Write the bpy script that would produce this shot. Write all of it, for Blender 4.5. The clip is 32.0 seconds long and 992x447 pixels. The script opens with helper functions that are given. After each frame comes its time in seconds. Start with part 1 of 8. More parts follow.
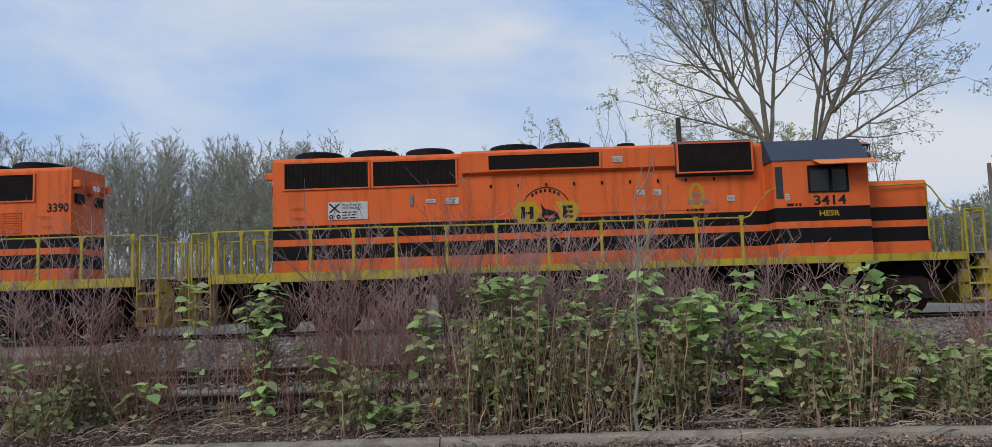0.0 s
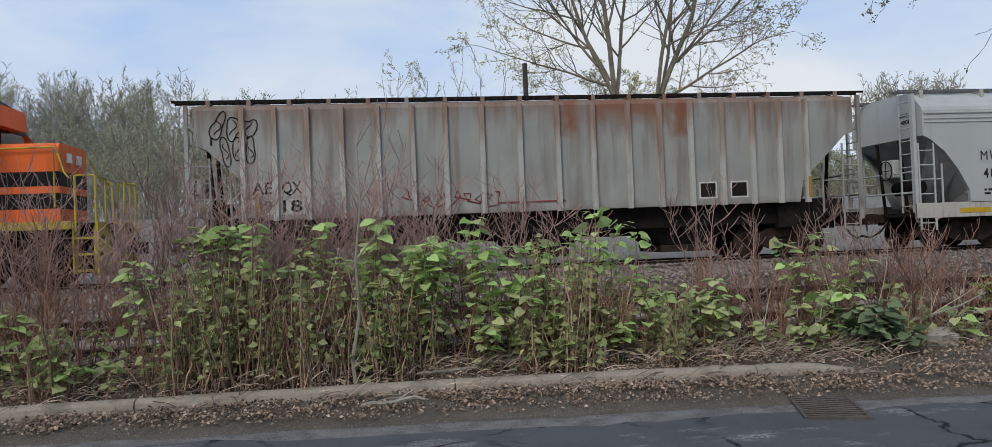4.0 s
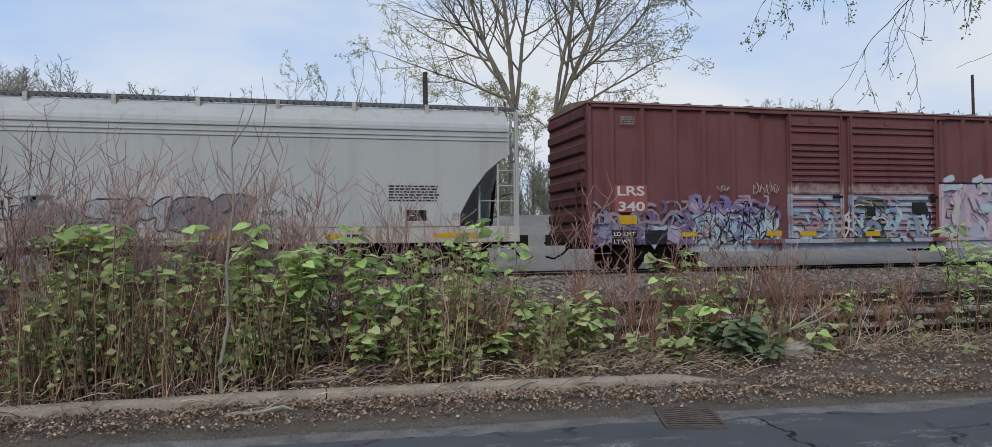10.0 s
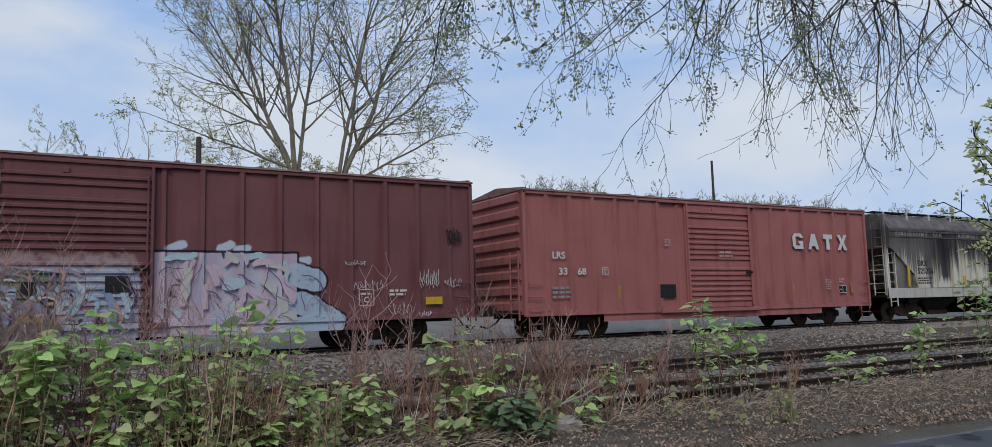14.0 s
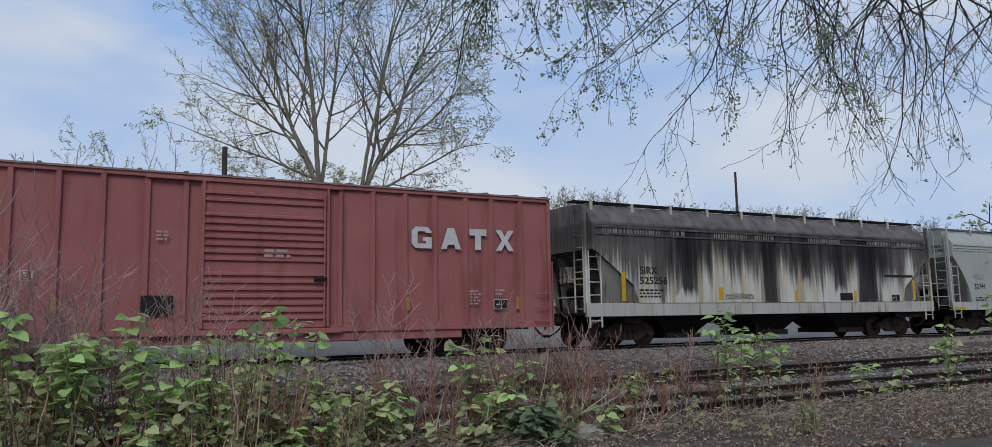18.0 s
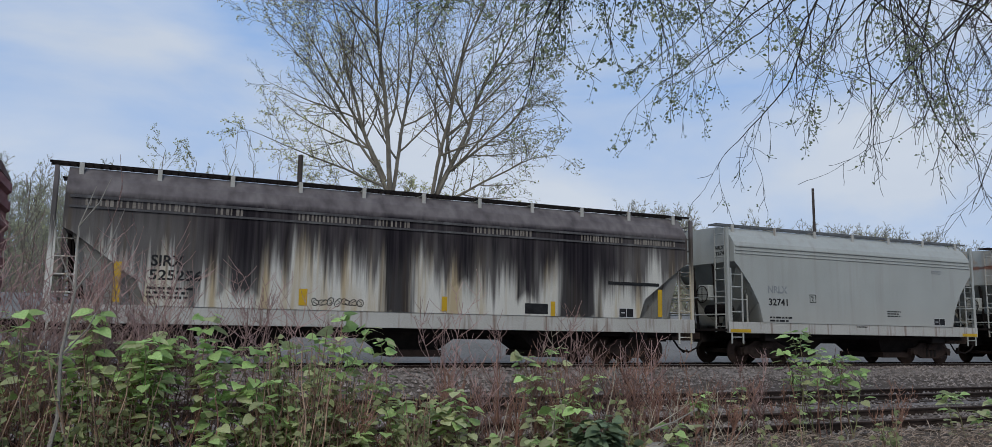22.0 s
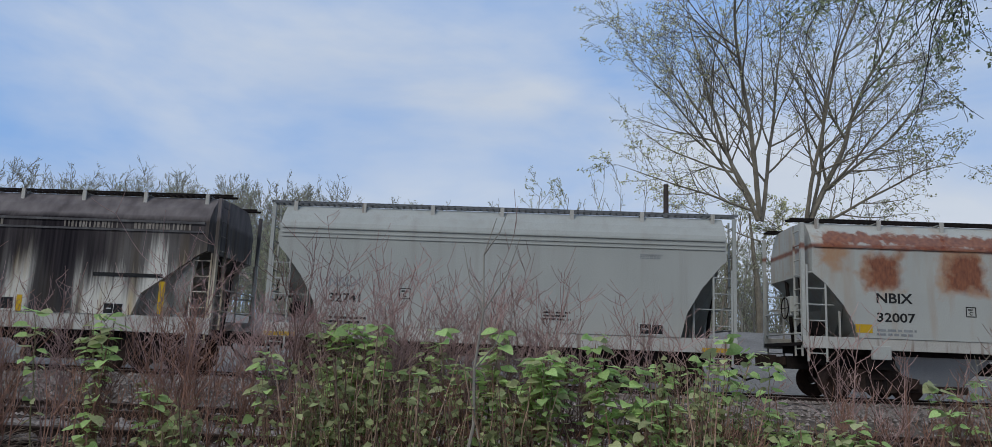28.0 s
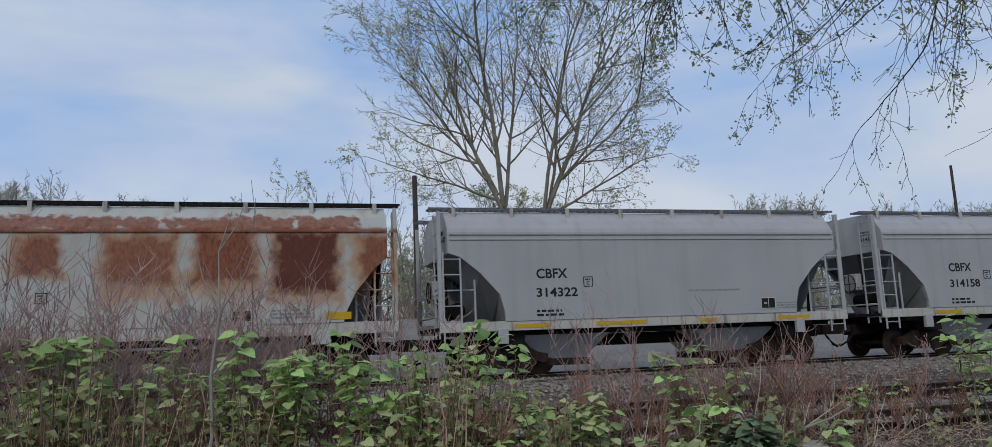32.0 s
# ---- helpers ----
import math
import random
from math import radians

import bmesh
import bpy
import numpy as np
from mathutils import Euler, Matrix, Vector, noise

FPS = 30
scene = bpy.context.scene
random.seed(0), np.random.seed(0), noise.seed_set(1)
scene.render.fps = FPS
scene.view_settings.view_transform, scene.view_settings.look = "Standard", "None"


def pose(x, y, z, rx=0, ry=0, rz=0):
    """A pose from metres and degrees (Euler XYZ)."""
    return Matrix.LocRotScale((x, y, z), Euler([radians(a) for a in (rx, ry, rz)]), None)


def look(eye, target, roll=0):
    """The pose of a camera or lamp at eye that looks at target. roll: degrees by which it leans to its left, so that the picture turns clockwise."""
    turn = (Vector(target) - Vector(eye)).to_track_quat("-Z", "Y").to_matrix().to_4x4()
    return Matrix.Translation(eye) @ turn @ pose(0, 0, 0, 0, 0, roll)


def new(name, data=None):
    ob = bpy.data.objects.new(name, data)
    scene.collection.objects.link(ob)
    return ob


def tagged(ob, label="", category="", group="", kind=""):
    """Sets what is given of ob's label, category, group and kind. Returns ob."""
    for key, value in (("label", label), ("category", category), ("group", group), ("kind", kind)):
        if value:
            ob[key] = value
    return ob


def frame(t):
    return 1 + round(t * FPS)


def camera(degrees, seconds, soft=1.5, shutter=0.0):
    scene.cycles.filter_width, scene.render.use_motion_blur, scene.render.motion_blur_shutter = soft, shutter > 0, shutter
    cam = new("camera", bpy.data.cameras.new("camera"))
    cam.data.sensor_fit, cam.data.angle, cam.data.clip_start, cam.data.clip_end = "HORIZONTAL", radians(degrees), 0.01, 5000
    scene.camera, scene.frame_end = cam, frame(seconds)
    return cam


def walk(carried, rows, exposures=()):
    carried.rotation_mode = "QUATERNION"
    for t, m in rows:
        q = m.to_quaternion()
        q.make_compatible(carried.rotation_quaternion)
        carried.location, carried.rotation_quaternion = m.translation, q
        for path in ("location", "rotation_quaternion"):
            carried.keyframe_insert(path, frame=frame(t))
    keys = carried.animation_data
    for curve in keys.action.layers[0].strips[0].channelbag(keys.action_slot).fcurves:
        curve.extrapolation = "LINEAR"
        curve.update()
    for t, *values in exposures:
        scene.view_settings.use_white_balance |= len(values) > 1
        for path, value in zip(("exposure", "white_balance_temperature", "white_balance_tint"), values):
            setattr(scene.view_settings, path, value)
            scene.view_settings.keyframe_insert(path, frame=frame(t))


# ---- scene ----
cam = camera(64.46, 32.0, soft=0.55)


def aim(x, y, z, yaw, pitch, roll):
    return Matrix.Translation((x, y, z)) @ Matrix.Rotation(radians(yaw), 4, 'Z') @ Matrix.Rotation(radians(90 + pitch), 4, 'X') @ Matrix.Rotation(radians(roll), 4, 'Z')


# seconds, eye, yaw, pitch, roll
WALK = [
    (0.0, aim(-1.872, -0.272, 1.668, 0.95, 5.24, -1.79)),
    (0.5, aim(-1.857, -0.253, 1.679, 0.41, 2.28, -2.00)),
    (1.0, aim(-1.832, -0.245, 1.687, 0.02, 2.06, -1.88)),
    (1.5, aim(-1.703, -0.228, 1.692, -0.35, 1.99, -1.86)),
    (2.0, aim(-1.445, -0.204, 1.700, -0.48, 1.83, -1.96)),
    (2.5, aim(-1.119, -0.159, 1.701, -0.91, 1.70, -1.95)),
    (3.0, aim(-0.734, -0.065, 1.673, -1.98, 1.45, -2.31)),
    (3.5, aim(-0.395, 0.002, 1.658, -4.90, 1.24, -2.29)),
    (4.0, aim(-0.190, 0.023, 1.649, -7.72, 0.96, -2.26)),
    (4.5, aim(-0.106, 0.019, 1.639, -8.62, 0.80, -2.35)),
    (6.5, aim(0.006, 0.010, 1.631, -11.51, 0.45, -2.94)),
    (7.0, aim(0.011, 0.009, 1.634, -11.90, 0.43, -2.87)),
    (7.5, aim(0.016, 0.008, 1.642, -12.11, 0.43, -2.63)),
    (8.0, aim(0.017, 0.010, 1.641, -12.64, 0.54, -1.70)),
    (8.5, aim(0.022, 0.006, 1.636, -14.04, 0.87, -0.93)),
    (9.0, aim(0.004, 0.004, 1.641, -14.61, 1.20, -0.70)),
    (9.5, aim(0.023, 0.018, 1.641, -14.68, 1.30, -0.70)),
    (10.0, aim(0.016, -0.009, 1.642, -15.02, 1.47, -0.70)),
    (10.5, aim(0.000, -0.005, 1.643, -15.49, 1.63, -0.62)),
    (11.0, aim(-0.005, -0.005, 1.646, -15.76, 1.75, -0.58)),
    (11.5, aim(-0.007, -0.006, 1.652, -15.75, 1.81, -0.46)),
    (12.0, aim(-0.006, -0.002, 1.657, -15.79, 1.82, -0.44)),
    (12.5, aim(-0.002, -0.009, 1.667, -15.81, 1.86, -0.31)),
    (13.0, aim(-0.010, -0.015, 1.666, -15.88, 2.08, -0.27)),
    (13.5, aim(0.032, 0.007, 1.698, -21.78, 4.30, -0.74)),
    (14.0, aim(0.092, 0.006, 1.774, -30.77, 6.21, -1.49)),
    (14.5, aim(0.129, 0.005, 1.786, -33.23, 6.84, -1.81)),
    (16.5, aim(0.068, -0.063, 1.732, -31.37, 6.97, -1.96)),
    (17.0, aim(0.063, -0.061, 1.725, -30.35, 7.00, -1.58)),
    (17.5, aim(0.059, -0.065, 1.725, -29.42, 7.01, -1.25)),
    (18.0, aim(0.054, -0.051, 1.735, -29.19, 7.04, -1.02)),
    (18.5, aim(0.063, -0.036, 1.731, -28.23, 7.11, -0.65)),
    (19.0, aim(0.061, -0.027, 1.728, -27.62, 7.22, -0.24)),
    (19.5, aim(0.063, -0.009, 1.719, -26.90, 7.35, 0.02)),
    (20.0, aim(0.058, -0.018, 1.736, -26.45, 7.44, 0.29)),
    (20.5, aim(0.055, -0.036, 1.744, -25.84, 7.53, 0.51)),
    (21.0, aim(0.061, -0.031, 1.736, -25.28, 7.62, 0.61)),
    (21.5, aim(0.062, -0.005, 1.737, -24.82, 7.71, 0.73)),
    (22.0, aim(0.071, 0.005, 1.725, -24.19, 7.90, 0.89)),
    (22.5, aim(0.061, 0.101, 1.704, -23.56, 8.04, 1.07)),
    (23.0, aim(0.046, 0.153, 1.693, -22.55, 8.16, 1.21)),
    (23.5, aim(0.035, 0.146, 1.695, -20.01, 8.20, 1.59)),
    (24.0, aim(-0.011, 0.112, 1.685, -12.26, 8.03, 2.52)),
    (24.5, aim(-0.059, 0.144, 1.658, -5.77, 8.15, 3.51)),
    (25.0, aim(-0.063, 0.088, 1.666, -3.19, 8.31, 3.45)),
    (25.5, aim(-0.060, 0.041, 1.675, -1.80, 8.57, 2.87)),
    (27.5, aim(-0.060, 0.018, 1.636, 1.96, 9.18, 2.50)),
    (28.0, aim(-0.059, 0.036, 1.625, 2.26, 9.36, 2.28)),
    (28.5, aim(-0.055, 0.033, 1.618, 2.74, 9.45, 2.21)),
    (29.0, aim(-0.053, 0.040, 1.616, 3.30, 9.47, 2.23)),
    (29.5, aim(-0.059, 0.061, 1.612, 3.74, 9.49, 2.11)),
    (30.0, aim(-0.067, 0.071, 1.617, 4.01, 9.54, 2.21)),
    (30.5, aim(-0.069, 0.070, 1.623, 4.18, 9.41, 2.14)),
    (31.0, aim(-0.054, 0.068, 1.615, 4.14, 9.37, 0.77)),
    (31.5, aim(-0.049, 0.091, 1.614, 0.87, 9.30, -0.61)),
    (32.0, aim(0.021, 0.264, 1.641, -15.94, 8.81, -2.33)),
]
# the phone meters darker while it looks at more sky
walk(cam, WALK, [(0, 0.04, 6750, 8), (1, 0.18, 7000, 8), (3.5, 0.20, 7000, 8), (13, 0.18, 6900, 8), (14.5, -0.03, 6450, 8), (25, -0.09, 6430, 8), (32, -0.13, 6430, 8)])

# how far the train has rolled along its track, seconds and metres
ROLLED = [
    (0.0, 0.00), (1.0, -4.26), (2.0, -8.45), (3.0, -12.61), (4.0, -16.79), (4.5, -18.88), (6.5, -27.28), (7.0, -29.38),
    (8.0, -33.60), (9.0, -37.83), (10.0, -42.00), (11.0, -46.14), (12.0, -50.25), (13.0, -54.30), (14.0, -58.30),
    (14.5, -60.30), (16.5, -68.24), (17.0, -70.23), (18.0, -74.23), (19.0, -78.21), (20.0, -82.16), (21.0, -86.05),
    (22.0, -89.91), (23.0, -93.82), (24.0, -97.66), (25.0, -101.48), (25.5, -103.39), (27.5, -111.02), (28.0, -112.93),
    (29.0, -116.76), (30.0, -120.64), (31.0, -124.50), (32.0, -128.29),
]

# ---- daylight: bright sky with thin cloud ----
SUN_EL, SUN_AZ = 42, 215
world = bpy.data.worlds.new("sky")
scene.world = world
world.use_nodes = True
nt = world.node_tree
nt.nodes.clear()
w_out = nt.nodes.new("ShaderNodeOutputWorld")
w_bg = nt.nodes.new("ShaderNodeBackground")
w_sky = nt.nodes.new("ShaderNodeTexSky")
w_sky.sky_type, w_sky.sun_disc = "NISHITA", False
w_sky.sun_elevation, w_sky.sun_rotation = radians(SUN_EL), radians(SUN_AZ)
w_sky.air_density, w_sky.dust_density, w_sky.ozone_density = 1.0, 1.5, 1.5
w_co = nt.nodes.new("ShaderNodeTexCoord")
w_map = nt.nodes.new("ShaderNodeMapping")
w_map.inputs["Scale"].default_value = (1.0, 1.0, 3.2)
w_map.inputs["Rotation"].default_value = (0.1, 0.15, 0.6)
w_n1 = nt.nodes.new("ShaderNodeTexNoise")
w_n1.inputs["Scale"].default_value, w_n1.inputs["Detail"].default_value, w_n1.inputs["Roughness"].default_value = 1.7, 6.0, 0.52
w_n1.inputs["Distortion"].default_value = 0.35
w_ramp = nt.nodes.new("ShaderNodeValToRGB")
w_ramp.color_ramp.elements[0].position, w_ramp.color_ramp.elements[0].color = 0.37, (0, 0, 0, 1)
w_ramp.color_ramp.elements[1].position, w_ramp.color_ramp.elements[1].color = 0.64, (0.9, 0.9, 0.9, 1)
w_n2 = nt.nodes.new("ShaderNodeTexNoise")
w_n2.inputs["Scale"].default_value, w_n2.inputs["Detail"].default_value = 3.1, 5.0
w_cl = nt.nodes.new("ShaderNodeMix")
w_cl.data_type = "RGBA"
w_cl.inputs[6].default_value, w_cl.inputs[7].default_value = (5.9, 6.6, 7.9, 1), (8.3, 8.6, 9.15, 1)
w_blue = nt.nodes.new("ShaderNodeMix")
w_blue.data_type = "RGBA"
w_blue.inputs[0].default_value, w_blue.inputs[7].default_value = 0.8, (3.2, 5.4, 9.8, 1)
w_mix = nt.nodes.new("ShaderNodeMix")
w_mix.data_type = "RGBA"
for a, b in ((w_co.outputs["Generated"], w_map.inputs["Vector"]), (w_map.outputs["Vector"], w_n1.inputs["Vector"]), (w_map.outputs["Vector"], w_n2.inputs["Vector"]),
             (w_n1.outputs["Fac"], w_ramp.inputs["Fac"]), (w_n2.outputs["Fac"], w_cl.inputs[0]), (w_ramp.outputs["Color"], w_mix.inputs[0]),
             (w_sky.outputs["Color"], w_blue.inputs[6]), (w_blue.outputs[2], w_mix.inputs[6]), (w_cl.outputs[2], w_mix.inputs[7]), (w_mix.outputs[2], w_bg.inputs["Color"]), (w_bg.outputs[0], w_out.inputs[0])):
    nt.links.new(a, b)
w_bg.inputs["Strength"].default_value = 0.092

sun_data = bpy.data.lights.new("sun", "SUN")
sun_data.energy, sun_data.angle, sun_data.color = 1.65, radians(25), (1.0, 0.95, 0.88)
sun = new("sun", sun_data)
SUN_DIR = Vector((math.sin(radians(SUN_AZ)) * math.cos(radians(SUN_EL)), math.cos(radians(SUN_AZ)) * math.cos(radians(SUN_EL)), math.sin(radians(SUN_EL))))
sun.matrix_world = look(SUN_DIR * 100, (0, 0, 0))
scene.view_settings.exposure = 0.0
# ---- materials ----
def surface(name, c1, c2, scale=3.0, rough=0.6, metal=0.0, bump=0.15, fine=40.0, streak=None, streak_amount=0.5, streak_scale=(6, 6, 0.5), streak_edge=(0.52, 0.66), per_object=0.0,
            noise_edge=(0.3, 0.7), top=None, fine_amount=0.25, spec=0.06, regions=(), soot=None):
    """Two colours mottled at a large scale, a fine grain over them, streaks of a third colour drawn out along z, and fine relief."""
    m = bpy.data.materials.new(name)
    m.use_nodes = True
    t = m.node_tree
    n, l = t.nodes, t.links
    bs = n["Principled BSDF"]
    bs.inputs["Roughness"].default_value, bs.inputs["Metallic"].default_value = rough, metal
    bs.inputs["Specular IOR Level"].default_value = spec
    co = n.new("ShaderNodeTexCoord")

    def noise_at(sc, detail, stretch=None):
        no = n.new("ShaderNodeTexNoise")
        no.inputs["Scale"].default_value, no.inputs["Detail"].default_value = sc, detail
        if stretch:
            mp = n.new("ShaderNodeMapping")
            mp.inputs["Scale"].default_value = stretch
            l.new(co.outputs["Object"], mp.inputs["Vector"])
            l.new(mp.outputs["Vector"], no.inputs["Vector"])
        else:
            l.new(co.outputs["Object"], no.inputs["Vector"])
        return no

    def mapped(no, lo, hi, amount=1.0):
        r = n.new("ShaderNodeMapRange")
        r.inputs["From Min"].default_value, r.inputs["From Max"].default_value, r.inputs["To Max"].default_value = lo, hi, amount
        l.new(no, r.inputs["Value"])
        return r.outputs["Result"]

    def mix(fac, a, b, mode="MIX"):
        x = n.new("ShaderNodeMix")
        x.data_type, x.blend_type = "RGBA", mode
        for k, v in ((0, fac), (6, a), (7, b)):
            if isinstance(v, bpy.types.NodeSocket):
                l.new(v, x.inputs[k])
            else:
                x.inputs[k].default_value = (*v, 1) if isinstance(v, tuple) else v
        return x.outputs[2]

    big, grain = noise_at(scale, 5), noise_at(fine, 4)
    col = mix(mapped(big.outputs["Fac"], *noise_edge), c1, c2)
    col = mix(fine_amount, col, mix(mapped(grain.outputs["Fac"], 0.3, 0.7), tuple(0.55 * v for v in c1), tuple(min(1.0, 1.35 * v) for v in c2)))
    if streak:
        st = noise_at(1.0, 6, streak_scale)
        col = mix(mapped(st.outputs["Fac"], *streak_edge, streak_amount), col, streak)
    if top:
        tc, z0, z1, amt = top
        sx = n.new("ShaderNodeSeparateXYZ")
        l.new(co.outputs["Object"], sx.inputs[0])
        wob = n.new("ShaderNodeMath")
        wob.operation = "MULTIPLY_ADD"
        wob.inputs[1].default_value = 1.3
        l.new(big.outputs["Fac"], wob.inputs[0])
        l.new(sx.outputs["Z"], wob.inputs[2])
        col = mix(mapped(wob.outputs[0], z0 + 0.65, z1 + 0.65, amt), col, tc)
    if regions or soot:
        sx = n.new("ShaderNodeSeparateXYZ")
        l.new(co.outputs["Object"], sx.inputs[0])

        def calc(op, a, b=0.0, c=0.0):
            q = n.new("ShaderNodeMath")
            q.operation = op
            for k, v in enumerate((a, b, c)):
                if isinstance(v, bpy.types.NodeSocket):
                    l.new(v, q.inputs[k])
                else:
                    q.inputs[k].default_value = v
            return q.outputs[0]
    if soot:
        # dark runs that start at the roof and thin out downwards
        dark, level, slope, stretch, amt = soot
        run = noise_at(1.0, 7, stretch)
        run2 = noise_at(1.0, 3, (0.85, 0.85, 0.06))
        val = calc("ADD", calc("MULTIPLY_ADD", run.outputs["Fac"], 0.7, calc("MULTIPLY", run2.outputs["Fac"], 1.35)), calc("MULTIPLY", calc("SUBTRACT", sx.outputs["Z"], level), slope))
        col = mix(mapped(val, 0.91, 1.13, amt), col, dark)
    def along(lines, r, soft):
        """How far sprayed lines of one width cover the point."""
        jig = noise_at(5.0, 3)
        flat = n.new("ShaderNodeCombineXYZ")
        l.new(sx.outputs["X"], flat.inputs[0])
        l.new(sx.outputs["Z"], flat.inputs[2])
        near = None
        for x0, z0, x1, z1 in lines:
            def vec(op, a, b=None, k=None):
                q = n.new("ShaderNodeVectorMath")
                q.operation = op
                for s, v in ((0, a), (1, b), ("Scale", k)):
                    if isinstance(v, bpy.types.NodeSocket):
                        l.new(v, q.inputs[s])
                    elif v is not None:
                        q.inputs[s].default_value = v
                return q.outputs["Value"] if op in ("DOT_PRODUCT", "LENGTH") else q.outputs["Vector"]
            ba = (x1 - x0, 0, z1 - z0)
            pa = vec("SUBTRACT", flat.outputs[0], (x0, 0, z0))
            k = calc("MULTIPLY", vec("DOT_PRODUCT", pa, ba), 1 / max(1e-4, ba[0] ** 2 + ba[2] ** 2))
            k.node.use_clamp = True
            d = vec("LENGTH", vec("SUBTRACT", pa, vec("SCALE", ba, None, k)))
            near = d if near is None else calc("MINIMUM", near, d)
        return mapped(calc("MULTIPLY_ADD", calc("SUBTRACT", jig.outputs["Fac"], 0.5), 0.12, near), r + soft, r - soft)

    for g in regions:
        if "lines" in g:
            worn = noise_at(9.0, 4)
            cover = calc("MULTIPLY", along(g["lines"], g["r"], g.get("soft", 0.012)), mapped(worn.outputs["Fac"], 0.12, 0.4, g.get("amount", 0.92)))
            col = mix(cover, col, g["colour"])
            continue
        wob = noise_at(g.get("wscale", 2.5), 5, g.get("wstretch"))
        dx = calc("SUBTRACT", calc("ABSOLUTE", calc("SUBTRACT", sx.outputs["X"], (g["x"][0] + g["x"][1]) / 2)), (g["x"][1] - g["x"][0]) / 2)
        dz = calc("SUBTRACT", calc("ABSOLUTE", calc("SUBTRACT", sx.outputs["Z"], (g["z"][0] + g["z"][1]) / 2)), (g["z"][1] - g["z"][0]) / 2)
        d = calc("MULTIPLY_ADD", calc("SUBTRACT", wob.outputs["Fac"], 0.5), g.get("wob", 0.5), calc("MAXIMUM", dx, dz))
        e = g.get("edge", 0.03)
        mask = mapped(d, e, -e, g.get("amount", 0.9))
        if "cells" in g:
            # sprayed bands of colour that wind round one another, inked between
            nn = noise_at(g["scale"], 1.2, g.get("stretch", (1.0, 0.15, 0.8)))
            nn.inputs["Distortion"].default_value = g.get("warp", 1.6)
            fr = calc("FRACT", calc("MULTIPLY", nn.outputs["Fac"], g.get("turns", 3.0)))
            cr = n.new("ShaderNodeValToRGB")
            cr.color_ramp.interpolation = "CONSTANT"
            els = cr.color_ramp.elements
            ink, stops = g.get("outline", 0.0), []
            m_ = len(g["cells"])
            for k, c in enumerate(g["cells"]):
                stops.append((k / m_, c))
                if ink:
                    stops.append(((k + 1) / m_ - ink, g.get("ink", (0.02, 0.02, 0.03))))
            while len(els) < len(stops):
                els.new(0.5)
            for k, (q, c) in enumerate(stops):
                els[k].position, els[k].color = q, (*c, 1)
            l.new(fr, cr.inputs["Fac"])
            paint = mix(mapped(grain.outputs["Fac"], 0.3, 0.75, 0.35), cr.outputs["Color"], tuple(0.4 * v for v in g["cells"][0]))
        else:
            rust = noise_at(g.get("scale", 5.0), 6, g.get("stretch"))
            paint = mix(mapped(rust.outputs["Fac"], 0.32, 0.68), g["colour"], g.get("colour2", g["colour"]))
        col = mix(mask, col, paint)
    if per_object:
        oi = n.new("ShaderNodeObjectInfo")
        hs = n.new("ShaderNodeHueSaturation")
        l.new(col, hs.inputs["Color"])
        l.new(mapped(oi.outputs["Random"], 0.0, 1.0, 1.0), hs.inputs["Value"])
        hs.inputs["Value"].links[0].from_node.inputs["To Min"].default_value = 1 - per_object
        hs.inputs["Value"].links[0].from_node.inputs["To Max"].default_value = 1 + per_object
        col = hs.outputs["Color"]
    l.new(col, bs.inputs["Base Color"])
    l.new(mapped(grain.outputs["Fac"], 0.2, 0.8, 1.0), bs.inputs["Roughness"])
    rr = bs.inputs["Roughness"].links[0].from_node
    rr.inputs["To Min"].default_value, rr.inputs["To Max"].default_value = max(0.05, rough - 0.12), min(1.0, rough + 0.12)
    if bump:
        bp = n.new("ShaderNodeBump")
        bp.inputs["Strength"].default_value, bp.inputs["Distance"].default_value = bump, 0.02
        l.new(grain.outputs["Fac"], bp.inputs["Height"])
        l.new(bp.outputs["Normal"], bs.inputs["Normal"])
    return m


def by_island(m, low, high):
    """Lets each loose piece of a joined mesh differ in brightness."""
    n, l = m.node_tree.nodes, m.node_tree.links
    bs = n["Principled BSDF"]
    src = bs.inputs["Base Color"].links[0].from_socket
    geo, hs, mr = n.new("ShaderNodeNewGeometry"), n.new("ShaderNodeHueSaturation"), n.new("ShaderNodeMapRange")
    mr.inputs["To Min"].default_value, mr.inputs["To Max"].default_value = low, high
    l.new(geo.outputs["Random Per Island"], mr.inputs["Value"])
    l.new(mr.outputs["Result"], hs.inputs["Value"])
    l.new(src, hs.inputs["Color"])
    l.new(hs.outputs["Color"], bs.inputs["Base Color"])
    return m


RUST = (0.17, 0.055, 0.025)
M_ORANGE = surface("orange_paint", (0.67, 0.125, 0.036), (0.75, 0.155, 0.046), 1.2, 0.42, bump=0.03, streak=(0.30, 0.07, 0.03), streak_amount=0.35, streak_scale=(5, 5, 0.4))
M_ORANGE2 = surface("orange_awning", (0.75, 0.20, 0.07), (0.80, 0.24, 0.09), 2, 0.7, bump=0.03)
M_BLACK = surface("black_paint", (0.006, 0.006, 0.007), (0.012, 0.011, 0.012), 2, 0.55, bump=0.03, spec=0.12)
M_YELLOW = surface("yellow_paint", (0.47, 0.38, 0.045), (0.36, 0.28, 0.045), 1.5, 0.5, bump=0.06, streak=(0.12, 0.07, 0.03), streak_amount=0.6, streak_scale=(4, 4, 1.5))
M_ROOF = surface("blue_grey_roof", (0.045, 0.06, 0.085), (0.06, 0.075, 0.10), 1.5, 0.55, bump=0.05)
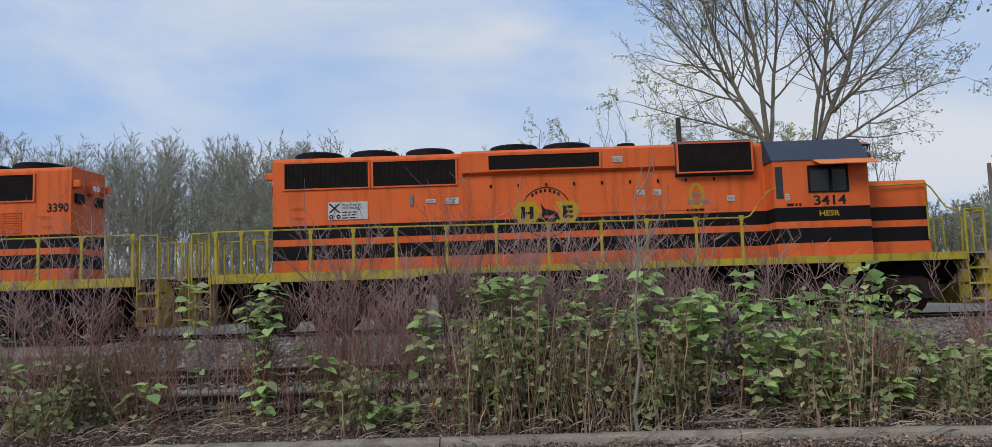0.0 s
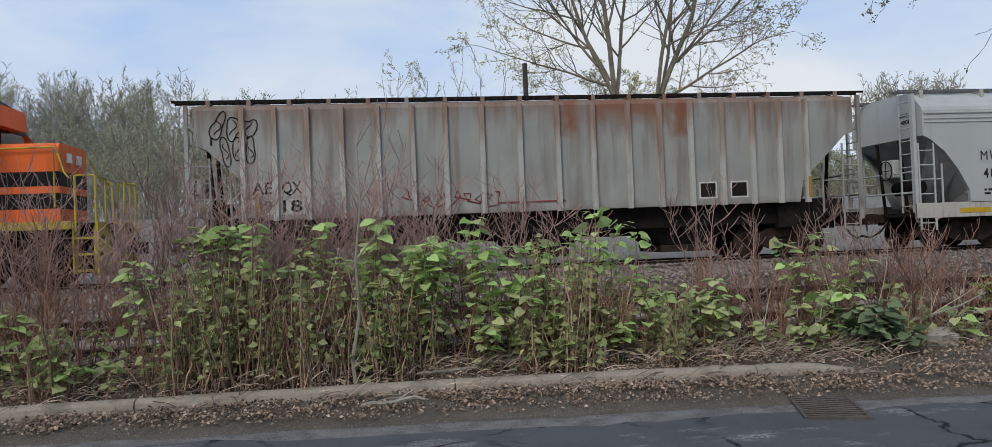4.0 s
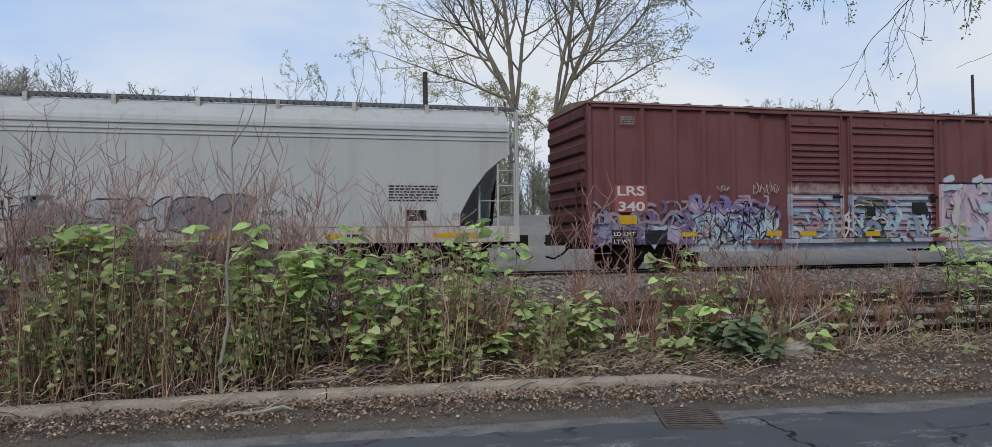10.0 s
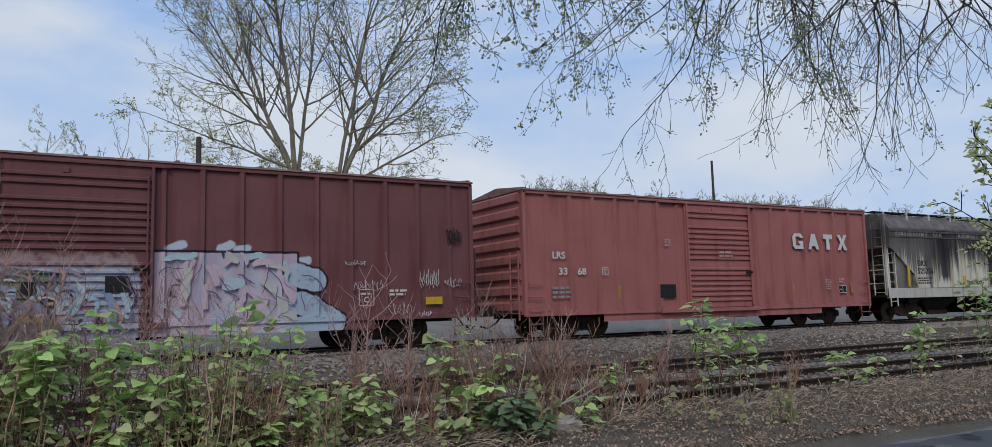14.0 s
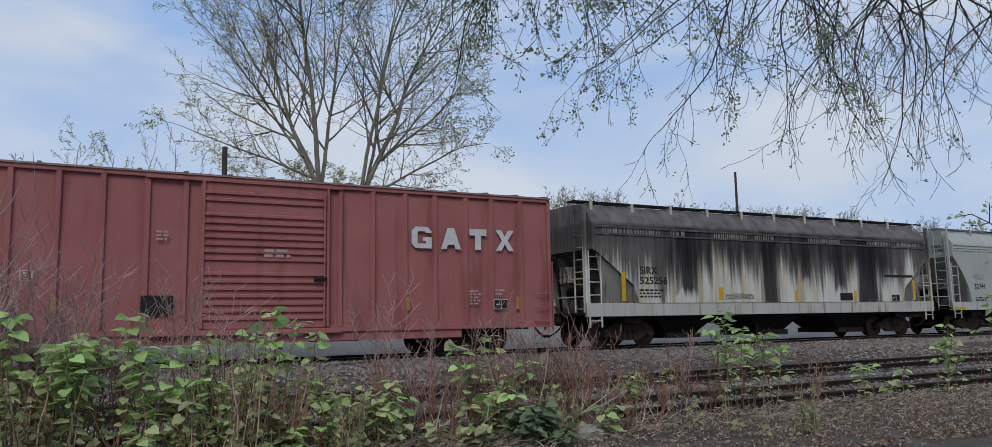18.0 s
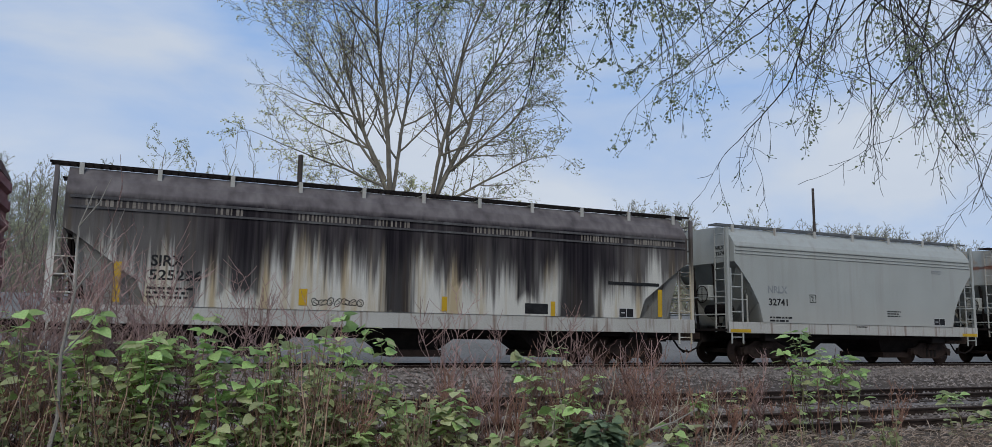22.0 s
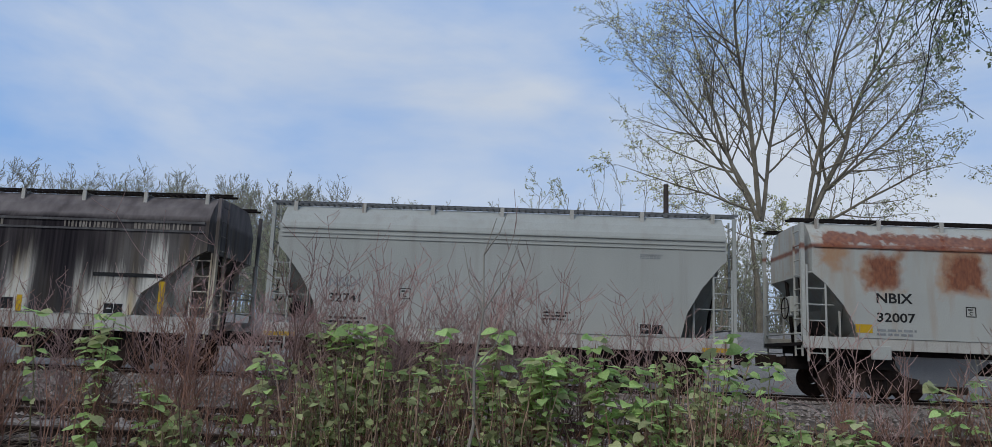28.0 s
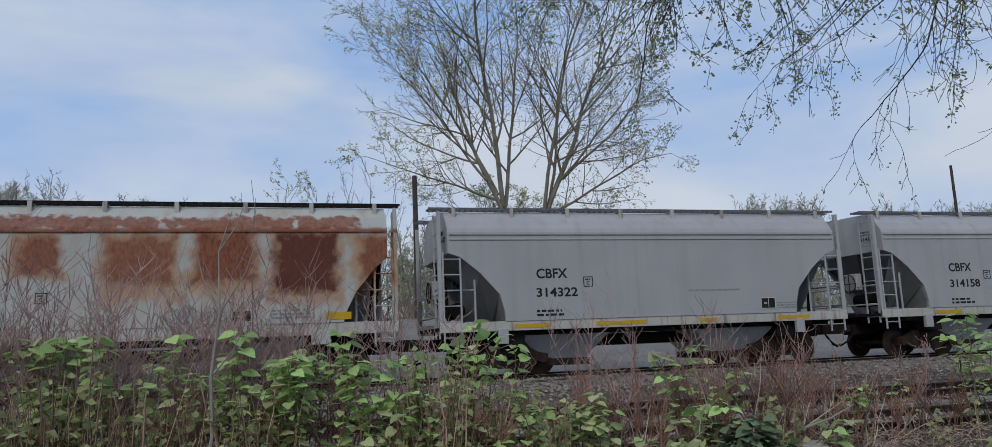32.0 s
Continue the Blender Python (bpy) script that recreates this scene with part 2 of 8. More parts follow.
M_GRILLE = surface("dark_grille", (0.012, 0.010, 0.010), (0.03, 0.02, 0.016), 3, 0.7, bump=0.1, spec=0.1)
M_DARK = surface("grimy_steel", (0.009, 0.008, 0.008), (0.024, 0.019, 0.017), 4, 0.75, bump=0.3)
M_TRUCK = surface("brown_grime", (0.02, 0.015, 0.013), (0.05, 0.034, 0.027), 5, 0.85, bump=0.4)
M_WHEEL = surface("wheel_steel", (0.05, 0.035, 0.03), (0.09, 0.06, 0.045), 6, 0.6, metal=0.5, bump=0.2)
M_WHITE = surface("white_lettering", (0.58, 0.57, 0.55), (0.44, 0.43, 0.42), 5, 0.6, bump=0.05)
M_INK = surface("black_lettering", (0.012, 0.012, 0.013), (0.03, 0.03, 0.03), 5, 0.6, bump=0.05)
M_GREY_INK = surface("faded_lettering", (0.16, 0.17, 0.18), (0.26, 0.27, 0.27), 5, 0.6, bump=0.05)
M_YREFL = surface("yellow_reflector", (0.52, 0.33, 0.02), (0.42, 0.26, 0.03), 5, 0.4, bump=0.03)
M_GLASS = surface("dark_window", (0.008, 0.009, 0.011), (0.014, 0.015, 0.018), 2, 0.08, bump=0.0, spec=0.5)
M_LENS = surface("lamp_lens", (0.55, 0.55, 0.5), (0.7, 0.7, 0.66), 2, 0.12, bump=0.0, spec=0.5)
M_AE = surface("old_grey_paint", (0.235, 0.24, 0.23), (0.32, 0.32, 0.30), 1.1, 0.65, bump=0.12, streak=(0.16, 0.13, 0.11), streak_amount=0.6, streak_scale=(4, 4, 0.35), streak_edge=(0.48, 0.68),
               soot=((0.15, 0.08, 0.052), 3.75, 0.4, (5.5, 5.5, 0.35), 0.45),
               regions=[dict(x=(-9, 9), z=(4.0, 4.4), wob=1.3, wscale=1.6, edge=0.2, colour=(0.15, 0.06, 0.035), colour2=(0.27, 0.15, 0.095), amount=0.4),
                        dict(x=(0.5, 0.9), z=(3.3, 4.2), wob=0.5, edge=0.15, colour=(0.20, 0.075, 0.04), amount=0.8), dict(x=(3.4, 3.8), z=(3.2, 4.2), wob=0.5, edge=0.15, colour=(0.20, 0.075, 0.04), amount=0.8),
                        dict(x=(1.4, 3.2), z=(3.7, 4.2), wob=0.6, edge=0.2, colour=(0.22, 0.09, 0.05), amount=0.7), dict(x=(-9, 9), z=(1.3, 1.42), wob=0.5, wscale=2, edge=0.15, colour=(0.12, 0.095, 0.08), amount=0.7)])
M_AE_RIB = surface("old_grey_rib", (0.34, 0.335, 0.315), (0.41, 0.405, 0.38), 1.0, 0.65, bump=0.12, streak=(0.2, 0.13, 0.09), streak_amount=0.6, streak_scale=(5, 5, 0.5), soot=((0.2, 0.09, 0.05), 3.3, 0.35, (4, 4, 0.5), 0.6))
M_MW = surface("pale_grey_paint", (0.36, 0.375, 0.375), (0.41, 0.425, 0.42), 0.7, 0.5, bump=0.05, streak=(0.26, 0.25, 0.235), streak_amount=0.4, streak_scale=(4, 4, 0.2), streak_edge=(0.5, 0.75),
               regions=[dict(x=(-9, 9), z=(1.2, 1.3), wob=0.6, wscale=1.1, edge=0.25, colour=(0.34, 0.32, 0.30), amount=0.6),
                        dict(x=(-2.6, -1.1), z=(1.05, 1.75), wob=0.55, wscale=3.5, edge=0.012, colour=(0.05, 0.05, 0.06), amount=0.5)])
M_NRLX = surface("light_grey_paint", (0.315, 0.325, 0.30), (0.365, 0.372, 0.345), 0.7, 0.5, bump=0.05, streak=(0.25, 0.235, 0.205), streak_amount=0.4, streak_scale=(4, 4, 0.2), streak_edge=(0.5, 0.75),
                 regions=[dict(x=(-9, 9), z=(0.9, 1.75), wob=0.9, wscale=1.2, edge=0.45, colour=(0.37, 0.355, 0.315), amount=0.55)])
M_CBFX = surface("cool_grey_paint", (0.31, 0.315, 0.32), (0.36, 0.362, 0.365), 0.7, 0.5, bump=0.05, streak=(0.25, 0.235, 0.21), streak_amount=0.4, streak_scale=(4, 4, 0.2), streak_edge=(0.5, 0.75))
R1, R2, R3 = (0.12, 0.036, 0.026), (0.24, 0.084, 0.044), (0.36, 0.17, 0.075)
M_NBIX = surface("weathered_grey_paint", (0.345, 0.35, 0.325), (0.41, 0.415, 0.38), 0.8, 0.6, bump=0.08, streak=(0.33, 0.24, 0.16), streak_amount=0.5, streak_scale=(3, 3, 0.4), streak_edge=(0.5, 0.70),
                 regions=[dict(x=(a, b), z=(c, d), wob=0.75, wscale=3.4, edge=0.13, colour=R3, colour2=(0.36, 0.22, 0.12), amount=0.75, scale=9, stretch=(1.6, 1.6, 0.7)) for a, b, c, d in ((-4.4, -3.5, 2.6, 3.45), (-2.55, -1.5, 2.6, 3.7), (-0.8, 0.9, 2.05, 3.7), (1.05, 2.7, 2.15, 3.75), (2.8, 4.5, 1.95, 3.75), (4.75, 5.8, 2.1, 3.6), (-5.4, -4.8, 3.2, 3.8))]
                 + [dict(x=(a, b), z=(c, d), wob=0.6, wscale=4.0, edge=0.12, colour=p, colour2=q, amount=m, scale=12, stretch=(1.6, 1.6, 0.6)) for a, b, c, d, p, q, m in (
                     (-4.3, -3.55, 2.7, 3.4, R2, R1, 0.85), (-2.4, -1.6, 2.7, 3.5, R2, R1, 0.85), (-0.65, 0.75, 2.45, 3.5, R2, R1, 0.8), (1.2, 2.5, 2.5, 3.6, R1, R2, 0.92), (2.95, 4.35, 2.2, 3.6, R1, (0.085, 0.03, 0.022), 0.96), (4.95, 5.7, 2.5, 3.5, R2, R1, 0.85))]
                 + [dict(x=(-6, 6), z=(3.6, 3.72), wob=0.12, edge=0.03, colour=R2, colour2=R1, amount=0.85)]
                 + [dict(x=(c - 0.72, c + 0.7), z=(3.70, 4.02), wob=0.5, wscale=4, edge=0.04, colour=R2, colour2=R1, amount=0.85, scale=10) for c in (-4.6, -3.1, -1.7, -0.3, 1.2, 2.7, 4.2)])
SOOT = (0.008, 0.007, 0.009)
M_SIRX = surface("soot_stained_paint", (0.46, 0.445, 0.39), (0.56, 0.54, 0.485), 0.9, 0.6, bump=0.06, streak=(0.36, 0.26, 0.12), streak_amount=0.75, streak_scale=(4, 4, 0.22), streak_edge=(0.47, 0.64),
                 soot=((0.04, 0.033, 0.034), 2.4, 0.26, (13, 9, 0.28), 0.85),
                 regions=[dict(x=(-5.4, 5.8), z=(2.75, 4.2), wob=3.2, wscale=1.0, edge=0.5, colour=SOOT, colour2=(0.04, 0.033, 0.036), amount=0.9, stretch=(14, 9, 0.35), scale=1.0, wstretch=(4.2, 4.2, 0.16)),
                          dict(x=(-8.4, 8.4), z=(3.3, 4.2), wob=1.6, wscale=1.0, edge=0.35, colour=(0.03, 0.026, 0.028), colour2=(0.07, 0.06, 0.06), amount=0.8, stretch=(14, 9, 0.35), scale=1.0, wstretch=(8, 8, 0.2))]
                 + [dict(x=(a, b), z=(c, 4.2), wob=0.9, wscale=1.0, edge=0.14, colour=SOOT, colour2=(0.028, 0.023, 0.026), amount=0.94, stretch=(14, 9, 0.35), scale=1.0, wstretch=(7, 7, 0.2))
                    for a, b, c in ((-4.95, -4.2, 1.75), (-1.15, -0.4, 1.2), (0.9, 1.3, 2.2), (2.7, 3.1, 1.9), (3.85, 5.25, 1.2))]
                 + [dict(x=(-9, 9), z=(3.82, 5), wob=0.1, edge=0.06, colour=(0.085, 0.073, 0.073), colour2=(0.17, 0.15, 0.145), scale=1.5, amount=0.92, stretch=(2, 2, 0.6))])
M_SOOT = surface("sooty_paint", (0.05, 0.048, 0.05), (0.10, 0.095, 0.095), 1.2, 0.7, bump=0.08, streak=(0.2, 0.2, 0.19), streak_amount=0.4, streak_scale=(3, 3, 0.5))
PURPLES = ((0.30, 0.22, 0.36), (0.16, 0.14, 0.30), (0.42, 0.34, 0.42), (0.22, 0.34, 0.40), (0.12, 0.06, 0.09), (0.36, 0.22, 0.26))
PINKS = ((0.46, 0.36, 0.43), (0.52, 0.42, 0.48), (0.42, 0.36, 0.44), (0.38, 0.40, 0.50))
NAVY = (0.025, 0.022, 0.05)
M_LRS = surface("maroon_paint", (0.125, 0.056, 0.059), (0.165, 0.072, 0.074), 0.9, 0.6, bump=0.08, streak=(0.105, 0.033, 0.033), streak_amount=0.5, streak_scale=(2.5, 2.5, 0.3),
                regions=[dict(x=(-9.5, -6.7), z=(0.3, 1.35), wob=1.1, wscale=2.2, edge=0.10, cells=PURPLES, scale=0.8, outline=0.03, turns=4, amount=0.75),
                         dict(x=(-6.9, -4.05), z=(1.1, 1.75), wob=0.7, wscale=2.6, edge=0.04, colour=(0.20, 0.18, 0.29), colour2=(0.35, 0.32, 0.41), amount=0.92, scale=3),
                         dict(x=(-6.7, -4.1), z=(0.3, 1.15), wob=0.5, wscale=2.6, edge=0.14, colour=(0.30, 0.40, 0.48), colour2=(0.42, 0.48, 0.54), amount=0.88, scale=3),
                         dict(lines=((-6.35, 1.78, -5.85, 0.95), (-6.35, 1.78, -5.65, 1.85), (-5.65, 1.85, -5.75, 1.5), (-5.6, 1.15, -5.25, 1.85), (-5.25, 1.85, -4.95, 1.4), (-5.6, 1.15, -4.9, 1.2), (-4.95, 1.85, -4.85, 1.1), (-4.95, 1.85, -4.3, 1.6), (-4.3, 1.6, -4.8, 1.4),
                                     (-4.8, 1.4, -4.15, 1.0), (-6.6, 1.1, -6.3, 1.3), (-9.2, 1.45, -8.3, 1.1), (-7.2, 1.6, -6.7, 1.1), (-7.4, 1.2, -6.9, 1.65), (-6.1, 0.75, -5.2, 0.8), (-8.0, 1.5, -7.6, 0.9), (-5.9, 0.6, -5.75, 1.1), (-4.6, 0.6, -4.35, 1.3)), r=0.035, colour=NAVY),
                         dict(x=(-3.86, 1.15), z=(0.2, 0.72), wob=0.12, edge=0.02, colour=(0.26, 0.33, 0.46), colour2=(0.42, 0.45, 0.5), amount=0.85, stretch=(2.5, 0.1, 2.2), scale=1.6),
                         dict(lines=((1.75, 2.5, 2.05, 2.6), (2.9, 2.52, 3.12, 2.62), (4.75, 2.22, 5.0, 2.25), (3.3, 2.48, 3.5, 2.52)), r=0.10, soft=0.02, colour=(0.42, 0.48, 0.55)),
                         dict(x=(1.36, 4.78), z=(0.2, 2.47), wob=0.05, edge=0.01, colour=(0.015, 0.015, 0.025), amount=0.95),
                         dict(lines=((4.7, 1.9, 5.2, 1.75), (4.7, 1.2, 5.1, 1.1), (4.9, 1.2, 5.7, 0.7), (4.8, 0.6, 5.6, 0.6)), r=0.33, soft=0.012, colour=(0.015, 0.015, 0.025)),
                         dict(x=(1.43, 4.72), z=(0.2, 2.41), wob=0.05, edge=0.01, cells=PINKS, scale=0.7, turns=2.5, amount=0.94, stretch=(1.6, 0.1, 0.25)),
                         dict(lines=((4.7, 1.9, 5.2, 1.75), (4.7, 1.2, 5.1, 1.1), (4.9, 1.2, 5.7, 0.7), (4.8, 0.6, 5.6, 0.6)), r=0.275, soft=0.012, colour=(0.34, 0.41, 0.50)),
                         dict(lines=((3.2, 0.5, 3.0, 2.2), (3.9, 0.4, 3.75, 1.9), (4.4, 0.5, 4.1, 2.1)), r=0.12, soft=0.1, colour=(0.42, 0.46, 0.56), amount=0.6),
                         dict(lines=((1.8, 1.4, 2.12, 1.4), (1.8, 1.4, 1.83, 1.66), (1.83, 1.66, 2.12, 1.66), (2.12, 1.66, 2.12, 1.4), (2.95, 2.4, 2.97, 2.28)), r=0.022, colour=(0.03, 0.03, 0.035))])
M_LRS_DOOR = surface("painted_door", (0.125, 0.056, 0.059), (0.165, 0.072, 0.074), 0.9, 0.6, bump=0.08, streak=(0.105, 0.033, 0.033), streak_amount=0.5, streak_scale=(2.5, 2.5, 0.3),
                regions=[dict(x=(-3.86, 1.15), z=(0.2, 2.08), wob=0.12, edge=0.02, colour=(0.24, 0.30, 0.41), colour2=(0.42, 0.45, 0.50), amount=0.8, stretch=(1.2, 0.1, 3.2), scale=2.2),
                         dict(x=(-3.8, 1.1), z=(2.1, 2.3), wob=0.6, wscale=6, edge=0.1, colour=(0.42, 0.37, 0.37), amount=0.45),
                         dict(x=(-2.15, -1.6), z=(0.6, 1.7), wob=0.4, wscale=5, edge=0.05, colour=(0.16, 0.08, 0.07), colour2=(0.42, 0.38, 0.37), amount=0.8, scale=7),
                         dict(lines=((-3.5, 1.85, -2.4, 1.8), (-2.9, 1.8, -2.8, 1.0), (-3.6, 1.35, -2.5, 1.3), (0.0, 1.35, 0.4, 0.85)), r=0.13, soft=0.02, colour=(0.27, 0.12, 0.115), amount=0.6),
                         dict(lines=((-1.35, 0.55, -1.3, 1.8), (-1.3, 1.8, -0.55, 1.72), (-0.55, 1.72, -0.55, 1.35), (-0.55, 1.35, -1.1, 1.2), (-0.9, 1.2, -0.45, 0.5)), r=0.235, soft=0.015, colour=(0.02, 0.022, 0.02), amount=0.8),
                         dict(lines=((-1.35, 0.55, -1.3, 1.8), (-1.3, 1.8, -0.55, 1.72), (-0.55, 1.72, -0.55, 1.35), (-0.55, 1.35, -1.1, 1.2), (-0.9, 1.2, -0.45, 0.5)), r=0.175, soft=0.02, colour=(0.13, 0.17, 0.11), amount=0.75),
                         dict(lines=((-3.8, 0.5, -3.3, 0.25), (-2.6, 0.25, -2.4, 0.6), (0.35, 0.9, 0.75, 0.3), (0.2, 0.3, 0.0, 0.9)), r=0.05, colour=(0.05, 0.03, 0.05))])
M_GATX = surface("oxide_red_paint", (0.265, 0.098, 0.094), (0.32, 0.125, 0.118), 0.9, 0.6, bump=0.08, streak=(0.17, 0.055, 0.047), streak_amount=0.5, streak_scale=(2.5, 2.5, 0.3))
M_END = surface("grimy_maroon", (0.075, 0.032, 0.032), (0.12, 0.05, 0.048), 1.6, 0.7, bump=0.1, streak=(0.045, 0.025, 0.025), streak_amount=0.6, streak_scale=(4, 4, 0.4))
M_RUSTY = surface("rusty_roof", (0.13, 0.06, 0.045), (0.22, 0.17, 0.15), 2.5, 0.8, bump=0.3)
M_ASPHALT = surface("asphalt", (0.068, 0.071, 0.080), (0.098, 0.101, 0.110), 1.4, 0.85, bump=0.5, fine=110)


def wear_asphalt(m):
    """Pale gravel where the top coat has worn through, and dark cracks that wander."""
    n, l = m.node_tree.nodes, m.node_tree.links
    bs = n["Principled BSDF"]
    col = bs.inputs["Base Color"].links[0].from_socket
    co = n.new("ShaderNodeTexCoord")

    def noisy(scale, detail, lo, hi, stretch=(1, 1, 1)):
        mp, no, mr = n.new("ShaderNodeMapping"), n.new("ShaderNodeTexNoise"), n.new("ShaderNodeMapRange")
        mp.inputs["Scale"].default_value = stretch
        no.inputs["Scale"].default_value, no.inputs["Detail"].default_value, no.inputs["Roughness"].default_value = scale, detail, 0.65
        mr.inputs["From Min"].default_value, mr.inputs["From Max"].default_value = lo, hi
        l.new(co.outputs["Object"], mp.inputs["Vector"])
        l.new(mp.outputs["Vector"], no.inputs["Vector"])
        l.new(no.outputs["Fac"], mr.inputs["Value"])
        return mr.outputs["Result"], no

    def times(a, b):
        q = n.new("ShaderNodeMath")
        q.operation = "MULTIPLY"
        l.new(a, q.inputs[0])
        l.new(b, q.inputs[1])
        return q.outputs[0]

    def blend(fac, a, c):
        x = n.new("ShaderNodeMix")
        x.data_type = "RGBA"
        l.new(fac, x.inputs[0])
        l.new(a, x.inputs[6])
        x.inputs[7].default_value = (*c, 1)
        return x.outputs[2]
    patch, _ = noisy(1.0, 7, 0.56, 0.63, (0.7, 1.5, 1))
    speck, _ = noisy(34, 3, 0.40, 0.56)
    col = blend(times(patch, speck), col, (0.235, 0.225, 0.215))
    _, warp = noisy(1.5, 4, 0, 1)
    add = n.new("ShaderNodeVectorMath")
    add.operation = "MULTIPLY_ADD"
    add.inputs[1].default_value = (0.7, 0.7, 0)
    l.new(warp.outputs["Color"], add.inputs[0])
    l.new(co.outputs["Object"], add.inputs[2])
    vo, mr = n.new("ShaderNodeTexVoronoi"), n.new("ShaderNodeMapRange")
    vo.feature = "DISTANCE_TO_EDGE"
    vo.inputs["Scale"].default_value = 0.75
    mr.inputs["From Min"].default_value, mr.inputs["From Max"].default_value = 0.022, 0.006
    l.new(add.outputs[0], vo.inputs["Vector"])
    l.new(vo.outputs["Distance"], mr.inputs["Value"])
    some, _ = noisy(0.8, 2, 0.45, 0.55)
    col = blend(times(mr.outputs["Result"], some), col, (0.02, 0.02, 0.023))
    l.new(col, bs.inputs["Base Color"])


wear_asphalt(M_ASPHALT)
M_ROAD_EDGE = surface("crumbled_asphalt", (0.075, 0.073, 0.074), (0.20, 0.192, 0.188), 4, 0.95, bump=0.7, fine=70, fine_amount=0.55, noise_edge=(0.38, 0.62))
M_DIRT = surface("leaf_strewn_dirt", (0.058, 0.049, 0.04), (0.155, 0.134, 0.112), 1.6, 0.95, bump=1.0, fine=75, fine_amount=0.6)
M_SOIL = surface("soil", (0.055, 0.044, 0.037), (0.15, 0.122, 0.10), 1.5, 0.95, bump=0.9, fine=40, fine_amount=0.5)
M_KERB = surface("weathered_concrete", (0.215, 0.185, 0.15), (0.31, 0.272, 0.225), 2.0, 0.85, bump=0.4, streak=(0.13, 0.11, 0.09), streak_amount=0.6, streak_scale=(3, 3, 3))
M_BALLAST = surface("ballast", (0.162, 0.137, 0.122), (0.265, 0.228, 0.202), 1.2, 0.95, bump=1.0, fine=28, fine_amount=0.75)
M_GRAVEL = surface("pale_gravel", (0.135, 0.128, 0.118), (0.215, 0.205, 0.19), 0.8, 0.95, bump=0.6, fine=14, fine_amount=0.4)
M_TIE = surface("old_timber", (0.06, 0.045, 0.035), (0.12, 0.095, 0.08), 2, 0.9, bump=0.6, per_object=0.3)
# rusty rail sides, darkened further so the colour holds the web's shadow
M_RAIL = surface("rail_rust_and_shade", (0.024, 0.017, 0.014), (0.05, 0.036, 0.03), 4, 0.85, metal=0.0, bump=0.3)
M_RAILTOP = surface("rail_head", (0.30, 0.26, 0.23), (0.42, 0.37, 0.33), 3, 0.5, metal=0.45, bump=0.05)
M_RAIL_WORN = surface("dull_rail_head", (0.05, 0.036, 0.03), (0.11, 0.082, 0.068), 3, 0.75, metal=0.0, bump=0.05)
M_RUBBLE = surface("broken_concrete", (0.42, 0.40, 0.37), (0.55, 0.53, 0.50), 1.5, 0.9, bump=0.6)
M_GRATE = surface("cast_iron", (0.075, 0.065, 0.06), (0.135, 0.115, 0.105), 6, 0.7, metal=0.4, bump=0.3)
M_BARK = surface("grey_bark", (0.125, 0.108, 0.085), (0.22, 0.195, 0.15), 2, 0.95, bump=0.7, fine=14)
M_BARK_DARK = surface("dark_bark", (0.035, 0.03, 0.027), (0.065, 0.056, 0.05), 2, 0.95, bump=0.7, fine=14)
M_TWIG = surface("far_twigs", (0.19, 0.175, 0.145), (0.29, 0.27, 0.225), 0.6, 0.95, bump=0.2)
M_BOARD = surface("grey_grating", (0.10, 0.105, 0.11), (0.16, 0.165, 0.17), 4, 0.7, bump=0.1)
M_SILL = surface("dusty_sill", (0.36, 0.345, 0.31), (0.44, 0.425, 0.385), 1.2, 0.65, bump=0.08, streak=(0.16, 0.10, 0.07), streak_amount=0.7, streak_scale=(7, 7, 0.6), streak_edge=(0.54, 0.68))
M_CANE = surface("dead_cane", (0.145, 0.082, 0.073), (0.44, 0.30, 0.27), 4, 0.85, bump=0.3, per_object=0.25)
M_CANE_DARK = surface("dark_cane", (0.085, 0.05, 0.043), (0.21, 0.13, 0.108), 4, 0.85, bump=0.3, per_object=0.25)
M_CANE_RED = surface("brown_cane", (0.125, 0.064, 0.047), (0.35, 0.20, 0.145), 4, 0.85, bump=0.3, per_object=0.25)
M_STRAW = surface("straw", (0.30, 0.25, 0.19), (0.46, 0.40, 0.31), 4, 0.9, bump=0.3, per_object=0.25)
M_STEM = surface("green_stem", (0.14, 0.16, 0.07), (0.23, 0.18, 0.11), 5, 0.7, bump=0.15, per_object=0.2)
M_POLE = surface("creosote_pole", (0.045, 0.037, 0.033), (0.08, 0.066, 0.06), 3, 0.9, bump=0.4)


def leafy(name, c1, c2, through_light=0.35):
    m = surface(name, c1, c2, 6, 0.5, bump=0.1, per_object=0.3)
    n, l = m.node_tree.nodes, m.node_tree.links
    bs = n["Principled BSDF"]
    tr = n.new("ShaderNodeBsdfTranslucent")
    ms = n.new("ShaderNodeMixShader")
    ms.inputs[0].default_value = through_light
    src = bs.inputs["Base Color"].links[0].from_socket
    l.new(src, tr.inputs["Color"])
    l.new(bs.outputs[0], ms.inputs[1])
    l.new(tr.outputs[0], ms.inputs[2])
    l.new(ms.outputs[0], n["Material Output"].inputs[0])
    return m


M_LEAF = leafy("knotweed_leaf", (0.31, 0.50, 0.16), (0.53, 0.67, 0.29), 0.45)
M_LEAF_DULL = leafy("dull_leaf", (0.34, 0.40, 0.18), (0.53, 0.53, 0.30), 0.42)
M_LEAF_DARK = leafy("dark_leaf", (0.11, 0.16, 0.085), (0.19, 0.24, 0.14), 0.2)
M_BUD = leafy("young_leaf", (0.42, 0.43, 0.21), (0.52, 0.51, 0.29))
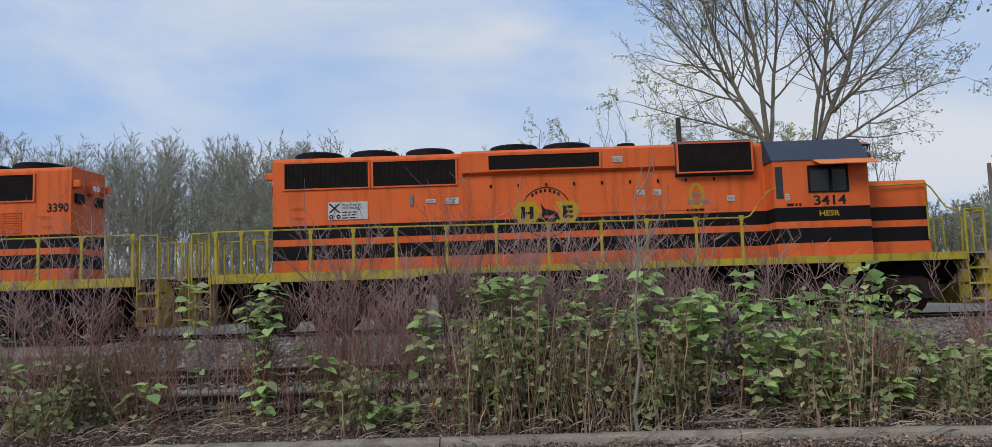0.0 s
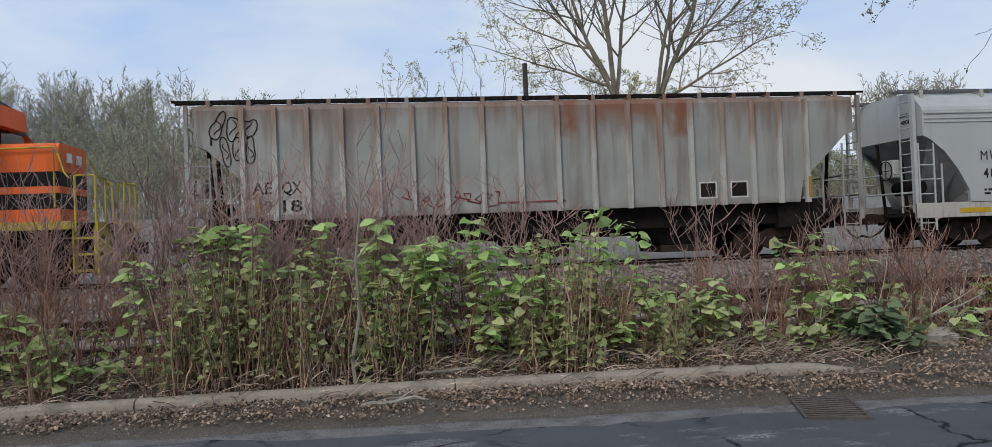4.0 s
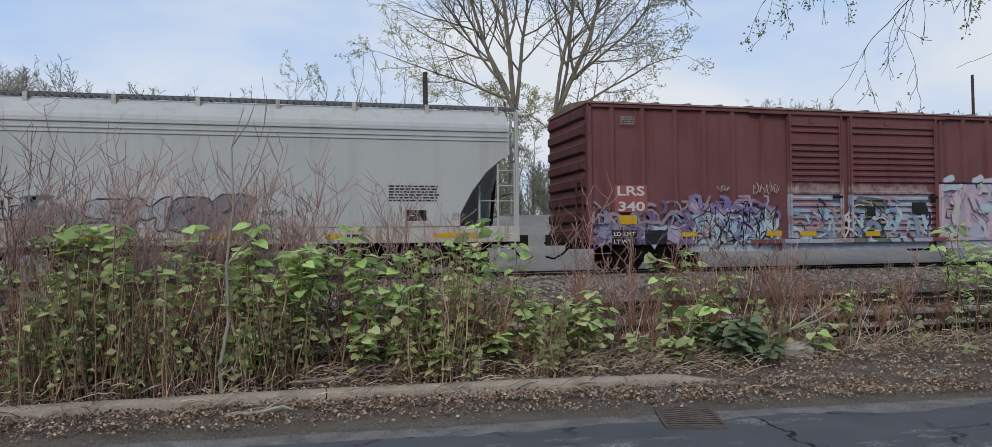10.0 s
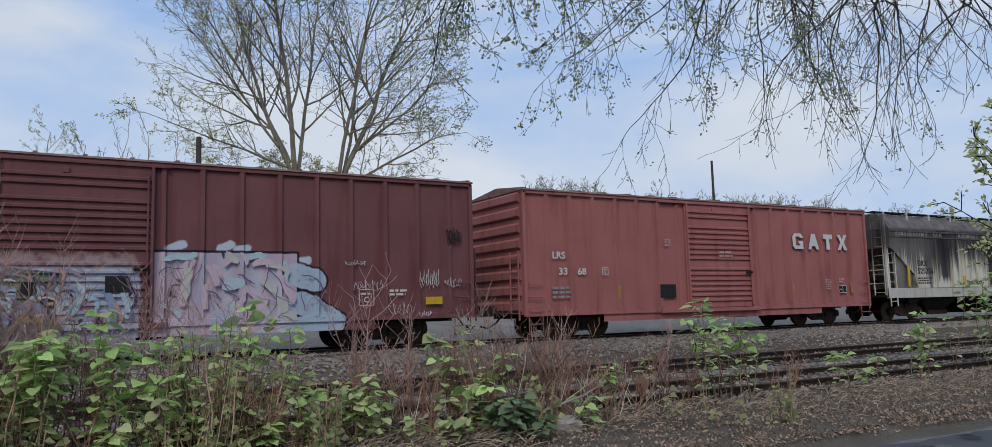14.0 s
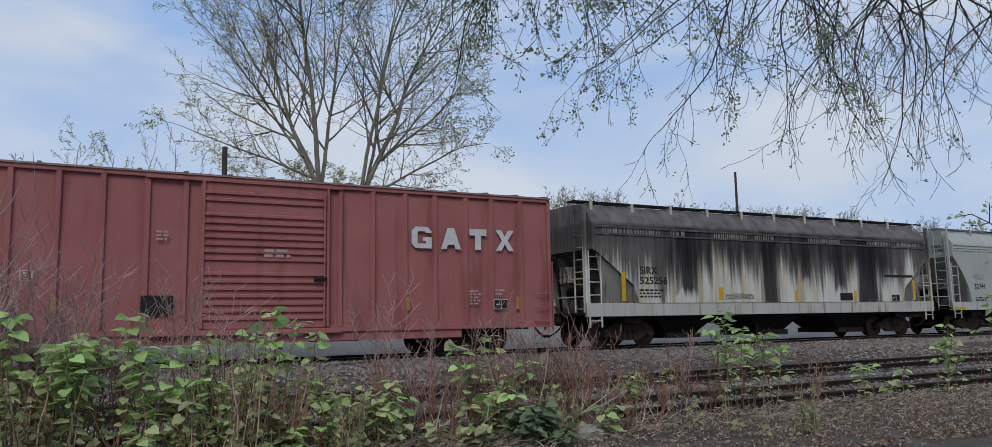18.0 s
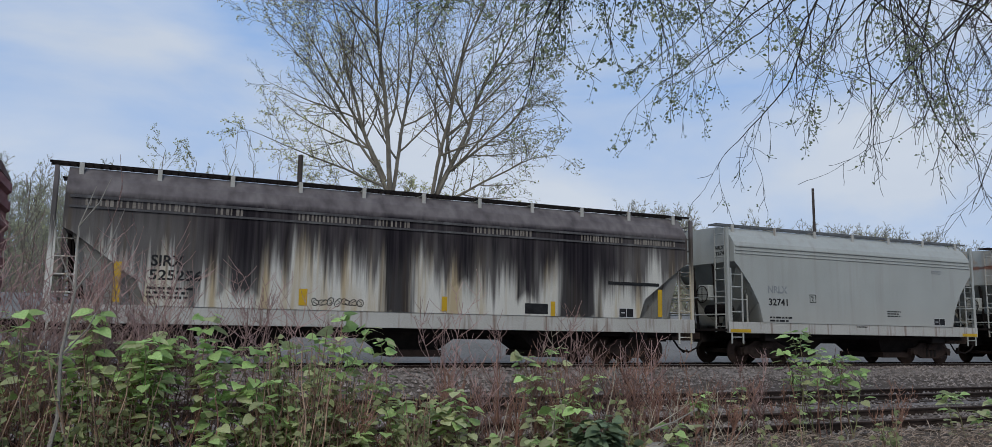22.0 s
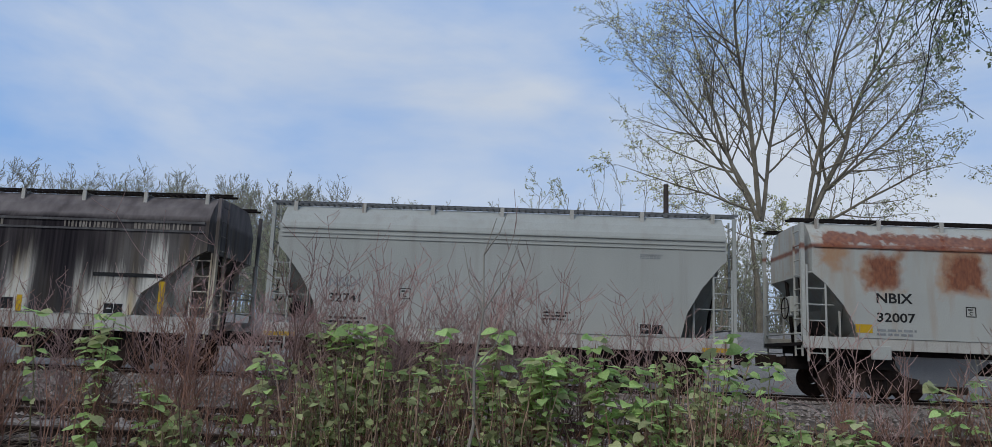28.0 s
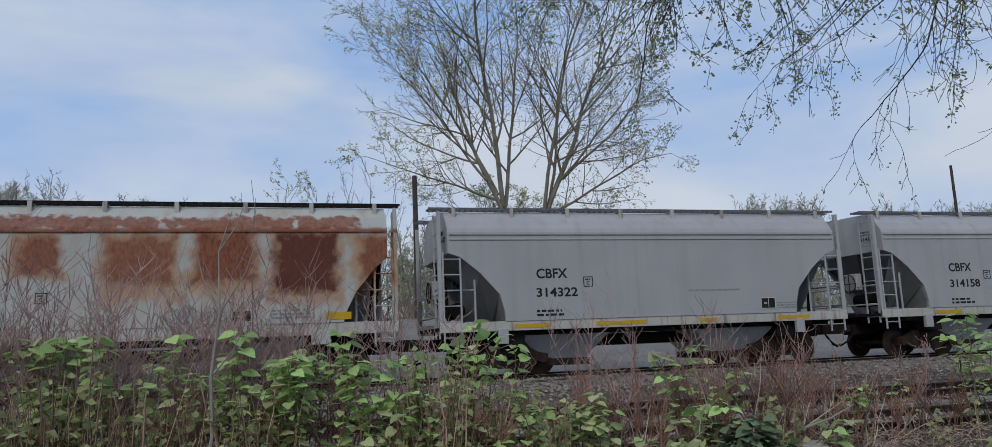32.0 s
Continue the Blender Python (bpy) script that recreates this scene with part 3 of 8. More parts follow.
# darkened young-leaf colour: the overhanging tree's shade is painted into its leaves
M_BUD_DARK = leafy("young_leaf_shade_tint", (0.17, 0.205, 0.12), (0.26, 0.285, 0.17))
M_FAR_GREEN = leafy("spring_wood", (0.36, 0.38, 0.24), (0.47, 0.47, 0.32))
# ---- mesh tools ----
def link_mesh(name, bm, material, smooth=False):
    me = bpy.data.meshes.new(name)
    bm.normal_update()
    bm.to_mesh(me)
    bm.free()
    me.materials.append(material)
    if smooth:
        for p in me.polygons:
            p.use_smooth = True
    return me


def part(name, bm, material, parent, label="", smooth=False, at=None):
    ob = new(name, link_mesh(name, bm, material, smooth))
    ob.parent = parent
    if at is not None:
        ob.matrix_basis = at
    if label:
        ob["label"] = label
    return ob


def shared(name, me, parent, at):
    ob = new(name, me)
    ob.parent = parent
    ob.matrix_basis = at
    return ob


def thing(name, label, category, at=None, group="", kind=""):
    ob = new(name)
    ob.empty_display_size = 0.2
    if at is not None:
        ob.matrix_basis = at
    return tagged(ob, label, category, group, kind)


def box(bm, x0, x1, y0, y1, z0, z1, bevel=0.0):
    vs = [bm.verts.new((x, y, z)) for z in (z0, z1) for y in (y0, y1) for x in (x0, x1)]
    fs = [bm.faces.new([vs[i] for i in q]) for q in ((0, 2, 3, 1), (4, 5, 7, 6), (0, 1, 5, 4), (2, 6, 7, 3), (0, 4, 6, 2), (1, 3, 7, 5))]
    if bevel:
        es = list({e for f in fs for e in f.edges})
        bmesh.ops.bevel(bm, geom=es, offset=bevel, segments=2, affect="EDGES", profile=0.6)
    return bm


def a_box(*a, bevel=0.0):
    return box(bmesh.new(), *a, bevel=bevel)


def tube(bm, pts, radii, seg=6, cap=True):
    """A round bar along pts, with a radius for each point or one for all."""
    pts = [Vector(p) for p in pts]
    if not isinstance(radii, (list, tuple)):
        radii = [radii] * len(pts)
    rings = []
    up = Vector((0.31, 0.17, 0.93))
    for i, p in enumerate(pts):
        d = (pts[min(i + 1, len(pts) - 1)] - pts[max(i - 1, 0)])
        if d.length < 1e-6:
            d = Vector((0, 0, 1))
        d.normalize()
        a = d.cross(up)
        if a.length < 0.05:
            a = d.cross(Vector((1, 0, 0)))
        a.normalize()
        b = d.cross(a)
        rings.append([bm.verts.new(p + radii[i] * (math.cos(2 * math.pi * k / seg) * a + math.sin(2 * math.pi * k / seg) * b)) for k in range(seg)])
    for r0, r1 in zip(rings, rings[1:]):
        for k in range(seg):
            bm.faces.new((r0[k], r0[(k + 1) % seg], r1[(k + 1) % seg], r1[k]))
    if cap and seg > 2:
        bm.faces.new(list(reversed(rings[0])))
        bm.faces.new(rings[-1])
    return bm


def prism(bm, pts, axis, lo, hi):
    """A polygon pushed along an axis. pts: pairs in the two other axes, in the order x y z."""
    def at(p, v):
        q = list(p)
        q.insert("xyz".index(axis), v)
        return bm.verts.new(q)
    a, b = [at(p, lo) for p in pts], [at(p, hi) for p in pts]
    n = len(pts)
    bm.faces.new(a)
    bm.faces.new(list(reversed(b)))
    for i in range(n):
        bm.faces.new((a[i], b[i], b[(i + 1) % n], a[(i + 1) % n]))
    bmesh.ops.recalc_face_normals(bm, faces=bm.faces)
    return bm


def words(text, size, material, parent, x, y, z, name="lettering", spacing=1.0, width=None, depth=0.004, turn=0):
    """Raised lettering that reads from the side of -y. x, z: its lower left corner."""
    cu = bpy.data.curves.new("letters", "FONT")
    cu.body, cu.size, cu.extrude, cu.space_character, cu.resolution_u, cu.offset = text, size / 0.7, depth / 2, spacing, 3, size * (0.0 if text == "M" else 0.03)
    tmp = new("letters", cu)
    dg = bpy.context.evaluated_depsgraph_get()
    dg.update()
    me = bpy.data.meshes.new_from_object(tmp.evaluated_get(dg))
    bpy.data.objects.remove(tmp)
    bpy.data.curves.remove(cu)
    xs = [v.co.x for v in me.vertices]
    lo, hi = min(xs), max(xs)
    k = width / (hi - lo) if width else 1.0
    for v in me.vertices:
        v.co = Vector(((v.co.x - lo) * k, -v.co.z, v.co.y))
    me.materials.clear()
    me.materials.append(material)
    ob = new(name, me)
    ob.parent = parent
    ob.matrix_basis = pose(x, y, z, 0, turn, 0)
    return ob


def bars(bm, rng, x0, x1, z0, z1, lines, y, fill=0.55):
    """Lines of short bars in the place of small writing that cannot be read."""
    h = (z1 - z0) / lines
    for i in range(lines):
        z = z1 - (i + 1) * h
        x = x0
        end = x0 + (x1 - x0) * rng.uniform(0.75, 1.0)
        while x < end:
            w = rng.uniform(0.6, 2.2) * h
            box(bm, x, min(x + w, end), y - 0.003, y, z, z + fill * h)
            x += w + 0.45 * h
    return bm
# ---- ground, road, kerb, tracks ----
RAIL_Z, TRACK_Y = 0.85, 20.8
PROFILE = [(-400, 0.0), (-60, 0.0), (0, 0.0), (5.5, 0.0), (6.6, -0.01), (7.2, 0.03), (7.6, 0.075), (7.85, 0.115), (8.06, 0.16), (8.35, 0.19), (8.8, 0.21), (9.1, 0.235), (11.9, 0.235), (12.3, 0.22), (12.8, 0.275), (15.6, 0.28), (17.0, 0.42), (18.6, 0.55),
           (19.2, 0.72), (22.4, 0.72), (23.4, 0.58), (26, 0.7), (29, 1.3), (33, 2.6), (36, 3.1), (45, 3.2), (70, 3.2), (120, 3.2), (300, 3.2), (4000, 3.2)]


def ground_z(y):
    for (a, za), (b, zb) in zip(PROFILE, PROFILE[1:]):
        if a <= y <= b:
            return za + (zb - za) * (y - a) / (b - a)
    return 0.0


def kerb_y(x):
    """The kerb's front edge: straight, then bending towards the road."""
    u = max(0.0, min(x, 9.0) + 0.5)
    return 7.89 - 0.035 * u - 0.0105 * u * u + 0.006 * min(0.0, x + 4)


def level_y(x, y):
    """The place in the profile: near the road it follows the kerb."""
    return y + 7.88 - kerb_y(x) if 5.5 <= y < 8.6 and abs(x) < 40 else y


def build_ground():
    bm = bmesh.new()
    xs = [-3000, -400, -120, -60, -40] + [-30 + 0.6 * i for i in range(134)] + [60, 90, 160, 400, 3000]
    ys = [-400, -60, -20, 0, 3, 5.5] + [5.8 + 0.25 * i for i in range(72)] + [24.5, 26, 28, 31, 35, 40, 45, 52, 60, 70, 90, 120, 200, 300, 800, 4000]
    rows = []
    for y in ys:
        row = []
        for x in xs:
            z = ground_z(level_y(x, y))
            if 7.0 < y < 24 and abs(x) < 55:
                z += 0.04 * (noise.noise((x * 0.9, y * 0.9, 3)) + 0.6 * noise.noise((x * 2.7, y * 2.7, 9))) * (0.45 if y > 9 else 1.0)
            row.append(bm.verts.new((x, y, z)))
        rows.append(row)
    for a, b in zip(rows, rows[1:]):
        for i in range(len(xs) - 1):
            bm.faces.new((a[i], a[i + 1], b[i + 1], b[i]))
    me = link_mesh("ground", bm, M_SOIL, True)
    me.materials.append(M_DIRT)
    me.materials.append(M_BALLAST)
    me.materials.append(M_GRAVEL)
    for p in me.polygons:
        y = p.center.y
        p.material_index = 1 if y < 8.3 else 2 if (9.0 < y < 12.1 or 12.6 < y < 15.8 or 18.6 < y < 23) else 3 if 24 < y < 42 else 0
    tagged(new("ground", me), "bare soil and ballast strewn with dead leaves", "ground", kind="structure")


build_ground()


def road_edge(x):
    return 7.0 - 0.08 * x + 0.05 * noise.noise((x * 1.3, 0, 0)) + 0.035 * noise.noise((x * 4.1, 5, 0))


def build_road():
    bm = bmesh.new()
    xs = [-200, -60, -25] + [-14 + 0.25 * i for i in range(121)] + [25, 60, 200]
    cols = []
    for x in xs:
        e = road_edge(x) if abs(x) < 20 else 7.0 - 0.08 * math.copysign(20, x)
        col = [bm.verts.new((x, y, 0.035 + (0.012 * noise.noise((x * 0.7, y * 0.7, 1)) if y < e - 0.01 else -0.005))) for y in (-30, -6, 0, 3, 4, 5, 5.5, e - 0.34 + 0.26 * noise.noise((x * 0.8, 3, 1)) + 0.1 * noise.noise((x * 3.1, 8, 1)), e - 0.12, e - 0.05, e)]
        col.append(bm.verts.new((x, e + 0.03, -0.06)))
        cols.append(col)
    for a, b in zip(cols, cols[1:]):
        for i in range(len(a) - 1):
            bm.faces.new((a[i], b[i], b[i + 1], a[i + 1]))
    me = link_mesh("road", bm, M_ASPHALT, True)
    me.materials.append(M_ROAD_EDGE)
    for k, p in enumerate(me.polygons):
        if k % 11 in (7, 8, 9):
            p.material_index = 1
    tagged(new("road", me), "worn dark asphalt road with cracks and pale patches", "road", kind="structure")


build_road()


def build_kerb():
    kerb = tagged(new("kerb"), "weathered low concrete kerb, ends buried in soil", "kerb", kind="structure")
    rng = random.Random(4)
    x = -24.0
    while x < 4.7:
        n = min(3.05, 4.8 - x)
        bm = bmesh.new()
        rows = []
        for i in range(9):
            u = x + 0.006 + (n - 0.012) * i / 8
            y = kerb_y(u) + rng.uniform(-0.006, 0.006)
            sink = -0.12 * max(0, (u - 4.0) / 0.8)
            w = 0.012 * noise.noise((u * 3, 2, 2))
            rows.append([bm.verts.new((u, y + dy, z + sink + w)) for dy, z in ((0.0, -0.05), (0.008, 0.15), (0.02, 0.195), (0.045, 0.222), (0.08, 0.232), (0.14, 0.232), (0.165, 0.215), (0.175, 0.0))])
        for a, b in zip(rows, rows[1:]):
            for i in range(7):
                bm.faces.new((a[i], b[i], b[i + 1], a[i + 1]))
        bm.faces.new(list(reversed(rows[0])))
        bm.faces.new(rows[-1])
        bmesh.ops.recalc_face_normals(bm, faces=bm.faces)
        part("kerb_stone", bm, M_KERB, kerb, smooth=False)
        x += 3.05


build_kerb()

RAIL_SECTION = [(-0.07, -0.17), (0.07, -0.17), (0.07, -0.155), (0.012, -0.14), (0.012, -0.045), (0.036, -0.035), (0.036, -0.006), (0.026, 0), (-0.026, 0), (-0.036, -0.006), (-0.036, -0.035), (-0.012, -0.045), (-0.012, -0.14), (-0.07, -0.155)]


def build_track(y, z, x0, x1, label):
    """Two rails on timber sleepers."""
    track = thing("railway_track", label, "railway track", pose(0, y, z), kind="structure")
    for dy in (-0.7525, 0.7525):
        bm = bmesh.new()
        prism(bm, [(dy + a, b) for a, b in RAIL_SECTION], "x", x0, x1)
        rail = part("rail", bm, M_RAIL, track)
        rail.data.materials.append(M_RAILTOP if y > 18 else M_RAIL_WORN)
        for p in rail.data.polygons:
            if p.normal.z > 0.6 and p.center.z > -0.01:
                p.material_index = 1
    rng = random.Random(int(y * 10))
    mes = []
    for k in range(3):
        bm = a_box(-0.115, 0.115, -1.3, 1.3, -0.36, -0.172, bevel=0.012)
        for v in bm.verts:
            v.co += Vector((rng.uniform(-0.008, 0.008), rng.uniform(-0.02, 0.02), rng.uniform(-0.01, 0.004)))
        mes.append(link_mesh("sleeper", bm, M_TIE))
    x = -22.0
    while x < 34:
        shared("sleeper", rng.choice(mes), track, pose(x, rng.uniform(-0.05, 0.05), 0.045 + rng.uniform(-0.012, 0.01), 0, 0, rng.uniform(-2, 2)))
        x += 0.54 + rng.uniform(-0.03, 0.03)
    return track


build_track(TRACK_Y, RAIL_Z, -400, 400, "main track under the train, shiny rails on dark sleepers")
build_track(14.15, 0.43, -300, 300, "unused siding with rusty rails on old timber sleepers")
build_track(10.25, 0.39, -300, 300, "overgrown siding with rusty rails behind the weeds")


def ballast_stones():
    """Loose stones over the beds of the three tracks and the ground between them."""
    rng = np.random.default_rng(6)
    n = 26000
    x = rng.uniform(-12, 30, n)
    y = np.concatenate([rng.uniform(9.1, 12.1, n // 3), rng.uniform(12.1, 17.5, n // 3), rng.uniform(17.5, 20.2, n - 2 * (n // 3))])
    s = rng.uniform(0.022, 0.055, n) * np.where(y > 15, 1.25, 1.0)
    z = np.array([ground_z(v) for v in y]) + 0.03
    base = np.array([(1, 0, 0), (0, 1, 0), (-1, 0, 0), (0, -1, 0), (0, 0, 0.8), (0, 0, -0.8)], float)
    a = rng.uniform(0, 6.28, n)
    v = base[None] * s[:, None, None] * rng.uniform(0.6, 1.3, (n, 6, 1))
    c, d = np.cos(a)[:, None], np.sin(a)[:, None]
    vx, vy = v[..., 0] * c - v[..., 1] * d, v[..., 0] * d + v[..., 1] * c
    verts = np.stack([vx + x[:, None], vy + y[:, None], v[..., 2] + z[:, None]], -1).reshape(-1, 3)
    f = np.array([(0, 1, 4), (1, 2, 4), (2, 3, 4), (3, 0, 4)])
    faces = (f[None] + 6 * np.arange(n)[:, None, None]).reshape(-1, 3)
    me = bpy.data.meshes.new("ballast_stones")
    me.from_pydata(verts.tolist(), [], faces.tolist())
    me.materials.append(M_STONES)
    tagged(new("ballast_stones", me), "loose grey-brown stones over the track beds", "ballast", kind="stuff")


M_STONES = by_island(surface("track_stones", (0.12, 0.10, 0.088), (0.265, 0.226, 0.20), 9, 0.95, bump=0.4, noise_edge=(0.35, 0.65)), 0.45, 1.5)
ballast_stones()
# ---- rolling stock: common parts ----
WHEELSETS = []


def wheelset(parent, x, r):
    bm = bmesh.new()
    for s in (-1, 1):
        pts = [(s * 0.69, r * 0.28), (s * 0.74, r * 0.30), (s * 0.735, r * 0.80), (s * 0.70, r * 0.86), (s * 0.70, r), (s * 0.675, r * 1.06), (s * 0.65, r * 1.06), (s * 0.645, r * 0.8), (s * 0.66, r * 0.3)]
        n = 20
        rings = [[bm.verts.new((q * math.cos(2 * math.pi * k / n), y * 1.13, q * math.sin(2 * math.pi * k / n))) for k in range(n)] for y, q in pts]
        for a, b in zip(rings, rings[1:]):
            for k in range(n):
                bm.faces.new((a[k], a[(k + 1) % n], b[(k + 1) % n], b[k]))
        for k in range(3):
            t = 2 * math.pi * k / 3
            tube(bm, [(0.55 * r * math.cos(t), s * 0.80, 0.55 * r * math.sin(t)), (0.55 * r * math.cos(t), s * 0.846, 0.55 * r * math.sin(t))], 0.035, 6)
    tube(bm, [(0, -1.02, 0), (0, 1.02, 0)], 0.075, 8)
    bmesh.ops.recalc_face_normals(bm, faces=bm.faces)
    ob = part("wheelset", bm, M_WHEEL, parent, "steel wheels on an axle", True, pose(x, 0, r))
    WHEELSETS.append((ob, x, r))
    return ob


def truck(parent, x, r=0.42, base=1.73):
    """Freight truck with cast side frames on two wheelsets."""
    h = base / 2
    for s in (-1, 1):
        bm = bmesh.new()
        y = s * 1.0
        outline = [(-h - 0.16, r - 0.12), (-h - 0.16, r + 0.12), (-h + 0.1, r + 0.17), (-0.45, r + 0.33), (0.45, r + 0.33), (h - 0.1, r + 0.17), (h + 0.16, r + 0.12), (h + 0.16, r - 0.12), (h - 0.12, r - 0.06),
                   (0.42, r - 0.22), (-0.42, r - 0.22), (-h + 0.12, r - 0.06)]
        prism(bm, [(x + a, b) for a, b in outline], "y", y - 0.07, y + 0.07)
        for e in (-h, h):
            tube(bm, [(x + e, y - 0.1, r), (x + e, y + s * 0.13, r)], 0.11, 10)
        part("side_frame", bm, M_TRUCK, parent, "cast steel truck side frame")
        bm = bmesh.new()
        for k in (-0.2, 0, 0.2):
            tube(bm, [(x + k, y + s * 0.03, r - 0.16), (x + k, y + s * 0.03, r + 0.14)], 0.075, 8)
        part("spring_nest", bm, M_DARK, parent)
    part("bolster", a_box(x - 0.2, x + 0.2, -1.15, 1.15, r + 0.08, r + 0.3, bevel=0.03), M_TRUCK, parent)
    for e in (-h, h):
        wheelset(parent, x + e, r)


def coupler(parent, x, d):
    """Drawbar with its knuckle and air hose. d: -1 or 1, the way it points."""
    bm = bmesh.new()
    box(bm, min(x - d * 0.7, x + d * 0.25), max(x - d * 0.7, x + d * 0.25), -0.11, 0.11, 0.76, 0.98, bevel=0.02)
    prism(bm, [(x + d * 0.2, -0.16), (x + d * 0.62, -0.2), (x + d * 0.7, -0.05), (x + d * 0.5, 0.02), (x + d * 0.62, 0.16), (x + d * 0.2, 0.17)], "z", 0.72, 1.02)
    part("coupler", bm, M_TRUCK, parent, "rusty knuckle coupler")
    bm = bmesh.new()
    tube(bm, [(x + d * 0.1, -0.4, 0.72), (x + d * 0.3, -0.38, 0.5), (x + d * 0.55, -0.3, 0.36), (x + d * 0.75, -0.22, 0.42)], 0.03, 6)
    part("air_hose", bm, M_DARK, parent, "black rubber air hose")


def ladder(parent, x0, x1, y0, y1, z0, z1, rungs, material, name="ladder", r=0.016, stiles=True):
    bm = bmesh.new()
    if stiles:
        for x, y in ((x0, y0), (x1, y1)):
            box(bm, x - 0.022, x + 0.022, y - 0.014, y + 0.014, z0, z1)
    for i in range(rungs):
        z = z0 + (z1 - z0) * (i + 0.5) / rungs
        tube(bm, [(x0, y0, z), (x1, y1, z)], r, 5)
    return part(name, bm, material, parent)


def hopper_shell(L, zs, seam, top, low, roof=0.72):
    """The body of a covered hopper: upright sides that turn in to the roof, the lower corners cut away by the slope sheets.
    low: how high the side's lower edge lies (second number) at a distance from the end (first number)."""
    def z_low(d):
        for (a, za), (b, zb) in zip(low, low[1:]):
            if a <= d <= b:
                return za + (zb - za) * (d - a) / max(b - a, 1e-6)
        return zs
    ds = sorted({d for d, _ in low} | {0.5 * (a[0] + b[0]) for a, b in zip(low, low[1:])})
    xs = [-L / 2 + d for d in ds] + [-L / 2 + ds[-1] + (L - 2 * ds[-1]) * i / 10 for i in range(1, 10)] + [L / 2 - d for d in reversed(ds)]
    bm = bmesh.new()
    levels = [(1.6, 0.0), (1.6, 0.34), (1.6, 0.67), (1.6, 1.0)]
    cols = []
    for x in xs:
        zl = z_low(min(x + L / 2, L / 2 - x))
        col = [(y, zl + (seam - zl) * k) for y, k in levels]
        col += [(1.56, seam + 0.10), (1.40, seam + (top - seam) * 0.55), (1.12, top + 0.0), (0.9, top + 0.045), (0.45, top + 0.06), (0.0, top + 0.07)]
        cols.append(([bm.verts.new((x, -y, z)) for y, z in col], [bm.verts.new((x, y, z)) for y, z in col]))
    for (an, af), (bn, bf) in zip(cols, cols[1:]):
        for i in range(len(an) - 1):
            bm.faces.new((an[i], bn[i], bn[i + 1], an[i + 1]))
            bm.faces.new((af[i], af[i + 1], bf[i + 1], bf[i]))
        bm.faces.new((an[0], af[0], bf[0], bn[0]))
    for n, f in (cols[0], cols[-1]):
        bm.faces.new(n + list(reversed(f[:-1])))
    bmesh.ops.remove_doubles(bm, verts=bm.verts, dist=0.0005)
    bmesh.ops.recalc_face_normals(bm, faces=bm.faces)
    return bm


def bay(parent, x, w, z1, material, z0=0.32):
    """One discharge hopper under the body, with its gate."""
    bm = bmesh.new()
    a = [bm.verts.new((x + sx * w / 2, sy * 1.35, z1)) for sx, sy in ((-1, -1), (1, -1), (1, 1), (-1, 1))]
    b = [bm.verts.new((x + sx * 0.62, sy * 0.8, z0 + 0.05)) for sx, sy in ((-1, -1), (1, -1), (1, 1), (-1, 1))]
    for i in range(4):
        bm.faces.new((a[i], a[(i + 1) % 4], b[(i + 1) % 4], b[i]))
    bm.faces.new(b)
    ob = part("discharge_bay", bm, material, parent)
    part("outlet_gate", a_box(x - 0.72, x + 0.72, -0.95, 0.95, z0 - 0.1, z0 + 0.08, bevel=0.02), M_TRUCK, ob)


def car(name, label, category, x0, x1):
    """A wagon's Empty on the rails, at the middle of its body, and the length of the body."""
    ob = thing(name, label, category, pose((x0 + x1) / 2, TRACK_Y, RAIL_Z), "wagons of the train")
    CARS.append((ob, (x0 + x1) / 2))
    return ob, x1 - x0


CARS = []


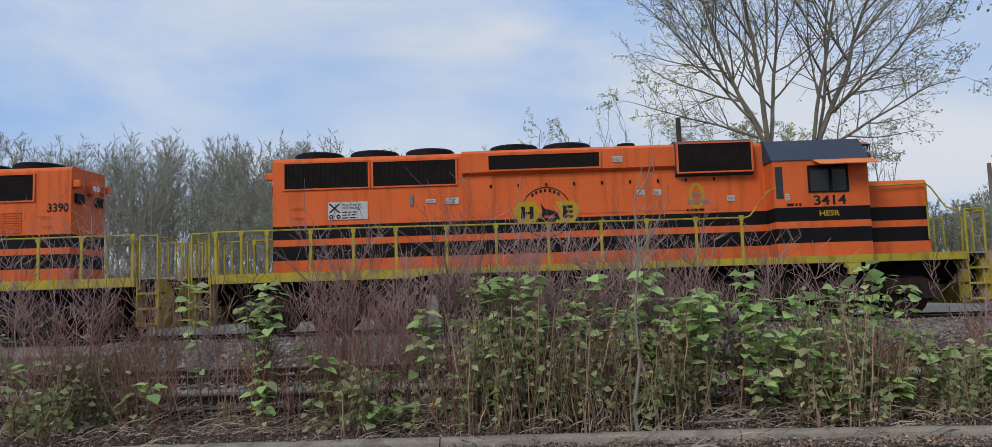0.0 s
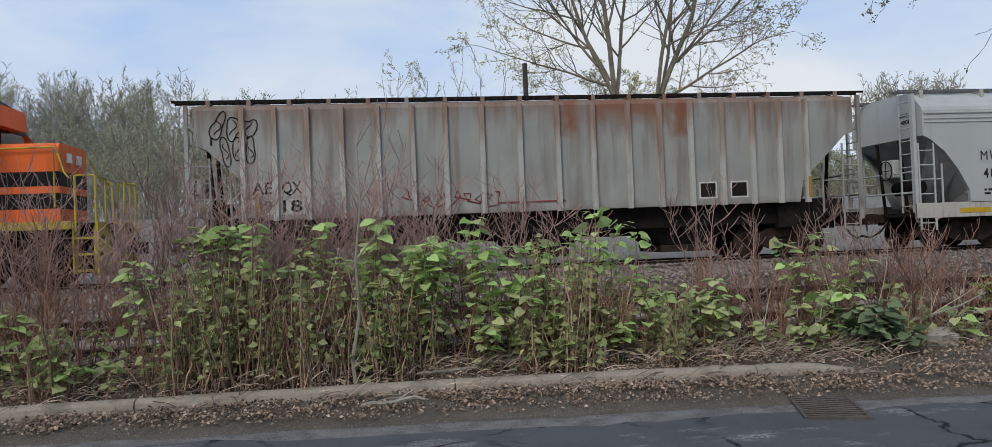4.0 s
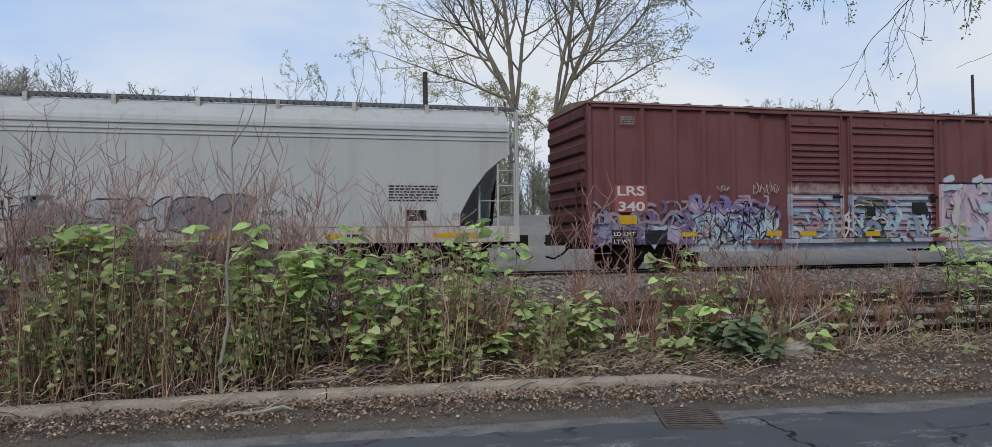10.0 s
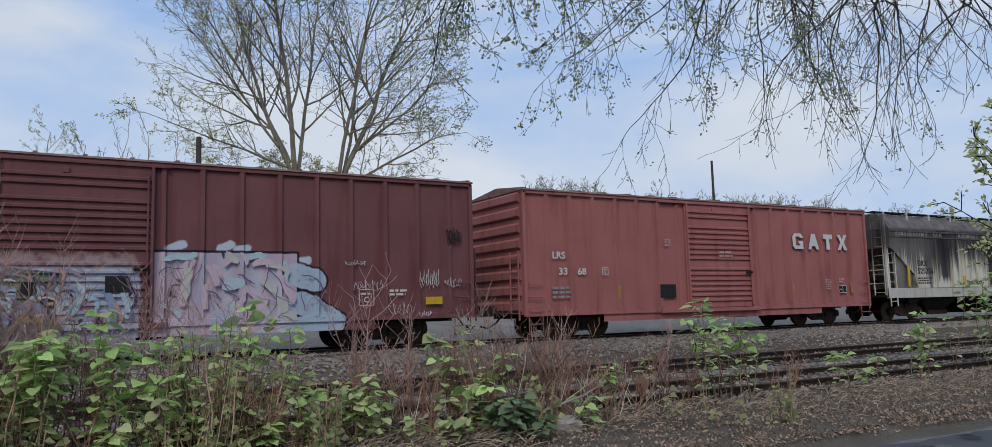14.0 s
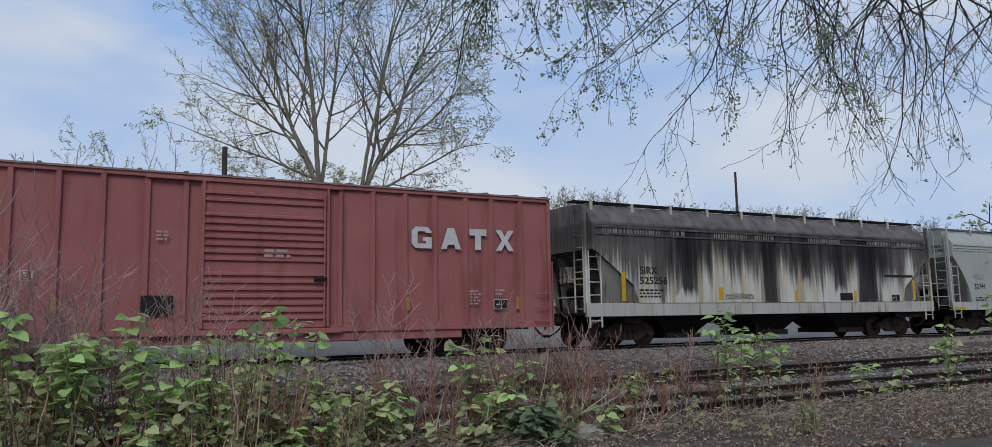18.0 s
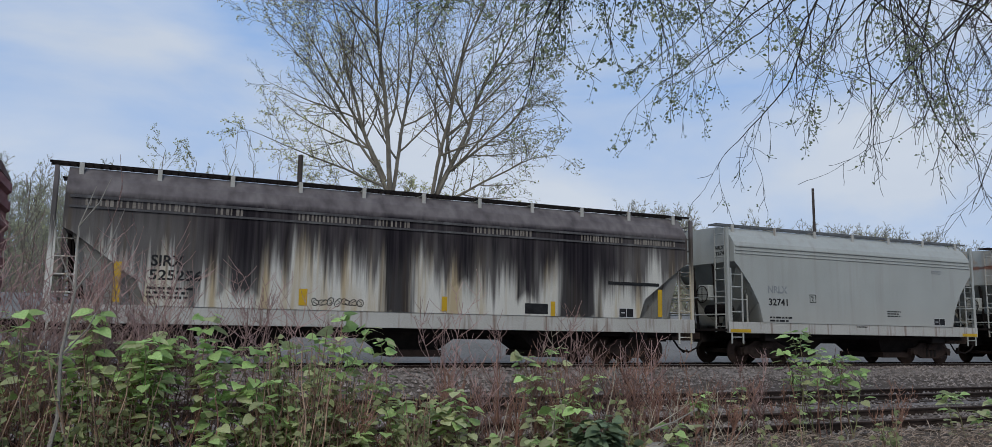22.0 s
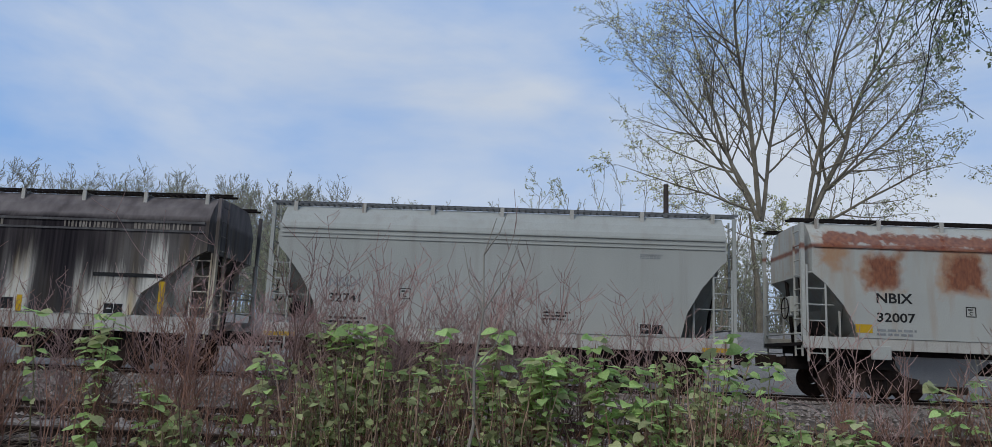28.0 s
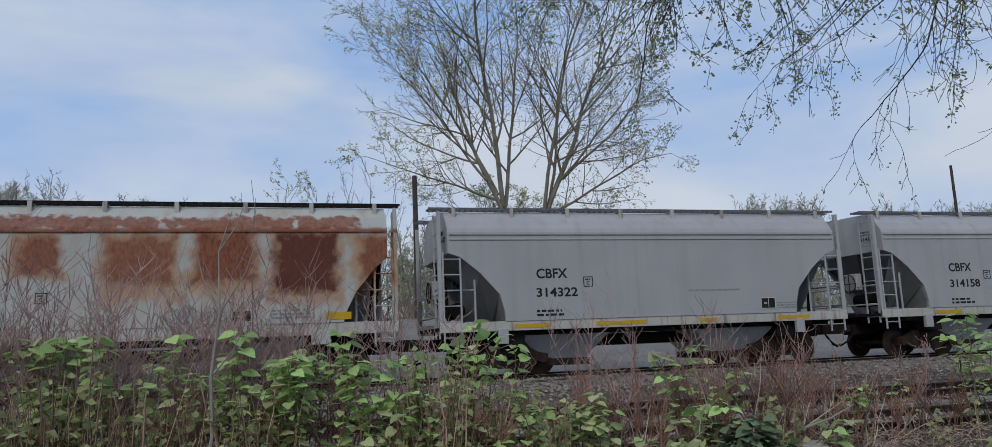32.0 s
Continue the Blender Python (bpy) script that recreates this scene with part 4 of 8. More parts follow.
def hopper(label, x0, x1, material, top, seam, side_z, sill, low, bays, ribs=(), truck_in=1.9, bay_mat=None, roof_mat=None, clips=9, wheel=0.42, bands=(), sill_mat=None, overhang=0.14, under=None, recess=True, slope=(0.5, None)):
    """A covered hopper. sill: the lower and upper edge of the side sill."""
    ob, L = car("covered_hopper", label, "hopper wagon", x0, x1)
    h = L / 2
    bay_mat, roof_mat, sill_mat = bay_mat or M_DARK, roof_mat or M_DARK, sill_mat or material
    body = part("body", hopper_shell(L - 0.5, side_z, seam, top, low), material, ob)
    for s in (-1, 1):
        if sill:
            part("side_sill", a_box(-h, h, s * 1.50, s * 1.58, *sill, bevel=0.012) if s > 0 else a_box(-h, h, -1.58, -1.50, *sill, bevel=0.012), sill_mat, ob)
    part("centre_sill", a_box(-h + 0.05, h - 0.05, -0.22, 0.22, 0.68, 1.0), M_DARK, ob)
    z_top = sill[0] + 0.03 if sill else side_z
    part("underframe", a_box(-h + 0.4, h - 0.4, -1.22, 1.22, under or min(z_top - 0.12, 0.84), z_top + 0.08, bevel=0.02), M_DARK, ob, "dark underframe")
    for d in (-1, 1):
        c = d * (h - truck_in)
        bm = a_box(c - 0.32, c + 0.32, -1.4, 1.4, 0.74, z_top, bevel=0.03)
        box(bm, c - 1.25, c + 1.25, -0.9, 0.9, 0.80, z_top)
        part("body_bolster", bm, M_DARK, ob)
        if recess:
            # the tapering end of the tank, seen behind the cut-away corner
            for s in (-1, 1):
                line = [(h - 0.25 - a, zb) for a, zb in low if a > 0.05]
                bm = bmesh.new()
                upper = [bm.verts.new((d * xx, s * 1.5, zz)) for xx, zz in line]
                lower = [bm.verts.new((d * (line[-1][0] + (xx - line[-1][0]) * 0.75), s * slope[0], side_z - 0.1)) for xx, zz in line]
                for i in range(len(line) - 1):
                    bm.faces.new((upper[i], upper[i + 1], lower[i + 1], lower[i]))
                bmesh.ops.solidify(bm, geom=bm.faces[:], thickness=0.03)
                bmesh.ops.recalc_face_normals(bm, faces=bm.faces)
                part("slope_sheet", bm, slope[1] or material, body, "shaded slope sheet at the wagon's end")
    for z, dz, y in bands:
        part("stiffener", a_box(-h + 0.3, h - 0.3, -1.6 - y, -1.58, z, z + dz, bevel=min(0.012, dz / 3)), material, body)
    for x in ribs:
        bm = bmesh.new()
        prism(bm, [(x - 0.075, -1.595), (x - 0.055, -1.685), (x + 0.055, -1.685), (x + 0.075, -1.595)], "z", side_z - 0.02, seam + 0.05)
        part("side_post", bm, M_AE_RIB, body)
    for x in bays:
        bay(ob, x, (L - 5.2) / len(bays) * 0.96, side_z + 0.02, bay_mat)
    # running boards on brackets along the roof edges
    for s in (-1, 1):
        bm = bmesh.new()
        y0, y1 = (0.86, 1.22) if s > 0 else (-1.22, -0.86)
        n = int(L / 0.16)
        over = overhang if s < 0 else 0.05
        for y in (y0, y1 - 0.03):
            box(bm, -h - over, h + over, y, y + 0.03, top + 0.06, top + 0.115)
        for i in range(n):
            x = -h - over + 0.02 + (L + 2 * over - 0.06) * i / n
            box(bm, x, x + 0.035, y0, y1, top + 0.085, top + 0.11)
        part("running_board", bm, roof_mat, ob, "dark grating walkway along the roof")
    for i in range(clips):
        x = -h + 0.5 + (L - 1.0) * i / (clips - 1)
        bm = a_box(x - 0.05, x + 0.05, -1.28, -1.24, top - 0.27, top + 0.1, bevel=0.01)
        box(bm, x - 0.04, x + 0.04, -1.26, -0.9, top + 0.03, top + 0.06)
        part("bracket", bm, sill_mat, ob)
    for i in range(len(bays) * 2 + 2):
        x = -h + 1.3 + (L - 2.6) * i / (len(bays) * 2 + 1)
        bm = bmesh.new()
        prism(bm, [(-0.3, top + 0.05), (-0.24, top + 0.13), (0.24, top + 0.13), (0.3, top + 0.05)], "x", x - 0.34, x + 0.34)
        part("hatch", bm, roof_mat if i % 3 else material, ob)
    # ends
    for d in (-1, 1):
        e = d * h
        for s in (-1, 1):
            bm = a_box(min(e, e - d * 0.09), max(e, e - d * 0.09), s * 1.52 - 0.04, s * 1.52 + 0.04, sill[0] if sill else 0.9, top - 0.05, bevel=0.008)
            part("corner_post", bm, material, ob)
            z0 = sill[0] if sill else 0.9
            ladder(ob, e - d * 0.12, e - d * 0.56, s * 1.56, s * 1.56, z0 - 0.32, z0 + 2.0, 6, material)
            bm = bmesh.new()
            xq = e - d * 0.98
            tube(bm, [(xq, s * 1.3, z0 + 0.2), (xq, s * 1.3, z0 + 1.5)], 0.03, 6)
            tube(bm, [(e - d * 0.1, s * 1.3, z0 + 1.05), (xq, s * 1.3, z0 + 1.05)], 0.018, 5)
            part("grab_rail", bm, material, ob)
        ladder(ob, e - d * 0.03, e - d * 0.03, -1.42, -0.95, 1.0, top - 0.05, 9, material, "end_ladder")
        part("end_platform", a_box(min(e, e - d * 1.0), max(e, e - d * 1.0), -1.5, 1.5, (sill[0] if sill else 0.95) + 0.05, (sill[0] if sill else 0.95) + 0.13), M_DARK, ob)
        bm = bmesh.new()
        tube(bm, [(e - d * 0.06, -1.5, 2.1), (e - d * 0.06, 1.5, 2.1)], 0.022, 6)
        tube(bm, [(e - d * 0.06, -1.5, 1.55), (e - d * 0.06, 1.5, 1.55)], 0.022, 6)
        part("crossbar", bm, material, ob)
        bm = bmesh.new()
        for yy in (-0.5, 0.5):
            tube(bm, [(e - d * 0.5, yy, 1.0), (e - d * 0.3, yy, low[0][1] + 0.15)], 0.05, 6)
        part("end_strut", bm, M_DARK, ob)
        coupler(ob, e, d)
        truck(ob, d * (h - truck_in), wheel)
    # brake gear on the left end
    bm = bmesh.new()
    tube(bm, [(-h + 0.62, -0.9, 1.7), (-h + 0.62, 0.1, 1.7)], 0.2, 12)
    part("air_reservoir", bm, M_DARK, ob)
    bm = bmesh.new()
    c = Vector((-h - 0.02, -0.35, 2.2))
    for k in range(16):
        a, b = 2 * math.pi * k / 16, 2 * math.pi * (k + 1) / 16
        tube(bm, [c + Vector((0, 0.27 * math.cos(a), 0.27 * math.sin(a))), c + Vector((0, 0.27 * math.cos(b), 0.27 * math.sin(b)))], 0.015, 4, False)
    for k in range(4):
        a = math.pi * k / 2
        tube(bm, [c, c + Vector((0, 0.27 * math.cos(a), 0.27 * math.sin(a)))], 0.012, 4, False)
    part("brake_wheel", bm, M_DARK, ob)
    part("brake_housing", a_box(-h + 0.03, -h + 0.25, -0.6, -0.1, 2.0, 2.5, bevel=0.03), material, ob)
    return ob, h


def boxcar(label, x0, x1, material, top, side_z, ribs, doors, door_mat, end_mat=None):
    """A boxcar with outside posts, corrugated ends and corrugated plug doors. doors: pairs of x."""
    ob, L = car("boxcar", label, "boxcar", x0, x1)
    h = L / 2
    eave = top - 0.16
    body = part("body", a_box(-h, h, -1.52, 1.52, side_z + 0.05, eave - 0.04), material, ob)
    part("top_plate", a_box(-h, h, -1.60, 1.60, eave - 0.10, eave, bevel=0.02), material, ob)
    bm = bmesh.new()
    prism(bm, [(-1.63, eave), (-1.6, eave + 0.05), (0, top + 0.06), (1.6, eave + 0.05), (1.63, eave)], "x", -h - 0.03, h + 0.03)
    roof = part("roof", bm, M_RUSTY, ob, "faded metal roof with rust and peeling paint")
    n = int(L / 0.95)
    for i in range(n + 1):
        x = -h + 0.1 + (L - 0.2) * i / n
        bm = bmesh.new()
        prism(bm, [(-1.61, eave + 0.05), (-1.6, eave + 0.085), (0, top + 0.10), (1.6, eave + 0.085), (1.61, eave + 0.05)], "x", x - 0.04, x + 0.04)
        part("roof_rib", bm, M_RUSTY, roof)
    for s in (-1, 1):
        y0, y1 = (1.52, 1.575) if s > 0 else (-1.575, -1.52)
        part("side_sill", a_box(-h, h, y0, y1, side_z, side_z + 0.16, bevel=0.012), material, ob)
        part("lower_sill", a_box(-h + 2.9, h - 2.9, y0 + 0.06 * (s < 0), y1 - 0.06 * (s > 0), side_z - 0.22, side_z + 0.02), material, ob)
    for x in ribs:
        bm = bmesh.new()
        prism(bm, [(x - 0.085, -1.515), (x - 0.045, -1.60), (x + 0.045, -1.60), (x + 0.085, -1.515)], "z", side_z + 0.15, eave - 0.1)
        part("side_post", bm, material, body)
    part("corner_post", a_box(-h - 0.01, -h + 0.10, -1.60, -1.50, side_z, eave - 0.02, bevel=0.015), material, ob)
    part("corner_post", a_box(h - 0.10, h + 0.01, -1.60, -1.50, side_z, eave - 0.02, bevel=0.015), material, ob)
    for a, b in doors:
        door = part("door", a_box(a, b, -1.60, -1.525, side_z + 0.12, eave - 0.10, bevel=0.015), door_mat, ob, "corrugated sliding door")
        z = side_z + 0.3
        k = 0
        zh = eave - 0.42
        while z < zh:
            hgt = 0.115
            if k % 8 != 7:
                bm = bmesh.new()
                prism(bm, [(-1.598, z), (-1.655, z + 0.03), (-1.655, z + hgt - 0.03), (-1.598, z + hgt)], "x", a + 0.09, b - 0.09)
                part("corrugation", bm, door_mat, door)
            z += hgt + 0.06
            k += 1
        for x in (a + 0.03, b - 0.09):
            part("door_edge", a_box(x, x + 0.06, -1.675, -1.595, side_z + 0.14, eave - 0.12, bevel=0.01), door_mat, door)
        bm = bmesh.new()
        xl = b - 0.16
        tube(bm, [(xl, -1.70, side_z + 0.2), (xl, -1.70, eave - 0.25)], 0.022, 6)
        part("lock_rod", bm, door_mat, door)
        part("handle", a_box(xl - 0.28, xl + 0.05, -1.735, -1.70, side_z + 1.25, side_z + 1.33, bevel=0.01), M_DARK, door)
        part("roller_housing", a_box(a + 0.4 * (b - a), a + 0.4 * (b - a) + 0.12, -1.66, -1.60, eave - 0.36, eave - 0.24, bevel=0.01), door_mat, door)
    xs = [x for d in doors for x in d]
    part("door_rail", a_box(min(xs) - 1.2, max(xs) + 0.3, -1.665, -1.56, side_z - 0.02, side_z + 0.10, bevel=0.012), door_mat, ob)
    part("upper_door_rail", a_box(min(xs) - 1.2, max(xs) + 0.3, -1.655, -1.575, eave - 0.13, eave - 0.06, bevel=0.012), door_mat, ob)
    for d in (-1, 1):
        e = d * h
        k = 0
        z = side_z + 0.12
        while z < eave - 0.3:
            bm = bmesh.new()
            hh = 0.34
            prism(bm, [(e, z), (e + d * 0.09, z + 0.07), (e + d * 0.09, z + hh - 0.07), (e, z + hh)], "y", -1.42, 1.42)
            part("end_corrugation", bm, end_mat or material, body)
            z += hh + 0.12
        for i in range(4):
            bm = bmesh.new()
            zz = side_z - 0.22 + 0.39 * i
            tube(bm, [(e - d * 0.14, -1.58, zz), (e - d * 0.14, -1.64, zz), (e - d * 0.58, -1.64, zz), (e - d * 0.58, -1.58, zz)], 0.016, 5)
            part("grab_iron", bm, material, ob)
        ladder(ob, e + d * 0.13, e + d * 0.13, -1.45, -1.0, side_z - 0.1, side_z + 1.9, 5, end_mat or material, "end_ladder")
        bm = bmesh.new()
        tube(bm, [(e - d * 0.12, -1.58, side_z), (e - d * 0.12, -1.58, side_z - 0.45), (e - d * 0.6, -1.58, side_z - 0.45), (e - d * 0.6, -1.58, side_z)], 0.018, 5)
        part("step", bm, material, ob)
        coupler(ob, e, d)
        truck(ob, d * (h - 2.35), 0.42)
    part("centre_sill", a_box(-h, h, -0.25, 0.25, 0.62, side_z + 0.1), M_DARK, ob)
    part("crossover_platform", a_box(-h - 0.32, -h, -1.2, 1.2, side_z + 0.05, side_z + 0.1), M_DARK, ob)
    bm = bmesh.new()
    tube(bm, [(1.2, -0.7, 0.62), (2.5, -0.7, 0.62)], 0.2, 12)
    part("air_reservoir", bm, M_DARK, ob)
    bm = bmesh.new()
    tube(bm, [(-2.4, -0.6, 0.66), (-1.6, -0.6, 0.66)], 0.15, 10)
    part("brake_cylinder", bm, M_DARK, ob)
    return ob, h
# ---- the train, from front to back ----
ae, ae_h = hopper("old grey covered hopper with ribbed sides, rust and graffiti", 11.9, 29.0, M_AE, 4.22, 4.02, 1.40, None,
                  [(0, 3.2), (0.25, 3.1), (1.45, 1.95), (1.55, 1.4)], (-3.9, 0, 3.9), ribs=(-7.22, -6.48, -5.72, -4.91, -4.05, -3.22, -2.41, -1.51, -0.57, 0.38, 1.29, 2.2, 3.02, 3.84, 4.67, 5.49, 6.23, 6.96), truck_in=2.0, clips=18, overhang=0.35, under=0.86, recess=False)
mw, mw_h = hopper("pale grey smooth-sided covered hopper with graffiti along its sill", 30.5, 47.8, M_MW, 4.22, 3.72, 1.24, (0.84, 1.24),
                  [(0, 3.05), (0.2, 2.95), (0.62, 2.6), (1.0, 2.1), (1.3, 1.55), (1.32, 1.24)], (-4.6, -1.55, 1.55, 4.6), clips=10, roof_mat=M_BOARD, sill_mat=M_SILL, bands=((3.62, 0.05, 0.03), (3.48, 0.04, 0.022), (3.38, 0.035, 0.022)))
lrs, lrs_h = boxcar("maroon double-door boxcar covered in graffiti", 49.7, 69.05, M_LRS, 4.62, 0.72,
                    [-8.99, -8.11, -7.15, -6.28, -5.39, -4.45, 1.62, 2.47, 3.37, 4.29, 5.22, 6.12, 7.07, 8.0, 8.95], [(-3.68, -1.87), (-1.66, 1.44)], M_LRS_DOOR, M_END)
gatx, gatx_h = boxcar("faded red single-door boxcar with white lettering", 70.75, 86.85, M_GATX, 4.55, 0.68,
                      [-7.21, -6.36, -5.48, -4.58, -3.71, -2.8, -1.98, 1.72, 2.6, 3.5, 4.36, 5.3, 6.1, 7.05], [(-1.66, 1.44)], M_GATX)
sirx, sirx_h = hopper("grey covered hopper heavily streaked with black soot", 88.1, 105.2, M_SIRX, 4.40, 3.75, 1.35, (0.95, 1.35),
                      [(0, 3.0), (0.2, 2.9), (1.55, 1.9), (1.75, 1.35)], (-4.2, 0, 4.2), clips=11, sill_mat=M_SILL, slope=(1.3, M_SILL))
nrlx, nrlx_h = hopper("clean light grey two-bay covered hopper", 106.5, 118.0, M_NRLX, 4.30, 3.72, 1.32, (0.98, 1.32),
                      [(0, 3.2), (0.15, 3.05), (0.6, 2.5), (0.95, 1.9), (1.1, 1.32)], (-2.3, 2.3), clips=7, roof_mat=M_BOARD, sill_mat=M_SILL, under=0.84, bands=((3.66, 0.045, 0.03), (3.54, 0.04, 0.022), (3.44, 0.035, 0.022)))
nbix, nbix_h = hopper("grey two-bay covered hopper with broad orange-brown rust patches", 119.55, 131.2, M_NBIX, 4.28, 3.66, 1.48, (1.2, 1.48),
                      [(0, 3.0), (0.3, 2.75), (0.75, 2.2), (1.0, 1.7), (1.05, 1.48)], (-2.4, 2.4), clips=8, bands=((3.62, 0.05, 0.03),), bay_mat=M_CBFX, sill_mat=M_SILL, under=1.08)
cbfx, cbfx_h = hopper("pale grey two-bay covered hopper with black lettering", 132.2, 144.0, M_CBFX, 4.20, 3.62, 1.38, (1.14, 1.38),
                      [(0, 3.1), (0.3, 3.0), (0.8, 2.6), (1.3, 2.05), (1.42, 1.6), (1.43, 1.38)], (-2.5, 2.5), clips=8, roof_mat=M_BOARD, sill_mat=M_SILL, under=1.02, bay_mat=M_CBFX, bands=((3.55, 0.05, 0.03), (3.42, 0.04, 0.022)))
cbf2, cbf2_h = hopper("pale grey two-bay covered hopper, last in view", 145.2, 157.0, M_CBFX, 4.20, 3.62, 1.38, (1.14, 1.38),
                      [(0, 3.1), (0.3, 3.0), (0.8, 2.6), (1.3, 2.05), (1.42, 1.6), (1.43, 1.38)], (-2.5, 2.5), clips=8, roof_mat=M_BOARD, sill_mat=M_SILL, under=1.02, bay_mat=M_CBFX, bands=((3.55, 0.05, 0.03), (3.42, 0.04, 0.022)))
# ---- locomotives ----
def loco(x, flip, label, near):
    """A six-axle diesel with a long hood, low nose and walkways. near: the side of its own y axis that faces the road."""
    ob = thing("locomotive", label, "locomotive", pose(x, TRACK_Y, RAIL_Z, 0, 0, 180 if flip else 0), "wagons of the train")
    LOCOS.append((ob, x, flip))
    BANDS = ((1.5, 1.88, M_ORANGE), (1.88, 2.25, M_BLACK), (2.25, 2.42, M_ORANGE), (2.42, 2.77, M_BLACK))

    def livery(name, x0, x1, y, top, cap):
        """A hood block in its stripes, with a rounded top."""
        hood = None
        for i, (z0, z1, m) in enumerate(BANDS):
            q = part("stripe" if i else name, a_box(x0, x1, -y, y, z0, z1), m, ob if not hood else hood)
            hood = hood or q
        bm = bmesh.new()
        prism(bm, [(-y, 2.77), (-y, top - cap), (-y + cap * 0.35, top - cap * 0.3), (-y + cap, top), (y - cap, top), (y - cap * 0.35, top - cap * 0.3), (y, top - cap), (y, 2.77)], "x", x0, x1)
        part("upper_hood", bm, M_ORANGE, hood)
        return hood
    tail = -7.3 if flip else -8.0
    hood = livery("long_hood", tail, 4.75, 0.85, 4.55, 0.10)
    livery("short_hood", 7.1, 8.86, 0.85, 3.46, 0.12)
    # dynamic brake blister, wider than the hood
    bm = bmesh.new()
    prism(bm, [(-0.85, 3.92), (-0.97, 4.0), (-0.97, 4.5), (-0.85, 4.58), (0.85, 4.58), (0.97, 4.5), (0.97, 4.0), (0.85, 3.92)], "x", -3.05, 2.45)
    part("brake_blister", bm, M_ORANGE, ob)
    bm = bmesh.new()
    prism(bm, [(-0.86, 3.72), (-1.03, 3.8), (-1.03, 4.55), (-0.8, 4.66), (0.8, 4.66), (1.03, 4.55), (1.03, 3.8), (0.86, 3.72)], "x", 2.45, 4.45)
    part("air_intake", bm, M_ROOF, ob)
    for s in (-1, 1):
        def side(x0, x1, z0, z1, y, slats, upright=True, frame_mat=M_ORANGE):
            yy = s * y
            bm = bmesh.new()
            box(bm, x0, x1, min(yy, yy + s * 0.012), max(yy, yy + s * 0.012), z0, z1)
            g = part("grille", bm, M_GRILLE, ob, "dark radiator grille")
            bm = bmesh.new()
            y0, y1 = min(yy, yy + s * 0.035), max(yy, yy + s * 0.035)
            for a in ((x0 - 0.05, x1 + 0.05, z1, z1 + 0.04), (x0 - 0.05, x1 + 0.05, z0 - 0.04, z0), (x0 - 0.05, x0, z0, z1), (x1, x1 + 0.05, z0, z1)):
                box(bm, a[0], a[1], y0, y1, a[2], a[3])
            part("grille_frame", bm, frame_mat, g)
            bm = bmesh.new()
            for i in range(slats):
                k = (i + 0.5) / slats
                if upright:
                    xx = x0 + (x1 - x0) * k
                    box(bm, xx - 0.012, xx + 0.012, y0, y1 - 0.008, z0, z1)
                else:
                    zz = z0 + (z1 - z0) * k
                    box(bm, x0, x1, y0, y1 - 0.008, zz - 0.008, zz + 0.008)
            part("slats", bm, M_DARK, g)
        if flip:
            side(-6.3, -4.4, 3.68, 4.36, 0.85, 14, False)
            bm = bmesh.new()
            for i in range(9):
                zz = 2.84 + 0.064 * i
                box(bm, -6.0, -5.2, min(s * 0.85, s * 0.875), max(s * 0.85, s * 0.875), zz, zz + 0.035)
            part("louvres", bm, M_ORANGE, ob)
        else:
            side(-7.68, -5.50, 3.74, 4.40, 0.85, 34)
            side(-5.36, -3.22, 3.74, 4.38, 0.85, 34)
        side(-2.35, 0.5, 4.05, 4.42, 0.97, 44)
        side(2.52, 4.38, 3.82, 4.54, 1.03, 30)
        # doors of the hood with latches
        for i in range(9):
            xx = -2.9 + 0.72 * i
            bm = a_box(xx, xx + 0.66, min(s * 0.85, s * 0.862), max(s * 0.85, s * 0.862), 2.86, 3.84)
            d = part("hood_door", bm, M_ORANGE, ob)
            part("latch", a_box(xx + 0.56, xx + 0.61, min(s * 0.862, s * 0.885), max(s * 0.862, s * 0.885), 3.6, 3.68), M_DARK, d)
        bm = bmesh.new()
        for zz in (3.0, 3.25):
            tube(bm, [(tail + 0.5, s * 0.9, zz), (tail + 0.8, s * 0.9, zz)], 0.012, 5)
        part("grab_iron", bm, M_ORANGE, ob)
        # walkway edge and handrail
        y0, y1 = (1.46, 1.55) if s > 0 else (-1.55, -1.46)
        bm = bmesh.new()
        prism(bm, [(-9.33, 1.32), (-4.4, 1.32), (-3.8, 1.40), (9.35, 1.36), (9.35, 1.55), (-9.33, 1.55)], "y", y0, y1)
        part("side_sill", bm, M_YELLOW, ob, "yellow walkway edge, chipped and stained")
        bm = bmesh.new()
        yy = s * 1.49
        tube(bm, [(-9.3, yy, 2.62), (-6, yy, 2.62), (4.0, yy, 2.56), (4.12, yy, 2.6), (4.6, yy, 3.18), (4.78, yy, 3.26), (4.95, yy, 3.27)], 0.021, 6)
        rail = part("handrail", bm, M_YELLOW, ob)
        for px in (-9.25, -8.6, -7.95, -6.85, -5.78, -4.71, -3.44, -2.2, -0.9, 0.42, 1.55, 2.77, 3.9):
            bm = a_box(px - 0.035, px + 0.035, yy - 0.02, yy + 0.02, 1.36, 2.6, bevel=0.006)
            box(bm, px - 0.055, px + 0.055, yy - 0.028, yy + 0.028, 2.5, 2.62)
            part("stanchion", bm, M_YELLOW, rail)
        bm = bmesh.new()
        tube(bm, [(7.1, s * 0.95, 3.3), (8.76, s * 0.95, 3.34), (8.88, s * 1.0, 3.22), (9.1, s * 1.2, 2.7), (9.3, s * 1.45, 2.55)], 0.02, 6)
        tube(bm, [(8.78, s * 0.95, 3.3), (8.78, s * 0.95, 1.9)], 0.022, 6)
        part("nose_handrail", bm, M_YELLOW, ob)
